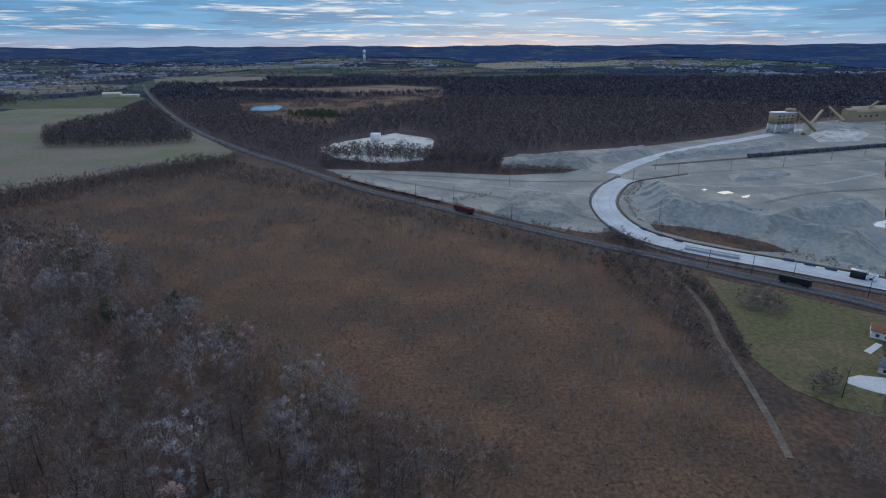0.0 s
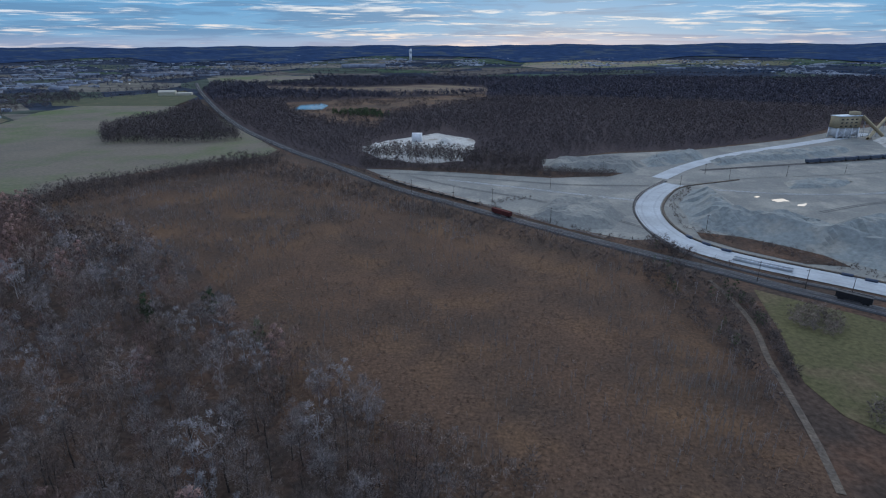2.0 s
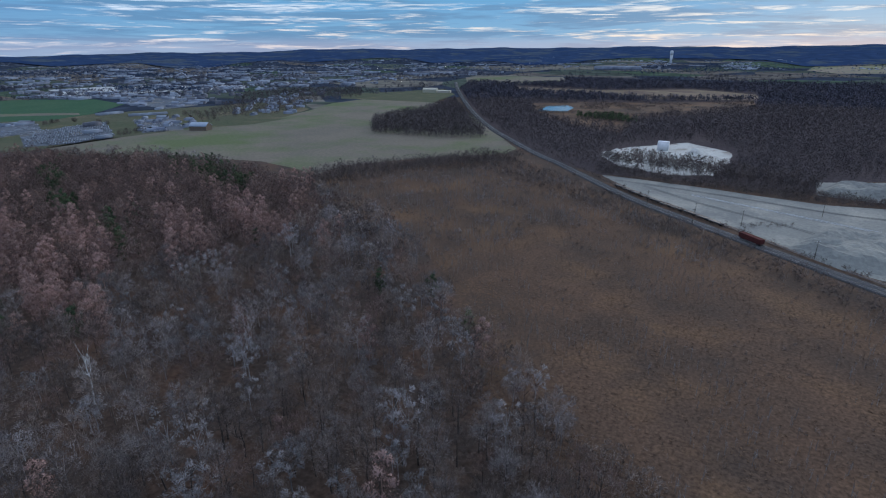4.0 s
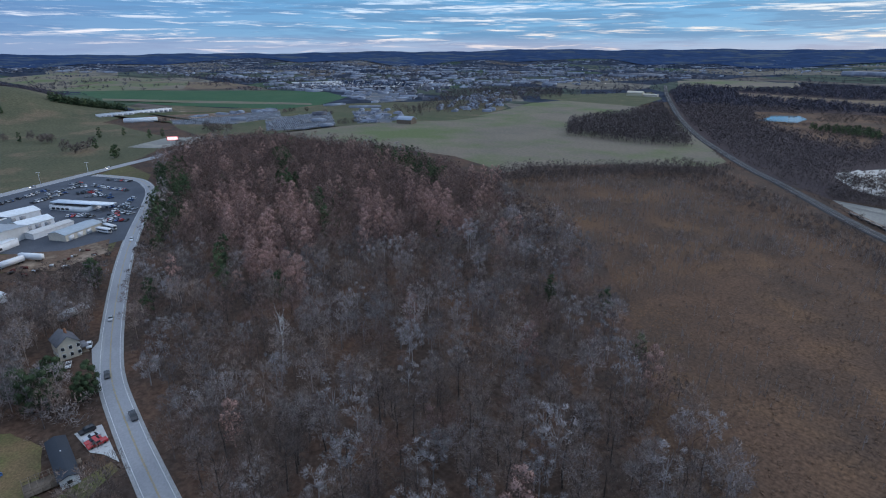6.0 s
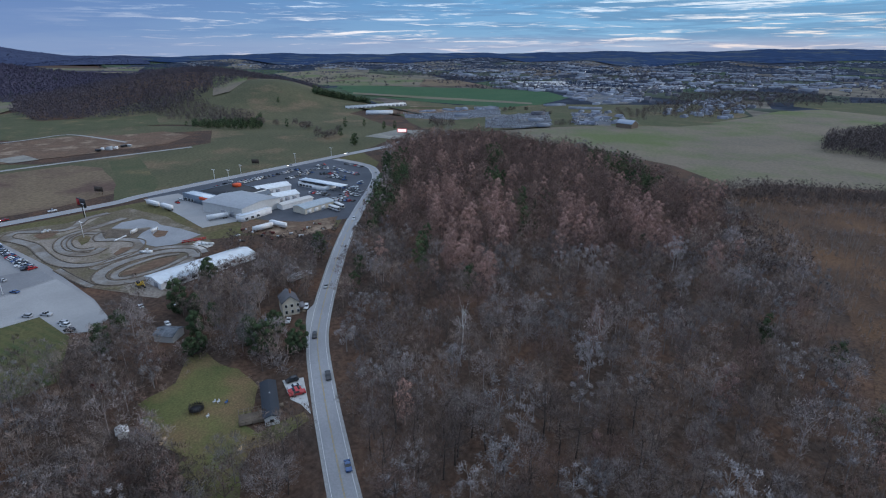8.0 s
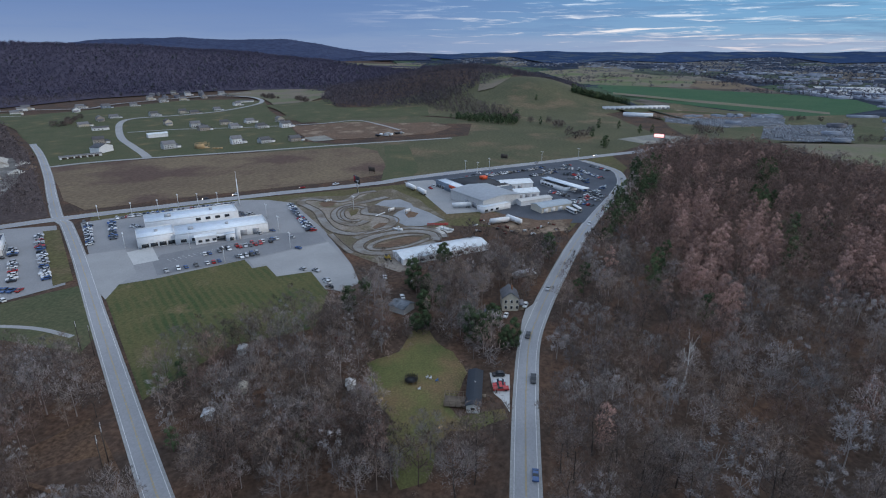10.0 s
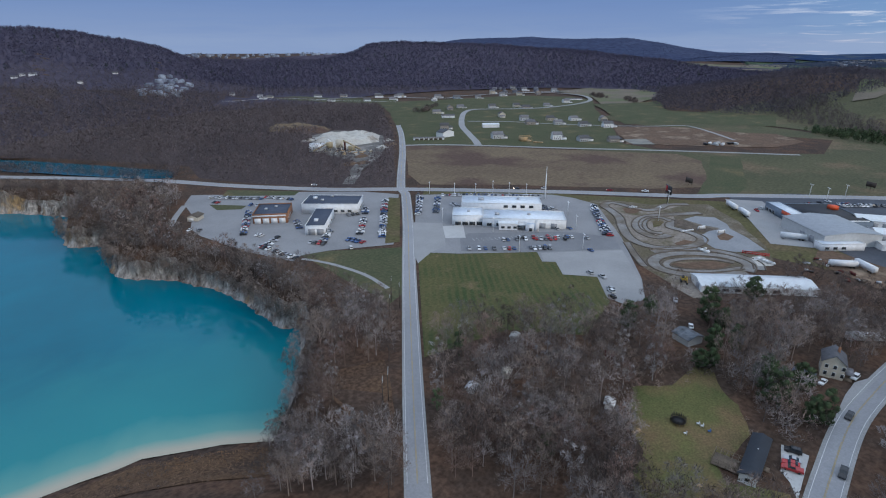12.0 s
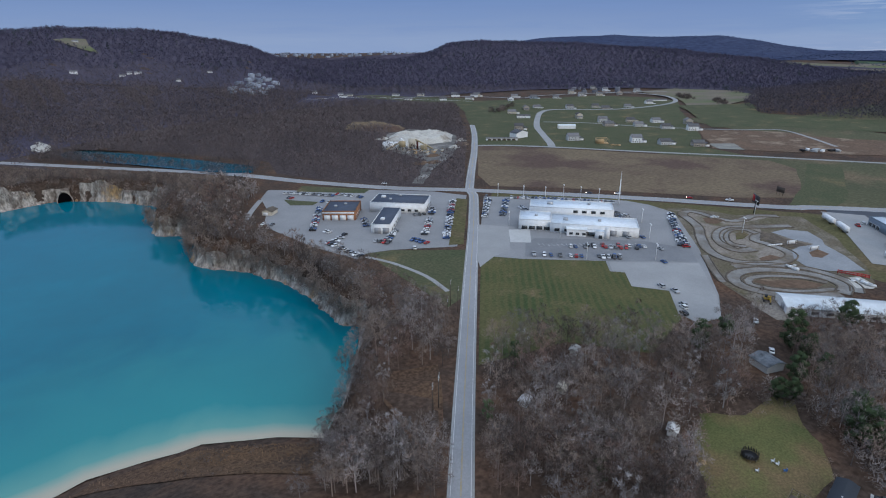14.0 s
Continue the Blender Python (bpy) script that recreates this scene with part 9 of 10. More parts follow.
EDGE = [(-270.2, 596.4), (-182.4, 528.4), (-102.6, 465.3), (6.9, 370.4), (81.3, 304.8), (110.5, 276), (103.6, 252.5), (72.2, 280.7), (-1.8, 338.3), (-110.5, 421.8), (-219.8, 487), (-279, 440.5), (-299.9, 356.6), (-328.5, 377.1), (-298.5, 471.5)]
planted("marsh_edge_brush", lattice(EDGE, 5.2, 24), SHRUB, M["twig_dark"], "leafless brush between marsh and railway", "brush", 24, 0.6, 1.4)
LINE = [(-355.1, 383.8), (-344.5, 434.1), (-291.4, 501.5), (-228, 566.3), (-209.3, 568.4), (-208.3, 523.8), (-268.9, 466.9), (-310.9, 395.3), (-316, 351.6)]
planted("field_edge_trees", lattice(LINE, 5.0, 25), FARTALL, M["twig_dark"], "row of bare trees between field and marsh", "trees", 25, 0.4, 0.7)
HEDGE = [(104.7, 321.4), (116.9, 311), (117, 266.9), (122.4, 238.9), (117.2, 200.4), (109.4, 164.2), (106.9, 140.1), (97.7, 116.8), (91.7, 116.9), (97.7, 145.5), (97.9, 182.9), (92.5, 215.6), (83.3, 252.3), (88.2, 292)]
hedge = lattice(HEDGE, 4.6, 26)
rh = np.random.default_rng(3).random(len(hedge))
planted("hedgerow_brush", hedge[rh < 0.75], SHRUB, M["twig_dark"], "dark leafless hedgerow brush", "brush", 26, 0.9, 1.7)
planted("hedgerow_cedars", hedge[rh > 0.9], CEDAR, M["pine"], "dark cedars in the hedgerow", "trees", 27, 0.7, 1.1)
planted("hedgerow_pale", hedge[(rh > 0.75) & (rh < 0.82)], SAPLING, M["pale"], "pale saplings in the hedgerow", "saplings", 28, 1.0, 1.8)
planted("track_hedge", lattice([(120.1, 271.2), (125.4, 243.3), (121.3, 209.6), (115.9, 183.1), (110.9, 177.3), (114.4, 200.0), (117.5, 228.1), (114.5, 253.0)], 2.6, 129, road_gap=1.0), SHRUB, M["twig_dark"], "dark dense hedge beside the dirt track", "brush", 129, 0.8, 1.5)
planted("track_cedars", lattice([(120.1, 271.2), (125.4, 243.3), (122, 215), (117.5, 228.1), (114.5, 253.0)], 5.0, 130, road_gap=1.0), CEDAR, M["pine"], "dark cedars along the dirt track", "trees", 130, 0.7, 1.1)
planted("railside_brush", np.array([(*(p_ + np.random.default_rng(k_).normal(0, 1.2, 2)), 0.0) for k_, p_ in enumerate(offset_line(curve_pts(RAIL[4:], 4.0), 8.5)) if noise.noise((k_ * 0.13, 1.0, 4.0)) > -0.25 and p_[1] > 262]), SHRUB, M["twig_dark"], "dark brush along the railway bank", "brush", 133, 0.6, 1.3)
planted("railside_far_brush", np.array([(*(p_ + np.random.default_rng(k_).normal(0, 1.2, 2)), 0.0) for k_, p_ in enumerate(offset_line(curve_pts(RAIL[4:], 4.0), -9.5)) if noise.noise((k_ * 0.11, 3.0, 4.0)) > -0.05 and p_[1] > 420]), SHRUB, M["twig_dark"], "dark brush between railway and quarry", "brush", 134, 0.5, 1.2)
planted("lawn_thicket", lattice([(136.8, 232.6), (151, 242.1), (157.7, 232.6), (153.7, 218.2), (146, 214.4), (132.2, 221)], 3.0, 29), SHRUB, M["twig"], "brown thicket on the lawn", "brush", 29, 0.9, 1.4)
planted("corner_thicket", lattice([(127.1, 164.2), (141.7, 171.3), (136.3, 157.6), (123.8, 152.9)], 3.0, 30), SHRUB, M["twig"], "brown thicket by the drive", "brush", 30, 0.9, 1.4)
planted("near_corner_trees", lattice([(117.4, 134.9), (140.2, 145.5), (115.4, 112.5), (102.4, 112.5)], 6.0, 31), MID_ALL, M["twig"], "bare trees near the drive", "trees", 31, 0.5, 0.8)

# farther woods
LOT = [(-453.6, 633.4), (-394, 638.6), (-340.9, 651.5), (-297, 672.9), (-362.5, 765.8), (-475.1, 938.9), (-570.6, 1092.6), (-546.1, 996.1), (-521.9, 885.5), (-529.3, 784), (-511.1, 712.2)]
planted("woodlot", lattice(LOT, 6.5, 41, road_gap=6), FARTALL, M["farwood"], "dark bare woodlot in the crop field", "woods", 41, 0.85, 1.2)
STRIP = [(-126.4, 547), (-105.8, 558.5), (-46.5, 535.8), (19.8, 530.3), (63.6, 530.3), (125.9, 514.6), (112.2, 500), (59.7, 495.4), (-12.5, 505), (-76.5, 512.5), (-112.5, 520.2)]
planted("lime_front_trees", lattice([(-130.3, 592.9), (-96.2, 616.8), (-13.7, 594.0), (60.1, 544.0), (52.6, 522.8), (-52.0, 548.5), (-123.3, 565.1)], 6.5, 142), MID_FAR, M["twig_dark"], "dark bare trees before the lime heaps", "trees", 142, 0.5, 0.9)
planted("yard_hedge", lattice(STRIP, 4.0, 42), SHRUB, M["twig_dark"], "dark brush strip along the quarry yard", "brush", 42, 0.9, 1.6)
POND_CLEARING = [(-407.7, 1123.2), (-325.4, 1194.0), (-190.7, 1246.6), (-6.1, 1365.2), (6.8, 1221.7), (-99.6, 1063.0), (-164.8, 947.6), (-154.8, 793.9), (-211.6, 828.7), (-281.7, 894.1), (-344.0, 970.5)]
STRIPS = [[(-979.6, 1951.4), (-893.3, 2090.4), (-657.8, 2129.1), (-549.3, 1831.9), (-651.9, 1674.4), (-858.1, 1722.6)], [(-633.0, 1583.7), (-357.3, 1543.5), (-156.3, 1677.3), (-7.3, 1566.3), (7.4, 1398.0), (-203.6, 1332.5), (-406.6, 1395.2), (-558.0, 1428.5)]]
CLEAR = [[(-141.2, 616.2), (-124.3, 703.7), (-49.9, 772.5), (-6.4, 703.4), (-5.4, 592.2), (-46, 530.5), (-109.4, 547)], YARD, POND_CLEARING, *STRIPS]
NORTH = [(-708.6, 1373.5), (-457, 942.9), (-334.7, 762.7), (-258.9, 661.5), (-196, 589.4), (-149, 547.1), (-112.5, 520.2), (-79, 530.5), (63.6, 530.3), (62.8, 576.2), (138.4, 626.3), (237, 652.4), (387, 740.2), (503.4, 853.8), (808.4, 1033.1), (1164.8, 1506.4), (1700.2, 2217.5), (927.6, 2032), (445.9, 2108.2), (-162.1, 1971.7), (-668.1, 2043.5), (-937.5, 1977.1)]
M["woodfloor"] = surf("dark_wood_floor", (0.092, 0.074, 0.072), (0.068, 0.056, 0.058), 0.01, 0.3, grain=0.35, bump=0.0, spec=0.0)
sheet("north_wood_floor", NORTH, M["woodfloor"], 0.06, "dark leaf-strewn floor of the far woods", "ground", cell=25)
north = lattice(NORTH, 8.6, 43, CLEAR)
dn = np.hypot(north[:, 0], north[:, 1])
planted("north_edge_woods", north[dn < 760], FARTALL, M["farwood"], "dark leafless woods along the quarry and the railway", "woods", 40, 0.6, 1.05)
planted("north_woods", north[(dn >= 760) & (dn < 1250)], FARMID, M["farwood"], "dark leafless woods beyond the railway", "woods", 43, 0.6, 1.05)
nf = north[dn >= 1250]
scrub = lattice(POND_CLEARING, 7.0, 143, [FARPOND], thin=clump(60, 0.02, 4.0))
planted("pond_scrub", scrub, SHRUB, M["twig_dark"], "brown scrub round the far pond", "brush", 143, 0.8, 1.7)
planted("pond_cedars", lattice([(-270, 960), (-210, 1000), (-150, 930), (-165, 905), (-240, 930)], 7.0, 144), FARPINE, M["pine"], "dark belt of cedars near the far pond", "trees", 144, 0.5, 0.7)
planted("north_far_woods", nf[np.random.default_rng(4).random(len(nf)) < 0.62], FAR, M["midtree"], "dark far woods beyond the railway", "woods", 44, 0.7, 1.1)
QCLEAR = [(-410.0, -508.6), (-463.6, -573.4), (-514.8, -587.1), (-532.6, -547.1), (-525.6, -503.8), (-460.0, -433.6), (-400.9, -390.8), (-363.5, -368.4), (-316.4, -330.2), (-309.0, -336.8), (-354.6, -376.6), (-386.3, -404.5), (-387.6, -435.4), (-392.0, -469.3)]
SOILCLEAR = [(-447.8, -651.4), (-458.0, -615.1), (-489.0, -577.4), (-518.3, -600), (-512.6, -664.2), (-478.1, -688.8)]
HILL_LANE = [(-609.3, -1043.9), (-640.6, -1033.5), (-687.9, -1039.2), (-758.4, -1005), (-780.6, -920.2), (-814.5, -850.4), (-848.0, -784.7)]
LANE_CLEAR = [(x - 45, y - 50) for x, y in HILL_LANE] + [(x + 72, y + 84) for x, y in reversed(HILL_LANE)]
WEST = [(-55.5, -691.5), (-92.3, -619.8), (-71, -839.1), (-108.8, -862.2), (-120.9, -754.5), (-205.6, -644.6), (-264.4, -514.1), (-243.9, -456.3), (-258.2, -413.8), (-290, -345.9), (-335.1, -297.9), (-383.5, -345.2), (-533.4, -491.7), (-732, -711.1), (-838.8, -857.7), (-732.5, -1108.5), (-400.9, -1243.9), (-132.4, -1422)]
sheet("west_wood_floor", WEST, M["woodfloor"], 0.06, "dark leaf-strewn floor of the woods", "ground", cell=14)
west = lattice(WEST, 9.8, 45, [BACKPOND, QCLEAR, SOILCLEAR, LANE_CLEAR])
planted("west_woods", west[np.hypot(west[:, 0], west[:, 1]) < 700], FARTALL, M["westwood"], "grey leafless woods along the highway", "woods", 145, 0.7, 1.1)
planted("west_far_woods", west[np.hypot(west[:, 0], west[:, 1]) >= 700], FARMID, M["westwood"], "grey leafless woods beyond the highway", "woods", 45, 0.7, 1.1)
HILLWOOD = [slope_at(a, r) for a, r in ((200, 640), (180, 690), (165, 890), (152, 1080), (143, 1130), (136, 1330), (128, 1480), (118, 1560), (110.5, 1560), (109.5, 1430), (107, 1500), (101, 1620), (95, 1750), (96, 2480), (106, 2560), (122, 2600), (134, 2560), (135.5, 2480), (138, 2300), (150, 2400), (156, 2300), (170, 2300), (200, 2300))]
HILL_CLEARING = [slope_at(a, r) for a, r in ((170.3, 1704), (169.2, 1725), (167.9, 1741), (167.7, 1680), (167.1, 1625), (168.2, 1640), (169.1, 1660))]
HOLLOW = [slope_at(a, r) for a, r in ((157.7, 1260), (156.6, 1350), (155.0, 1480), (152.8, 1500), (152.7, 1390), (154.0, 1255))]
TAN_SLOPE = [slope_at(a, r) for a, r in ((108.4, 2480), (107.1, 2900), (104.0, 2720), (99.0, 2640), (99.0, 2330), (105.9, 2300))]
HOLES = [HILL_CLEARING, HOLLOW, TAN_SLOPE, LANE_CLEAR]
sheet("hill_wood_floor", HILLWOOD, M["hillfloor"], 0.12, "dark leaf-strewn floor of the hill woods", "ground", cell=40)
hill = lattice(HILLWOOD, 13.6, 46, HOLES)
hr = np.hypot(hill[:, 0], hill[:, 1] - 20)
hroll = np.random.default_rng(46).random(len(hill))
planted("valley_trees", lattice(HOLLOW, 15, 146), FARTALL, M["westwood"], "bare trees among the houses in the hollow", "trees", 146, 0.5, 0.8)
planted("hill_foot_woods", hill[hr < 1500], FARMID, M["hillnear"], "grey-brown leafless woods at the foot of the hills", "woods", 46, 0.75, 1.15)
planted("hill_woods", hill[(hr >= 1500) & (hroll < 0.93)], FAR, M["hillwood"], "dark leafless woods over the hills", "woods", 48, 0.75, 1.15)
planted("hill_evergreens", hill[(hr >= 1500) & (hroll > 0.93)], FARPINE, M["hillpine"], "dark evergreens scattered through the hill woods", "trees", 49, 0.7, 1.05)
KNOB = [polar(a, r) for a, r in ((108.8, 1200), (107.5, 1085), (102, 1060), (98, 1070), (95, 1150), (92, 1230), (88.5, 1340), (84, 1400), (82.5, 1490), (88, 1600), (98, 1650), (108, 1500))]
knob = lattice(KNOB, 9.0, 47)
planted("knob_woods", knob, FARMID, M["hillnear"], "dark wooded knob behind the meadow", "woods", 47, 0.75, 1.1)

heap("rock_outcrop", [(-98.3, -796.8), (-112.8, -828.1), (-118.2, -788.8), (-114.6, -750.3), (-102.3, -742.3), (-94.1, -759.7)], 7.0, M["lime"], "pale broken rock outcrop beyond the highway", 21, 3.0)
# brush and trees along the cliff's edge and on its ledges
edge_line = curve_pts(CLIFF_LINE, 3.2)
et = np.gradient(edge_line, axis=0)
et /= np.linalg.norm(et, axis=1)[:, None] + 1e-9
eo = np.column_stack([et[:, 1], -et[:, 0]])
eo *= np.where(inside(LAKE, edge_line[:, 0] + 4 * eo[:, 0], edge_line[:, 1] + 4 * eo[:, 1]), -1, 1)[:, None]
re_ = np.random.default_rng(77)
tops = [(*(p_ + o_ * d_ + re_.normal(0, 0.8, 2)), -0.6) for d_ in (3.5, 8.0) for p_, o_ in zip(edge_line, eo)]
by_tone("cliff_top_trees", np.array(tops), MID_ALL, "leafless trees along the cliff top", "trees", 78, 0.30, 0.62)
ledge = [(*(p_ - o_ * re_.uniform(0.0, 2.0 if p_[1] < -425 else 4.0)), re_.uniform(-13, -1)) for i, (p_, o_) in enumerate(zip(edge_line[:-22], eo)) for _ in range(2 if p_[1] < -425 else 6) if noise.noise((i * 0.16, 2.0, 5.0)) > -0.28]
planted("ledge_brush", np.array(ledge), SHRUB, M["twig"], "brown brush hanging on the cliff ledges", "brush", 79, 0.8, 1.7)
corner = lattice([(-85.6, -119), (-98.4, -127.3), (-120.3, -148.8), (-129.1, -149.8), (-97.1, -101.2), (-85.8, -104.3)], 4.6, 98, [LAKE])
corner[:, 2] = np.maximum(corner[:, 2], -14.5)
by_tone("shore_corner_trees", corner, MID_ALL, "leafless trees on the steep lake shore", "trees", 99, 0.35, 0.7)
tip = np.array([(*p_, -15.0) for p_ in [(-84.4, -116.9), (-88.4, -118.9), (-92.5, -121.7), (-97.8, -126.1), (-103.8, -131.4), (-109.7, -137.1), (-89.2, -112.9), (-85.4, -110.6), (-95.1, -117.6), (-102.4, -124), (-83.8, -112.1), (-109.2, -132.4)]])
planted("shore_tip_trees", tip, MID_ALL, M["twig_grey"], "grey leafless trees at the end of the beach", "trees", 131, 0.4, 0.65)
trailer_yard = lattice([(-353.5, -11.6), (-333.3, 13.5), (-327.6, 42.3), (-337.9, 65.9), (-304, 57.8), (-317, 38.2), (-298.3, 14.1), (-304.8, -4.4)], 8.5, 132, road_gap=3)
planted("trailer_yard_trees", trailer_yard, MID_FAR, M["twig_dark"], "dark leafless trees round the trailer yard", "trees", 132, 0.35, 0.65)

# ---------------------------------------------------------------- far plain and town
def far_plain_material():
    m = bpy.data.materials.new("hazed_patchwork_plain")
    m.use_nodes = True
    n, l = m.node_tree.nodes, m.node_tree.links
    tc = n.new("ShaderNodeTexCoord").outputs["Object"]
    mp = n.new("ShaderNodeMapping")
    mp.inputs["Scale"].default_value, mp.inputs["Rotation"].default_value = (1.0, 1.7, 1), (0, 0, 0.5)
    l.new(tc, mp.inputs[0])
    vo = n.new("ShaderNodeTexVoronoi")
    vo.inputs["Scale"].default_value = 0.0034
    l.new(mp.outputs[0], vo.inputs[0])
    sp = n.new("ShaderNodeSeparateColor")
    l.new(vo.outputs["Color"], sp.inputs[0])
    rp = n.new("ShaderNodeValToRGB")
    rp.color_ramp.interpolation = "CONSTANT"
    # wood patches run blue: distance haze is mixed into their colour
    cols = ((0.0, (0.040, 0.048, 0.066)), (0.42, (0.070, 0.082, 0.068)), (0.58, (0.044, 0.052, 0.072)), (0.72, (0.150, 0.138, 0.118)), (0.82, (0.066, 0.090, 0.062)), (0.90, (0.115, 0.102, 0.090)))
    while len(rp.color_ramp.elements) < len(cols):
        rp.color_ramp.elements.new(0.5)
    for e_, (pos, c) in zip(rp.color_ramp.elements, cols):
        e_.position, e_.color = pos, (*c, 1)
    l.new(sp.outputs[0], rp.inputs[0])
    nt = n.new("ShaderNodeTexNoise")
    nt.inputs["Scale"].default_value, nt.inputs["Detail"].default_value = 0.02, 6.0
    l.new(tc, nt.inputs[0])
    r = n.new("ShaderNodeMapRange")
    l.new(nt.outputs[0], r.inputs[0])
    for i, v in enumerate((0.3, 0.7, 0.6, 1.4)):
        r.inputs[i + 1].default_value = v
    g = n.new("ShaderNodeCombineColor")
    for i in range(3):
        l.new(r.outputs[0], g.inputs[i])
    x = n.new("ShaderNodeMix")
    x.data_type, x.blend_type = "RGBA", "MULTIPLY"
    x.inputs[0].default_value = 1.0
    l.new(rp.outputs[0], x.inputs[6])
    l.new(g.outputs[0], x.inputs[7])
    b = n["Principled BSDF"]
    l.new(x.outputs[2], b.inputs["Base Color"])
    b.inputs["Roughness"].default_value, b.inputs["Specular IOR Level"].default_value = 0.95, 0.0
    return m


M["plain"] = far_plain_material()
PLAIN = [polar(a, r) for a, r in ((-78, 1000), (-45, 1150), (-20, 1250), (0, 1280), (12, 1330), (24, 1400), (32, 1250), (40, 950), (55, 850), (70, 900), (80, 1200), (84, 1500), (86, 1800), (97, 2100), (101, 3200))] + [slope_at(a, 4640) for a in range(104, -82, -4)]
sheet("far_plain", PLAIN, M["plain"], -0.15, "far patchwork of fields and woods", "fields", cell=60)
# Horizon haze is painted into woods and fields as blue base colour.
M["skyline"] = surf("skyline_woods_hazed_blue", (0.027, 0.047, 0.102), (0.036, 0.058, 0.112), 0.0035, 0.02, c2=(0.062, 0.080, 0.108), patch=0.0062, cut=(0.54, 0.58), grain=0.25, bump=0.0, spec=0.0)
sheet("skyline_hills", [slope_at(a, 3050 + 260 * math.sin(a * 0.21) + 150 * math.sin(a * 0.57)) for a in range(-78, 104, 3)] + [slope_at(a, 4650) for a in range(103, -80, -3)], M["skyline"], 2.2, "low wooded hills with a few pale fields along the horizon, haze painted blue", "hills", cell=60)
# Town roofs are dulled and blued in the colour to imitate haze.
M["town_white"] = surf("far_white_roofs_hazed", (0.30, 0.33, 0.38), (0.15, 0.165, 0.21), 0.02, 0.05, grain=0.3)
M["town_dark"] = surf("far_grey_roofs_hazed", (0.10, 0.11, 0.14), (0.16, 0.155, 0.165), 0.05, 0.05, grain=0.4)
for nm, poly, mt, lb in (("far_field_tan", [(250.8, 3908.9), (938.5, 4481.6), (1500, 4472.8), (1092.5, 3448.3), (619.3, 2943.5), (263, 2808.5), (169.3, 3101.2)], "stubble", "far tan field before the town"), ("far_field_green", [(1500, 4472.8), (1945.7, 3885.7), (1601.2, 3254.2), (1125.9, 3447.9)], "green", "far green field"),
                         ("clearing_tan", POND_CLEARING, "marsh", "tan clearing round the far pond"), ("clearing_strip", STRIPS[1], "brownfield", "narrow pale field between far woods"),
                         ("clearing_strip_far", STRIPS[0], "stubble", "narrow pale field between far woods"), ("far_field_strip", [(-1752.8, 876.4), (-1724.6, 1035.7), (-1409.7, 1278.3), (-1286.4, 1168.7), (-1488.7, 782.1)], "concrete", "pale far shopping lot"),
                         ("hill_field", TAN_SLOPE, "stubble", "tan field on the far slope")):
    sheet(nm, poly, M[mt], 0.35, lb, "field")


def box_town(name, poly, gap, seed, sizes, mat, label, hmin=4.0, hmax=8.0, thin=None):
    pts = lattice(poly, gap, seed, thin=thin, road_gap=6)
    if not len(pts):
        return
    rng = np.random.default_rng(seed)
    bs = []
    vs, fs = [], []
    for i, (x, y, z) in enumerate(pts):
        w, d, h = rng.uniform(*sizes), rng.uniform(*sizes) * 0.6, rng.uniform(hmin, hmax)
        reach = math.hypot(x, y - 20)
        k = reach / float(true_range(reach))
        w, d, h = w * k, d * k, h * k
        a = 0.5 + rng.choice((0, math.pi / 2)) + rng.normal(0, 0.06)
        c, s = math.cos(a), math.sin(a)
        rise = h * 0.35 if w < 20 * k else 0.4
        loc = np.array([(-w / 2, -d / 2, -1), (w / 2, -d / 2, -1), (w / 2, d / 2, -1), (-w / 2, d / 2, -1), (-w / 2, -d / 2, h), (w / 2, -d / 2, h), (w / 2, d / 2, h), (-w / 2, d / 2, h), (-w / 2, 0, h + rise), (w / 2, 0, h + rise)])
        vs.append(np.column_stack([loc[:, 0] * c - loc[:, 1] * s + x, loc[:, 0] * s + loc[:, 1] * c + y, loc[:, 2] + z]))
        f = [(0, 1, 5, 4), (1, 2, 6, 5), (2, 3, 7, 6), (3, 0, 4, 7), (4, 5, 9, 8), (6, 7, 8, 9), (5, 6, 9, 9), (7, 4, 8, 8)]
        fs.append(np.array([q_ for q_ in f if len(set(q_)) == 4]) + 10 * i)
        fs.append(np.array([(5, 6, 9, 5), (7, 4, 8, 7)])[:0].reshape(0, 4).astype(int) + 10 * i)
    tagged(new(name, mesh_of(name, np.concatenate(vs), np.concatenate(fs), mat)), label, "buildings", kind="stuff")


TOWN = [polar(a, r) for a, r in ((22, 2600), (34, 1900), (45, 1650), (56, 1500), (64, 1600), (70, 2300), (80, 3000), (95, 3600), (97, 7500), (60, 9000), (30, 9000), (16, 6000))]
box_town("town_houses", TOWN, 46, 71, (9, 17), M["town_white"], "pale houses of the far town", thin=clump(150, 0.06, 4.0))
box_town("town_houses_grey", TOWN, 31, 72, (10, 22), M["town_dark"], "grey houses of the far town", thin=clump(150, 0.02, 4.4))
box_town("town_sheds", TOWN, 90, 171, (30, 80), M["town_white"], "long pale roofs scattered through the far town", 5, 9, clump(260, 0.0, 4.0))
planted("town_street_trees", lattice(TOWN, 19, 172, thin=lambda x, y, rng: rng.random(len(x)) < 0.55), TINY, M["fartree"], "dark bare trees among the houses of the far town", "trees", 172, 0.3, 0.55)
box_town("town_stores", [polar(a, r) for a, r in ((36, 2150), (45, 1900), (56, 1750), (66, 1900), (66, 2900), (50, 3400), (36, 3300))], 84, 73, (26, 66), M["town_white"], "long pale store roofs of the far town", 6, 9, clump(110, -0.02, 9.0))
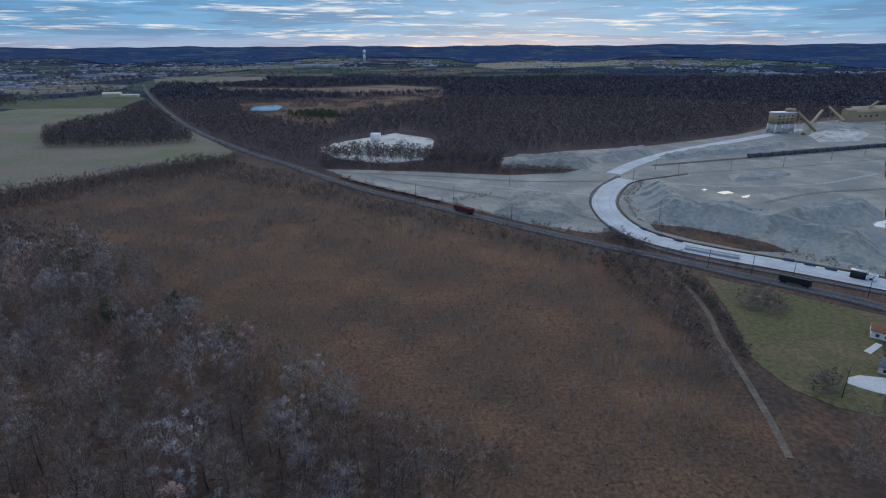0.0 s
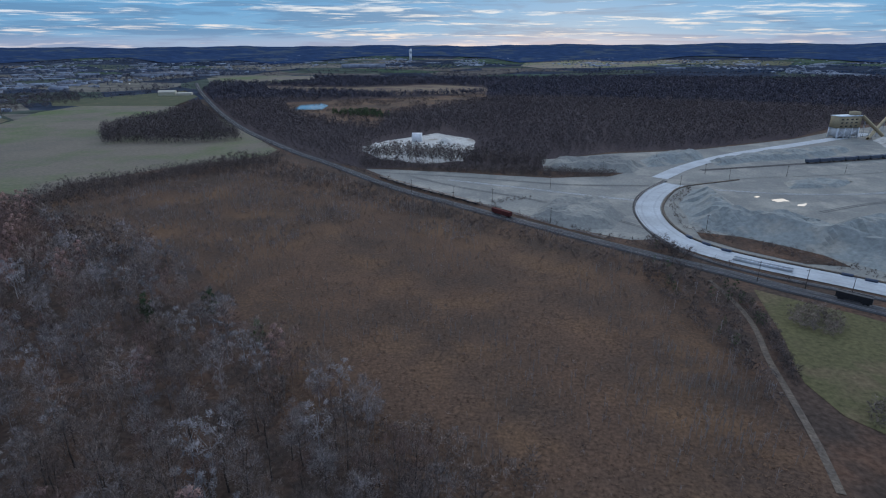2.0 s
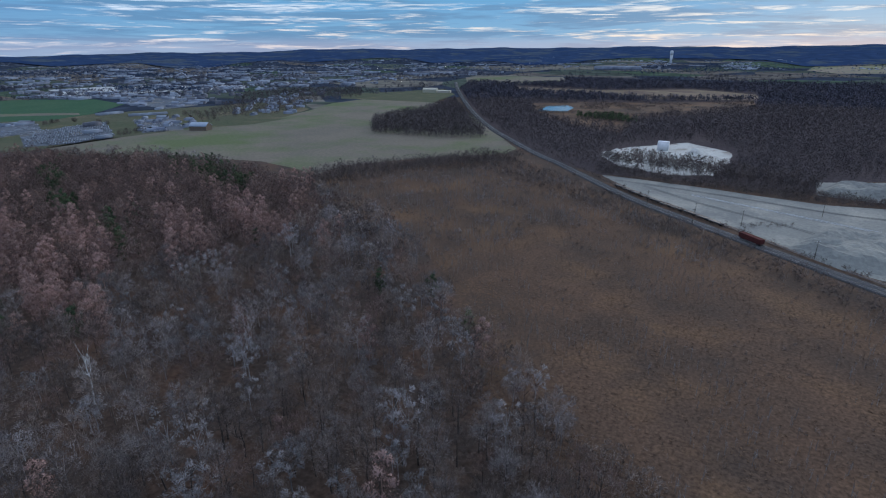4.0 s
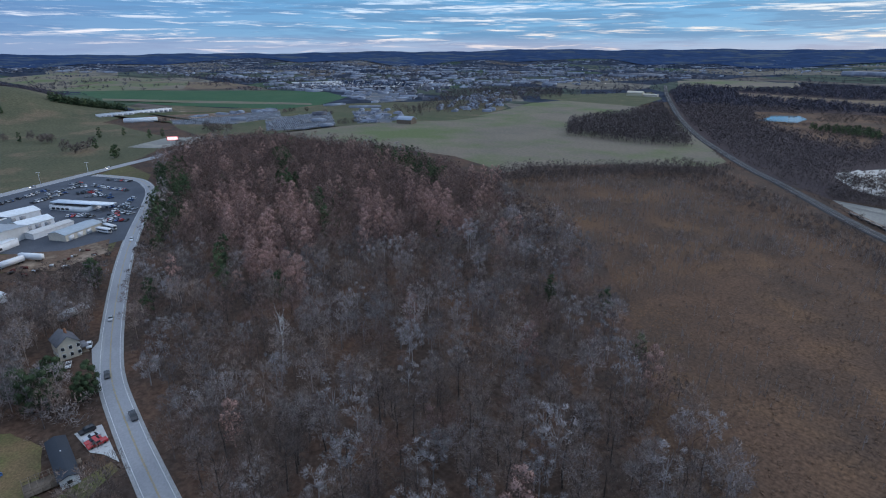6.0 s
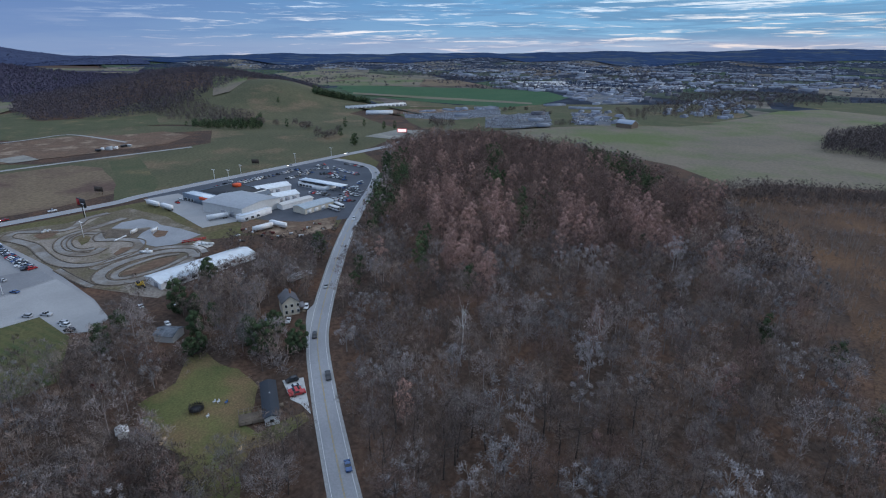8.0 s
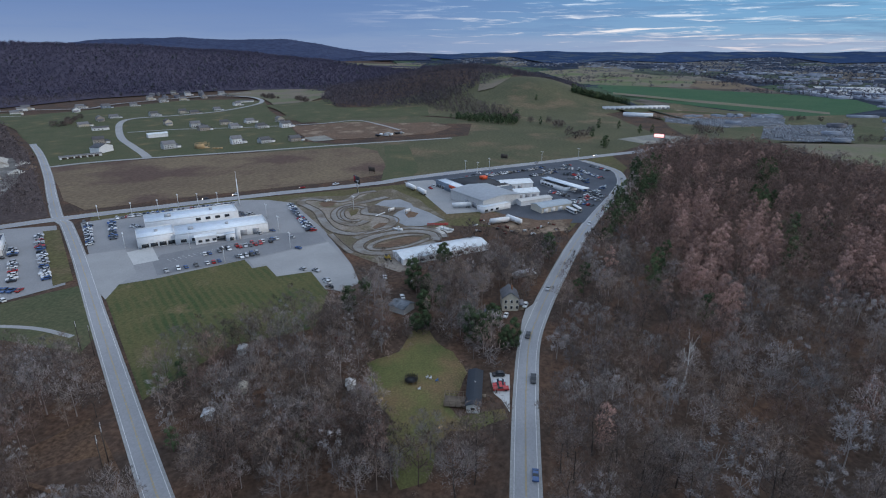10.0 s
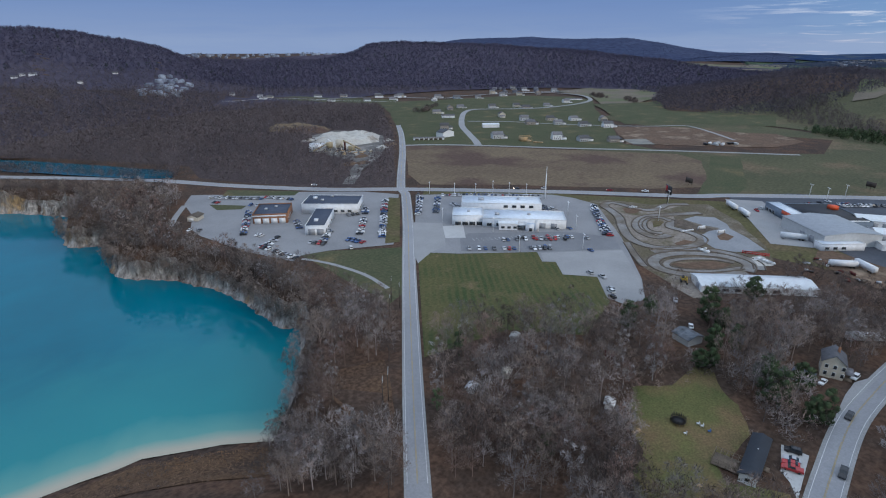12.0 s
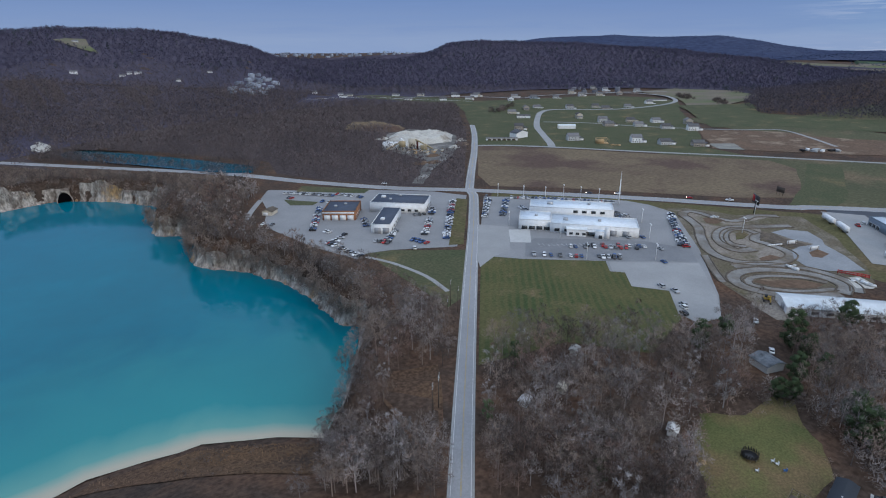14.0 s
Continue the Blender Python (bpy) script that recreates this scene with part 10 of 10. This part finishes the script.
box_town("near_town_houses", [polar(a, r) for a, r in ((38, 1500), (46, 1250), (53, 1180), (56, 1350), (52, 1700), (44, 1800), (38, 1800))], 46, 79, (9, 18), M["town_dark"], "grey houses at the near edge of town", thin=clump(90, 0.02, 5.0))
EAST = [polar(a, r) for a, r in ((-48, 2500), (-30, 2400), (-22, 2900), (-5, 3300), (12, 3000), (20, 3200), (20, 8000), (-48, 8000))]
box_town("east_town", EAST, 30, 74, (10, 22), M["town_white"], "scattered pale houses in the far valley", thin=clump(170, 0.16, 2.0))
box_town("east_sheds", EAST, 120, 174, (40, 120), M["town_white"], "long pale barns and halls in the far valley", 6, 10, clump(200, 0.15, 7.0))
box_town("shopping_stores", [(-1527.2, 640), (-1527.2, 781.3), (-1400, 1000), (-1250, 850), (-1270, 760)], 44, 75, (24, 60), M["town_white"], "pale shopping centre roofs", 5, 7, clump(60, -0.02, 3.0))
M["farcar"] = surf("far_car_paint", (0.42, 0.44, 0.48), (0.05, 0.055, 0.07), 0.35, 0.2, rough=0.4, grain=0.3)
M["farlot"] = surf("far_pale_asphalt", (0.120, 0.128, 0.145), (0.085, 0.092, 0.108), 0.02, 0.4, c2=(0.165, 0.150, 0.130), patch=0.02, cut=(0.55, 0.62), rough=0.8, grain=0.2, spec=0.1)
carbox = boxes((-2.2, -0.9, 0.2, 2.2, 0.9, 1.0), (-1.2, -0.8, 1.0, 1.1, 0.8, 1.5))
CARSHAPE = (carbox[0], np.concatenate([carbox[1][:, :3], carbox[1][:, [0, 2, 3]]]))


def far_cars(name, poly, turn, seed, fill, label):
    """Cars parked in double rows across a far lot, some bays empty."""
    p = np.array(poly)
    c, r = p.mean(0), np.max(np.hypot(*(p - p.mean(0)).T))
    rng = np.random.default_rng(seed)
    ca, sa = math.cos(turn), math.sin(turn)
    vs, fs, k = [], [], 0
    rows = [v + o for v in np.arange(-r, r, 17.0) for o in (-2.6, 2.6)]
    for v in rows:
        for u in np.arange(-r, r, 2.9):
            x, y = c[0] + u * ca - v * sa, c[1] + u * sa + v * ca
            if not inside(poly, np.array([x]), np.array([y]))[0] or noise.noise((x / 24, y / 24, seed)) > fill or rng.random() < 0.18:
                continue
            w, f = CARSHAPE
            q = np.column_stack([x + w[:, 0] * -sa - w[:, 1] * ca, y + w[:, 0] * ca - w[:, 1] * sa, w[:, 2] * rng.uniform(0.95, 1.3) + 0.35])
            q[:, 2] += float(terrain(np.array([x]), np.array([y]))[0])
            vs.append(q)
            fs.append(f + k)
            k += len(w)
    tagged(new(name, mesh_of(name, np.concatenate(vs), np.concatenate(fs), M["farcar"])), label, "cars", kind="stuff")


STORE_LOT = [(-983.7, 278.1), (-980.9, 350.1), (-985.6, 471.2), (-892.2, 430.3), (-858.2, 337.4), (-912.8, 264.6)]
DEALER_LOT = [(-891.6, 402.1), (-906.9, 533.1), (-757.7, 455.7), (-737.3, 392.4), (-759.2, 345.4)]
TRUCK_LOT = [(-892.6, 569.1), (-847.6, 615.7), (-718.6, 538.3), (-745.5, 487.6)]
TOWN_LOT = [(-1180.1, 743.1), (-1290, 850), (-1211.2, 930), (-1000, 780.0), (-990, 705)]
for nm, poly, turn, seed, fill in (("store_lot", STORE_LOT, 1.25, 61, 0.16), ("dealer_lot", DEALER_LOT, 1.05, 62, 0.3), ("truck_lot", TRUCK_LOT, 0.9, 63, -0.02), ("town_lot", TOWN_LOT, 0.8, 64, 0.05)):
    sheet("far_" + nm, poly, M["farlot"], 0.3, "worn grey asphalt of a far parking lot", "parking lot", step=12, amp=4)
    far_cars("far_" + nm + "_cars", poly, turn, seed, fill, "rows of parked cars on a far lot")
for nm, a, b_, dp, h, wl_, rf, lb in (
        ("dealer_hall", (-866, 486), (-872, 506), 14, 6.5, M["town_dark"], M["town_dark"], "dark brown hall among the far parked cars"),
        ("greenhouse_row", (-1000, 578), (-999, 622), 12, 4.5, M["town_white"], M["town_white"], "pale low hall beside the wheat field"),
        ("market_hall", (-940.6, 594.2), (-912, 649.2), 13, 4.5, M["town_white"], M["town_white"], "long white market hall"),
        ("repair_shop", (-985, 420), (-975, 462), 16, 5, M["town_white"], M["town_dark"], "pale repair shop behind the far lot"),
        ("lot_office", (-905, 350), (-898, 372), 10, 4, M["town_white"], M["town_white"], "small white office on the far lot"),
        ("tyre_shop", (-800, 440), (-796, 462), 11, 4.5, M["town_white"], M["town_white"], "white shop at the edge of the far lot"),
        ("truck_shed", (-740, 424), (-742, 444), 8, 4, M["town_white"], M["town_white"], "row of pale truck bodies beside the crop field"),
        ("small_store", (-834, 561), (-835, 572), 9, 4, M["town_white"], M["town_white"], "small white store among the far lots")):
    building(nm, lb, "building", a, b_, dp, h, wl_, rf)
box_town("truck_lot_sheds", [(-900, 590), (-850, 640), (-720, 560), (-735, 500), (-780, 500)], 26, 65, (8, 20), M["town_white"], "pale sheds and trailers round the far truck lot", 3, 5)
box_town("lot_sheds", [(-1010, 300), (-1010, 480), (-980, 480), (-975, 300)], 20, 66, (10, 22), M["town_white"], "pale sheds behind the far lots", 3, 5)
box_town("town_lot_shops", [(-1210, 720), (-1330, 880), (-1240, 960), (-1000, 800), (-985, 690)], 34, 67, (12, 34), M["town_white"], "pale shops between the lots at the edge of town", 4, 6, clump(60, -0.15, 2.0))
planted("lot_brush", lattice([(-768.1, 461.7), (-776.8, 505.4), (-742, 497), (-740, 451.0)], 6, 68), FARTALL, M["twig_dark"], "dark brush between the far lots", "trees", 68, 0.35, 0.6)
planted("lot_trees", lattice([(-893.8, 655), (-893.9, 725.9), (-744.8, 620), (-744.8, 585.3)], 10, 69, thin=clump(40, -0.05, 2.0)), FARTALL, M["twig_dark"], "dark bare trees behind the far lots", "trees", 69, 0.5, 0.8)
planted("lot_edge_trees", np.array([(x, y, 0.0) for x, y in [(-943.6, 462.0), (-968.9, 492.6), (-948.1, 507.3), (-955, 478), (-952.3, 255.7), (-948, 262), (-880, 520), (-889, 512)]]), ROUND, M["twig_dark"], "bare trees at the edge of the far lots", "trees", 70, 0.5, 0.85)
planted("town_edge_wood", lattice([(-1659.5, 1005.3), (-1560.2, 1072.4), (-1399.7, 1101.8), (-1307.7, 1034.4), (-1392.8, 977.2), (-1490.2, 926.0)], 12, 75), FAR, M["fartree"], "dark wood at the edge of town", "trees", 75, 0.6, 0.9)
a, b_ = [(-1042.6, 190.6), (-1078.2, 311)]
building("storage_row", "long white row of storage units", "building", a, b_, 12, 5, M["white"], M["greyroof"], openings=row_of("roller_door", "front", 3, 9, 14, 0.1, 6, 3.4, M["door"]))
a, b_ = [(-981.5, 210.9), (-968.4, 256.6)]
building("storage_office", "white flat-roofed storage hall", "building", a, b_, 14, 5, M["white"], M["whiteroof"])
a, b_ = [(-726.3, 2835.4), (-513.7, 2882.6)]
building("warehouse", "huge pale flat-roofed warehouse", "building", a, b_, 90, 16, M["town_white"], M["town_white"])
a, b_ = [(-1206.3, 1991.6), (-1198.9, 2286.6)]
building("plant_hall", "long pale factory roof at the edge of town", "building", a, b_, 90, 12, M["town_white"], M["town_dark"])
lamps = lattice(TOWN, 130, 77, thin=lambda x, y, rng: rng.random(len(x)) < 0.13)
shp = boxes((-0.4, -0.4, 3, 0.4, 0.4, 3.6))
shp = (shp[0], np.concatenate([shp[1][:, :3], shp[1][:, [0, 2, 3]]]))
planted("town_lights", lamps, [shp], M["lamp"], "small lit street lamps of the far town", "lights", 78, 0.9, 1.2, 0.0)

def belts(wood, cutoff, scatter):
    """Woods, tree lines between fields, and single trees, by the plain's true distances."""
    def keep(x, y, rng):
        r = np.hypot(x, y - 20)
        k = true_range(r) / r
        u, v = x * k, y * k
        n1 = np.array([noise.noise((a / wood, b / wood, 6.0)) for a, b in zip(u, v)])
        n2 = np.array([noise.noise((a / 310, b / 310, 1.0)) for a, b in zip(u, v)])
        return (n1 > cutoff) | (np.abs(n2) < 0.045) | (rng.random(len(x)) < scatter)
    return keep


def ring(r0, r1):
    return [slope_at(a, r0) for a in range(-78, 103, 4)] + [slope_at(a, r1) for a in range(102, -80, -4)]


FIELDS = [STRIPS[0], STRIPS[1], POND_CLEARING, FARPOND, NORTH]
planted("far_plain_trees", lattice(ring(1420, 2250), 17, 81, [*FIELDS, [(-1802.7, 223.4), (-1567.3, 538.0), (-1323.5, 761.7), (-1155.1, 722.5), (-1005.7, 489.5), (-1214.6, 340.8)]], belts(330, 0.17, 0.05)), FAR, M["midtree"], "dark tree belts across the plain", "trees", 81, 0.45, 0.85)
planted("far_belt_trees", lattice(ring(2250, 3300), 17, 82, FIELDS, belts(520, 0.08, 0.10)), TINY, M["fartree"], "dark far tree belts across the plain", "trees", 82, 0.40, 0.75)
planted("far_skyline_trees", lattice(ring(3300, 4570), 22, 182, (), belts(900, -0.05, 0.12)), TINY, M["fartree"], "far woods below the skyline, coloured blue-grey for haze", "trees", 182, 0.4, 0.7)
planted("town_trees", lattice([(-824.1, 647.4), (-1136.2, 1035.4), (-1161.1, 1185.5), (-966.6, 1285.7), (-824.7, 1103.1), (-845, 974.5), (-727.9, 754.6), (-760.7, 675.1)], 13, 83), FARTALL, M["farwood"], "bare trees among the houses at the field's edge", "trees", 83, 0.6, 1.0)
box_town("field_edge_houses", [(-844.9, 704.3), (-1085.5, 1110.3), (-870.9, 984.9), (-714.9, 741.7), (-760.7, 675.1)], 34, 84, (10, 18), M["town_white"], "pale houses at the field's edge", 4, 6)
# trees of the meadow and the knoll
def stand(name, spots, shapes, mat, label, seed, lo, hi):
    p = np.array(spots)
    planted(name, np.column_stack([p, terrain(p[:, 0], p[:, 1])]), shapes, mat, label, "trees", seed, lo, hi)


stand("meadow_conifers", [(-858.7, 68.0), (-884.0, 23.1), (-832.9, 150.4), (-834.0, 179.1), (-786.9, 198.8), (-789.2, 215.3), (-744.9, 130.0), (-1068.9, 68.5)], LONEPINE, M["pine"], "single dark conifers in the meadow", 85, 0.75, 1.0)
stand("tall_meadow_conifer", [(-671.1, 135.9), (-668.5, 133.0)], LONEPINE, M["pine"], "tall dark conifer beside the highway junction", 185, 1.0, 1.15)
stand("meadow_trees", [(-832.8, 92.9), (-828, 97), (-836, 88), (-895.9, 34.1), (-901, 30), (-869.9, 80.8), (-729.8, 107.0), (-735, 113), (-746.2, 120.9), (-769.1, 130.8), (-742, 100), (-881.4, 54), (-907.8, 12)], ROUND, M["twig_dark"], "bare round-headed trees along the meadow", 86, 0.8, 1.15)
stand("roadside_round_trees", [(-789.4, 279.6), (-808.4, 279.5), (-786.2, 289.2), (-797, 287), (-782, 300)], ROUND, M["twig_dark"], "bare trees beside the lit sign", 186, 0.8, 1.2)
planted("meadow_wood", lattice([(-1284.1, -190), (-1224.3, -108.7), (-1143.9, -64.0), (-1072.9, -40), (-989.9, 25), (-905, 25), (-935, -42.4), (-1000, -110), (-1120, -160)], 8.5, 87), FARTALL, M["farwood"], "dark bare wood running down to the meadow", "woods", 87, 0.6, 1.0)
planted("meadow_belt", lattice([(-985, 35), (-860, 33.0), (-850, 18), (-880, -42.4), (-925, -80), (-940, -30), (-935, 18)], 7, 187), FARPINE, M["pine"], "dark belt of trees below the knoll", "trees", 187, 0.5, 0.8)
stand("knoll_conifers", [(x + ox, y + oy) for (x, y) in curve_pts([(-1136.5, 141.5), (-1138.6, 174.0), (-1145.4, 209.6), (-1132.6, 246.3)], 5.0) for ox, oy in ((0, 0), (-5, 2), (-10, -1), (-15, 1))], FARPINE, M["pine"], "dense dark conifer hedge beside the knoll", 88, 0.75, 1.1)
stand("storage_hedge", [tuple(p_) for p_ in curve_pts([(-1132.6, 246.3), (-1123.5, 260.9), (-1131.8, 304.3)], 5.0)], FARPINE, M["pine"], "low dark hedge behind the storage units", 188, 0.3, 0.5)
planted("plateau_trees", lattice([slope_at(a, r) for a, r in ((155, 2420), (137, 2420), (137, 2760), (155, 2760))], 22, 189, thin=clump(80, 0.0, 3.0)), FAR, M["hillwood"], "bare trees between the plateau houses", "trees", 189, 0.45, 0.8)
box_town("plateau_houses", [slope_at(a, r) for a, r in ((154, 2480), (137, 2500), (137, 2740), (154, 2740))], 48, 89, (12, 24), M["town_white"], "pale houses on the plateau skyline", 8, 11, thin=clump(60, -0.1, 3.0))
box_town("valley_houses", HOLLOW, 22, 90, (9, 17), M["town_white"], "pale houses in the hollow below the hill", 4, 7)
box_town("lane_houses", [(-1214.7, -820.4), (-1503.6, -813), (-1369.3, -720.4), (-1165.8, -691.9)], 40, 91, (9, 14), M["town_dark"], "grey houses at the wood's edge", 4, 6)
for nm, poly, seed in (("meadow_copse", [(-1269, -553), (-1250, -520), (-1195, -482), (-1185, -500), (-1240, -545)], 211), ("estate_copse", [(-1201, -444), (-1185, -425), (-1135, -391), (-1125, -405), (-1180, -440)], 212), ("estate_bushes", [(-725, -624), (-740, -640), (-834, -679), (-838, -668), (-760, -630)], 213)):
    planted(nm, lattice(poly, 8.0, seed), ROUND, M["twig_dark"], "dark bare trees at the edge of the estate", "trees", seed, 0.4, 0.8)
# quarry clearing west of the cross road
M["greymud"] = surf("grey_works_mud", (0.175, 0.165, 0.155), (0.105, 0.098, 0.092), 0.05, 0.6, c2=(0.30, 0.285, 0.265), patch=0.04, cut=(0.52, 0.64), grain=0.3)
sheet("old_quarry_floor", QCLEAR, M["greymud"], 0.2, "pale stony floor of the old works", "quarry", step=8, amp=3)
heap("limestone_mound", [(-413.7, -513.4), (-427.8, -478), (-485.6, -470), (-522.8, -506.5), (-505, -545), (-455, -556)], 8.0, M["lime"], "white rubble heap in the old works", 13, 3.0)
heap("earth_mound", SOILCLEAR, 7.0, M["brownfield"], "tan earth heap beside the old works", 14, 4.0)
sheet("lane_lawn", [(x - 40, y - 42) for x, y in HILL_LANE[2:]] + [(x + 22, y + 26) for x, y in reversed(HILL_LANE[3:])], M["green"], 0.25, "green lawns along the hill lane", "grass", step=14, amp=5)
ribbon("hill_lane", HILL_LANE, 3.2, M["concrete"], 0.4, "narrow pale lane at the edge of the wood", "road")
for k, (x, y) in enumerate([(-726.0, -1064.4), (-808.8, -1004.1), (-765, -905), (-849.4, -964.1), (-815, -850), (-898, -901.4), (-881.9, -834.6), (-925, -868.1), (-700, -1052)]):
    building("lane_house", "pale house with a grey roof beside the hill lane", "house", (x, y), (x - 9 - 2 * (k % 3), y + 10 + 2 * (k % 2)), 9, 4.5, W_ if k % 3 else M["beige"], M["shingle"], "gable", 2.6, group="houses along the hill lane")
sheet("hill_clearing", HILL_CLEARING, M["stubble"], 3.0, "pale clearing on the wooded hill", "field", cell=12)
for az_, r_, w_ in ((168.9, 1700, 14), (165.9, 1417, 12), (164.7, 1417, 14), (165.3, 1425, 10), (169.5, 1446, 15), (158.8, 1484, 12), (147.0, 1312, 12), (149.5, 1330, 12), (161.5, 1380, 11)):
    a = polar(az_, r_)
    ux, uy = math.cos(radians(az_)), math.sin(radians(az_))
    building("hill_house", "small white house among the bare woods of the hill", "house", slope_at(az_, r_), (slope_at(az_, r_)[0] + w_ * ux, slope_at(az_, r_)[1] + w_ * uy), 9, 5.5, W_, M["shingle"], "gable", 2.6, group="houses on the hill")

# The far hill's blue is haze painted into the wood's base colour.
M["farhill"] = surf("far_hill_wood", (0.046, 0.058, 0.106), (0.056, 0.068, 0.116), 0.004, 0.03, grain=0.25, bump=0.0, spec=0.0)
cover = [slope_at(a, r) for a, r in ((136, 2650), (120, 2700), (109, 2750), (108, 3000), (103, 2900), (98, 3000), (98, 4480), (110, 4480), (122, 4480), (136, 4480))]
sheet("far_hill_wood", cover, M["farhill"], 3.0, "dark wooded far hill, its blue a painted haze", "hills", cell=55)
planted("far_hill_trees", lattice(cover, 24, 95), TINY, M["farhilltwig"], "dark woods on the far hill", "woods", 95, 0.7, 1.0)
side = [(-51.3, -651.5), (-127.2, -559.7), (-194.4, -461.8), (-205.1, -414.8), (-183.4, -402), (-149.9, -433.4), (-137.4, -462.8), (-95.4, -518.1), (-41.7, -560.6)]
planted("farside_trees", lattice(side, 7.0, 196, [LAKE]), MID_FAR, M["twig_dark"], "dark leafless trees along the cliff top by the highway", "trees", 196, 0.3, 0.5)
planted("farside_brush", lattice(side, 4.2, 96, [LAKE]), SHRUB, M["twig"], "brown leafless brush on the cliff top", "brush", 96, 1.0, 1.9)
bank = curve_pts(BACKPOND + BACKPOND[:1], 4.0)
rk = np.random.default_rng(197)
banks = np.array([(*(p_ + rk.normal(0, 2.5, 2) + q_), -0.4) for p_, q_ in zip(np.repeat(bank, 3, 0), rk.normal(0, 3.0, (3 * len(bank), 2)))])
planted("pond_bank_trees", banks[~inside(BACKPOND, banks[:, 0], banks[:, 1])], FARTALL, M["westwood"], "bare trees along the banks of the pond", "trees", 197, 0.4, 0.85)
planted("pondside_trees", lattice([(-87.1, -710.9), (-107.5, -678.8), (-148.3, -603.9), (-184.9, -532.5), (-239.6, -460.3), (-228.8, -432.4), (-183.3, -513.4), (-135.4, -593.5), (-83.9, -688.6)], 4.5, 97, [BACKPOND]), FARTALL, M["farwood"], "bare trees between pond and highway", "trees", 97, 0.6, 0.95)
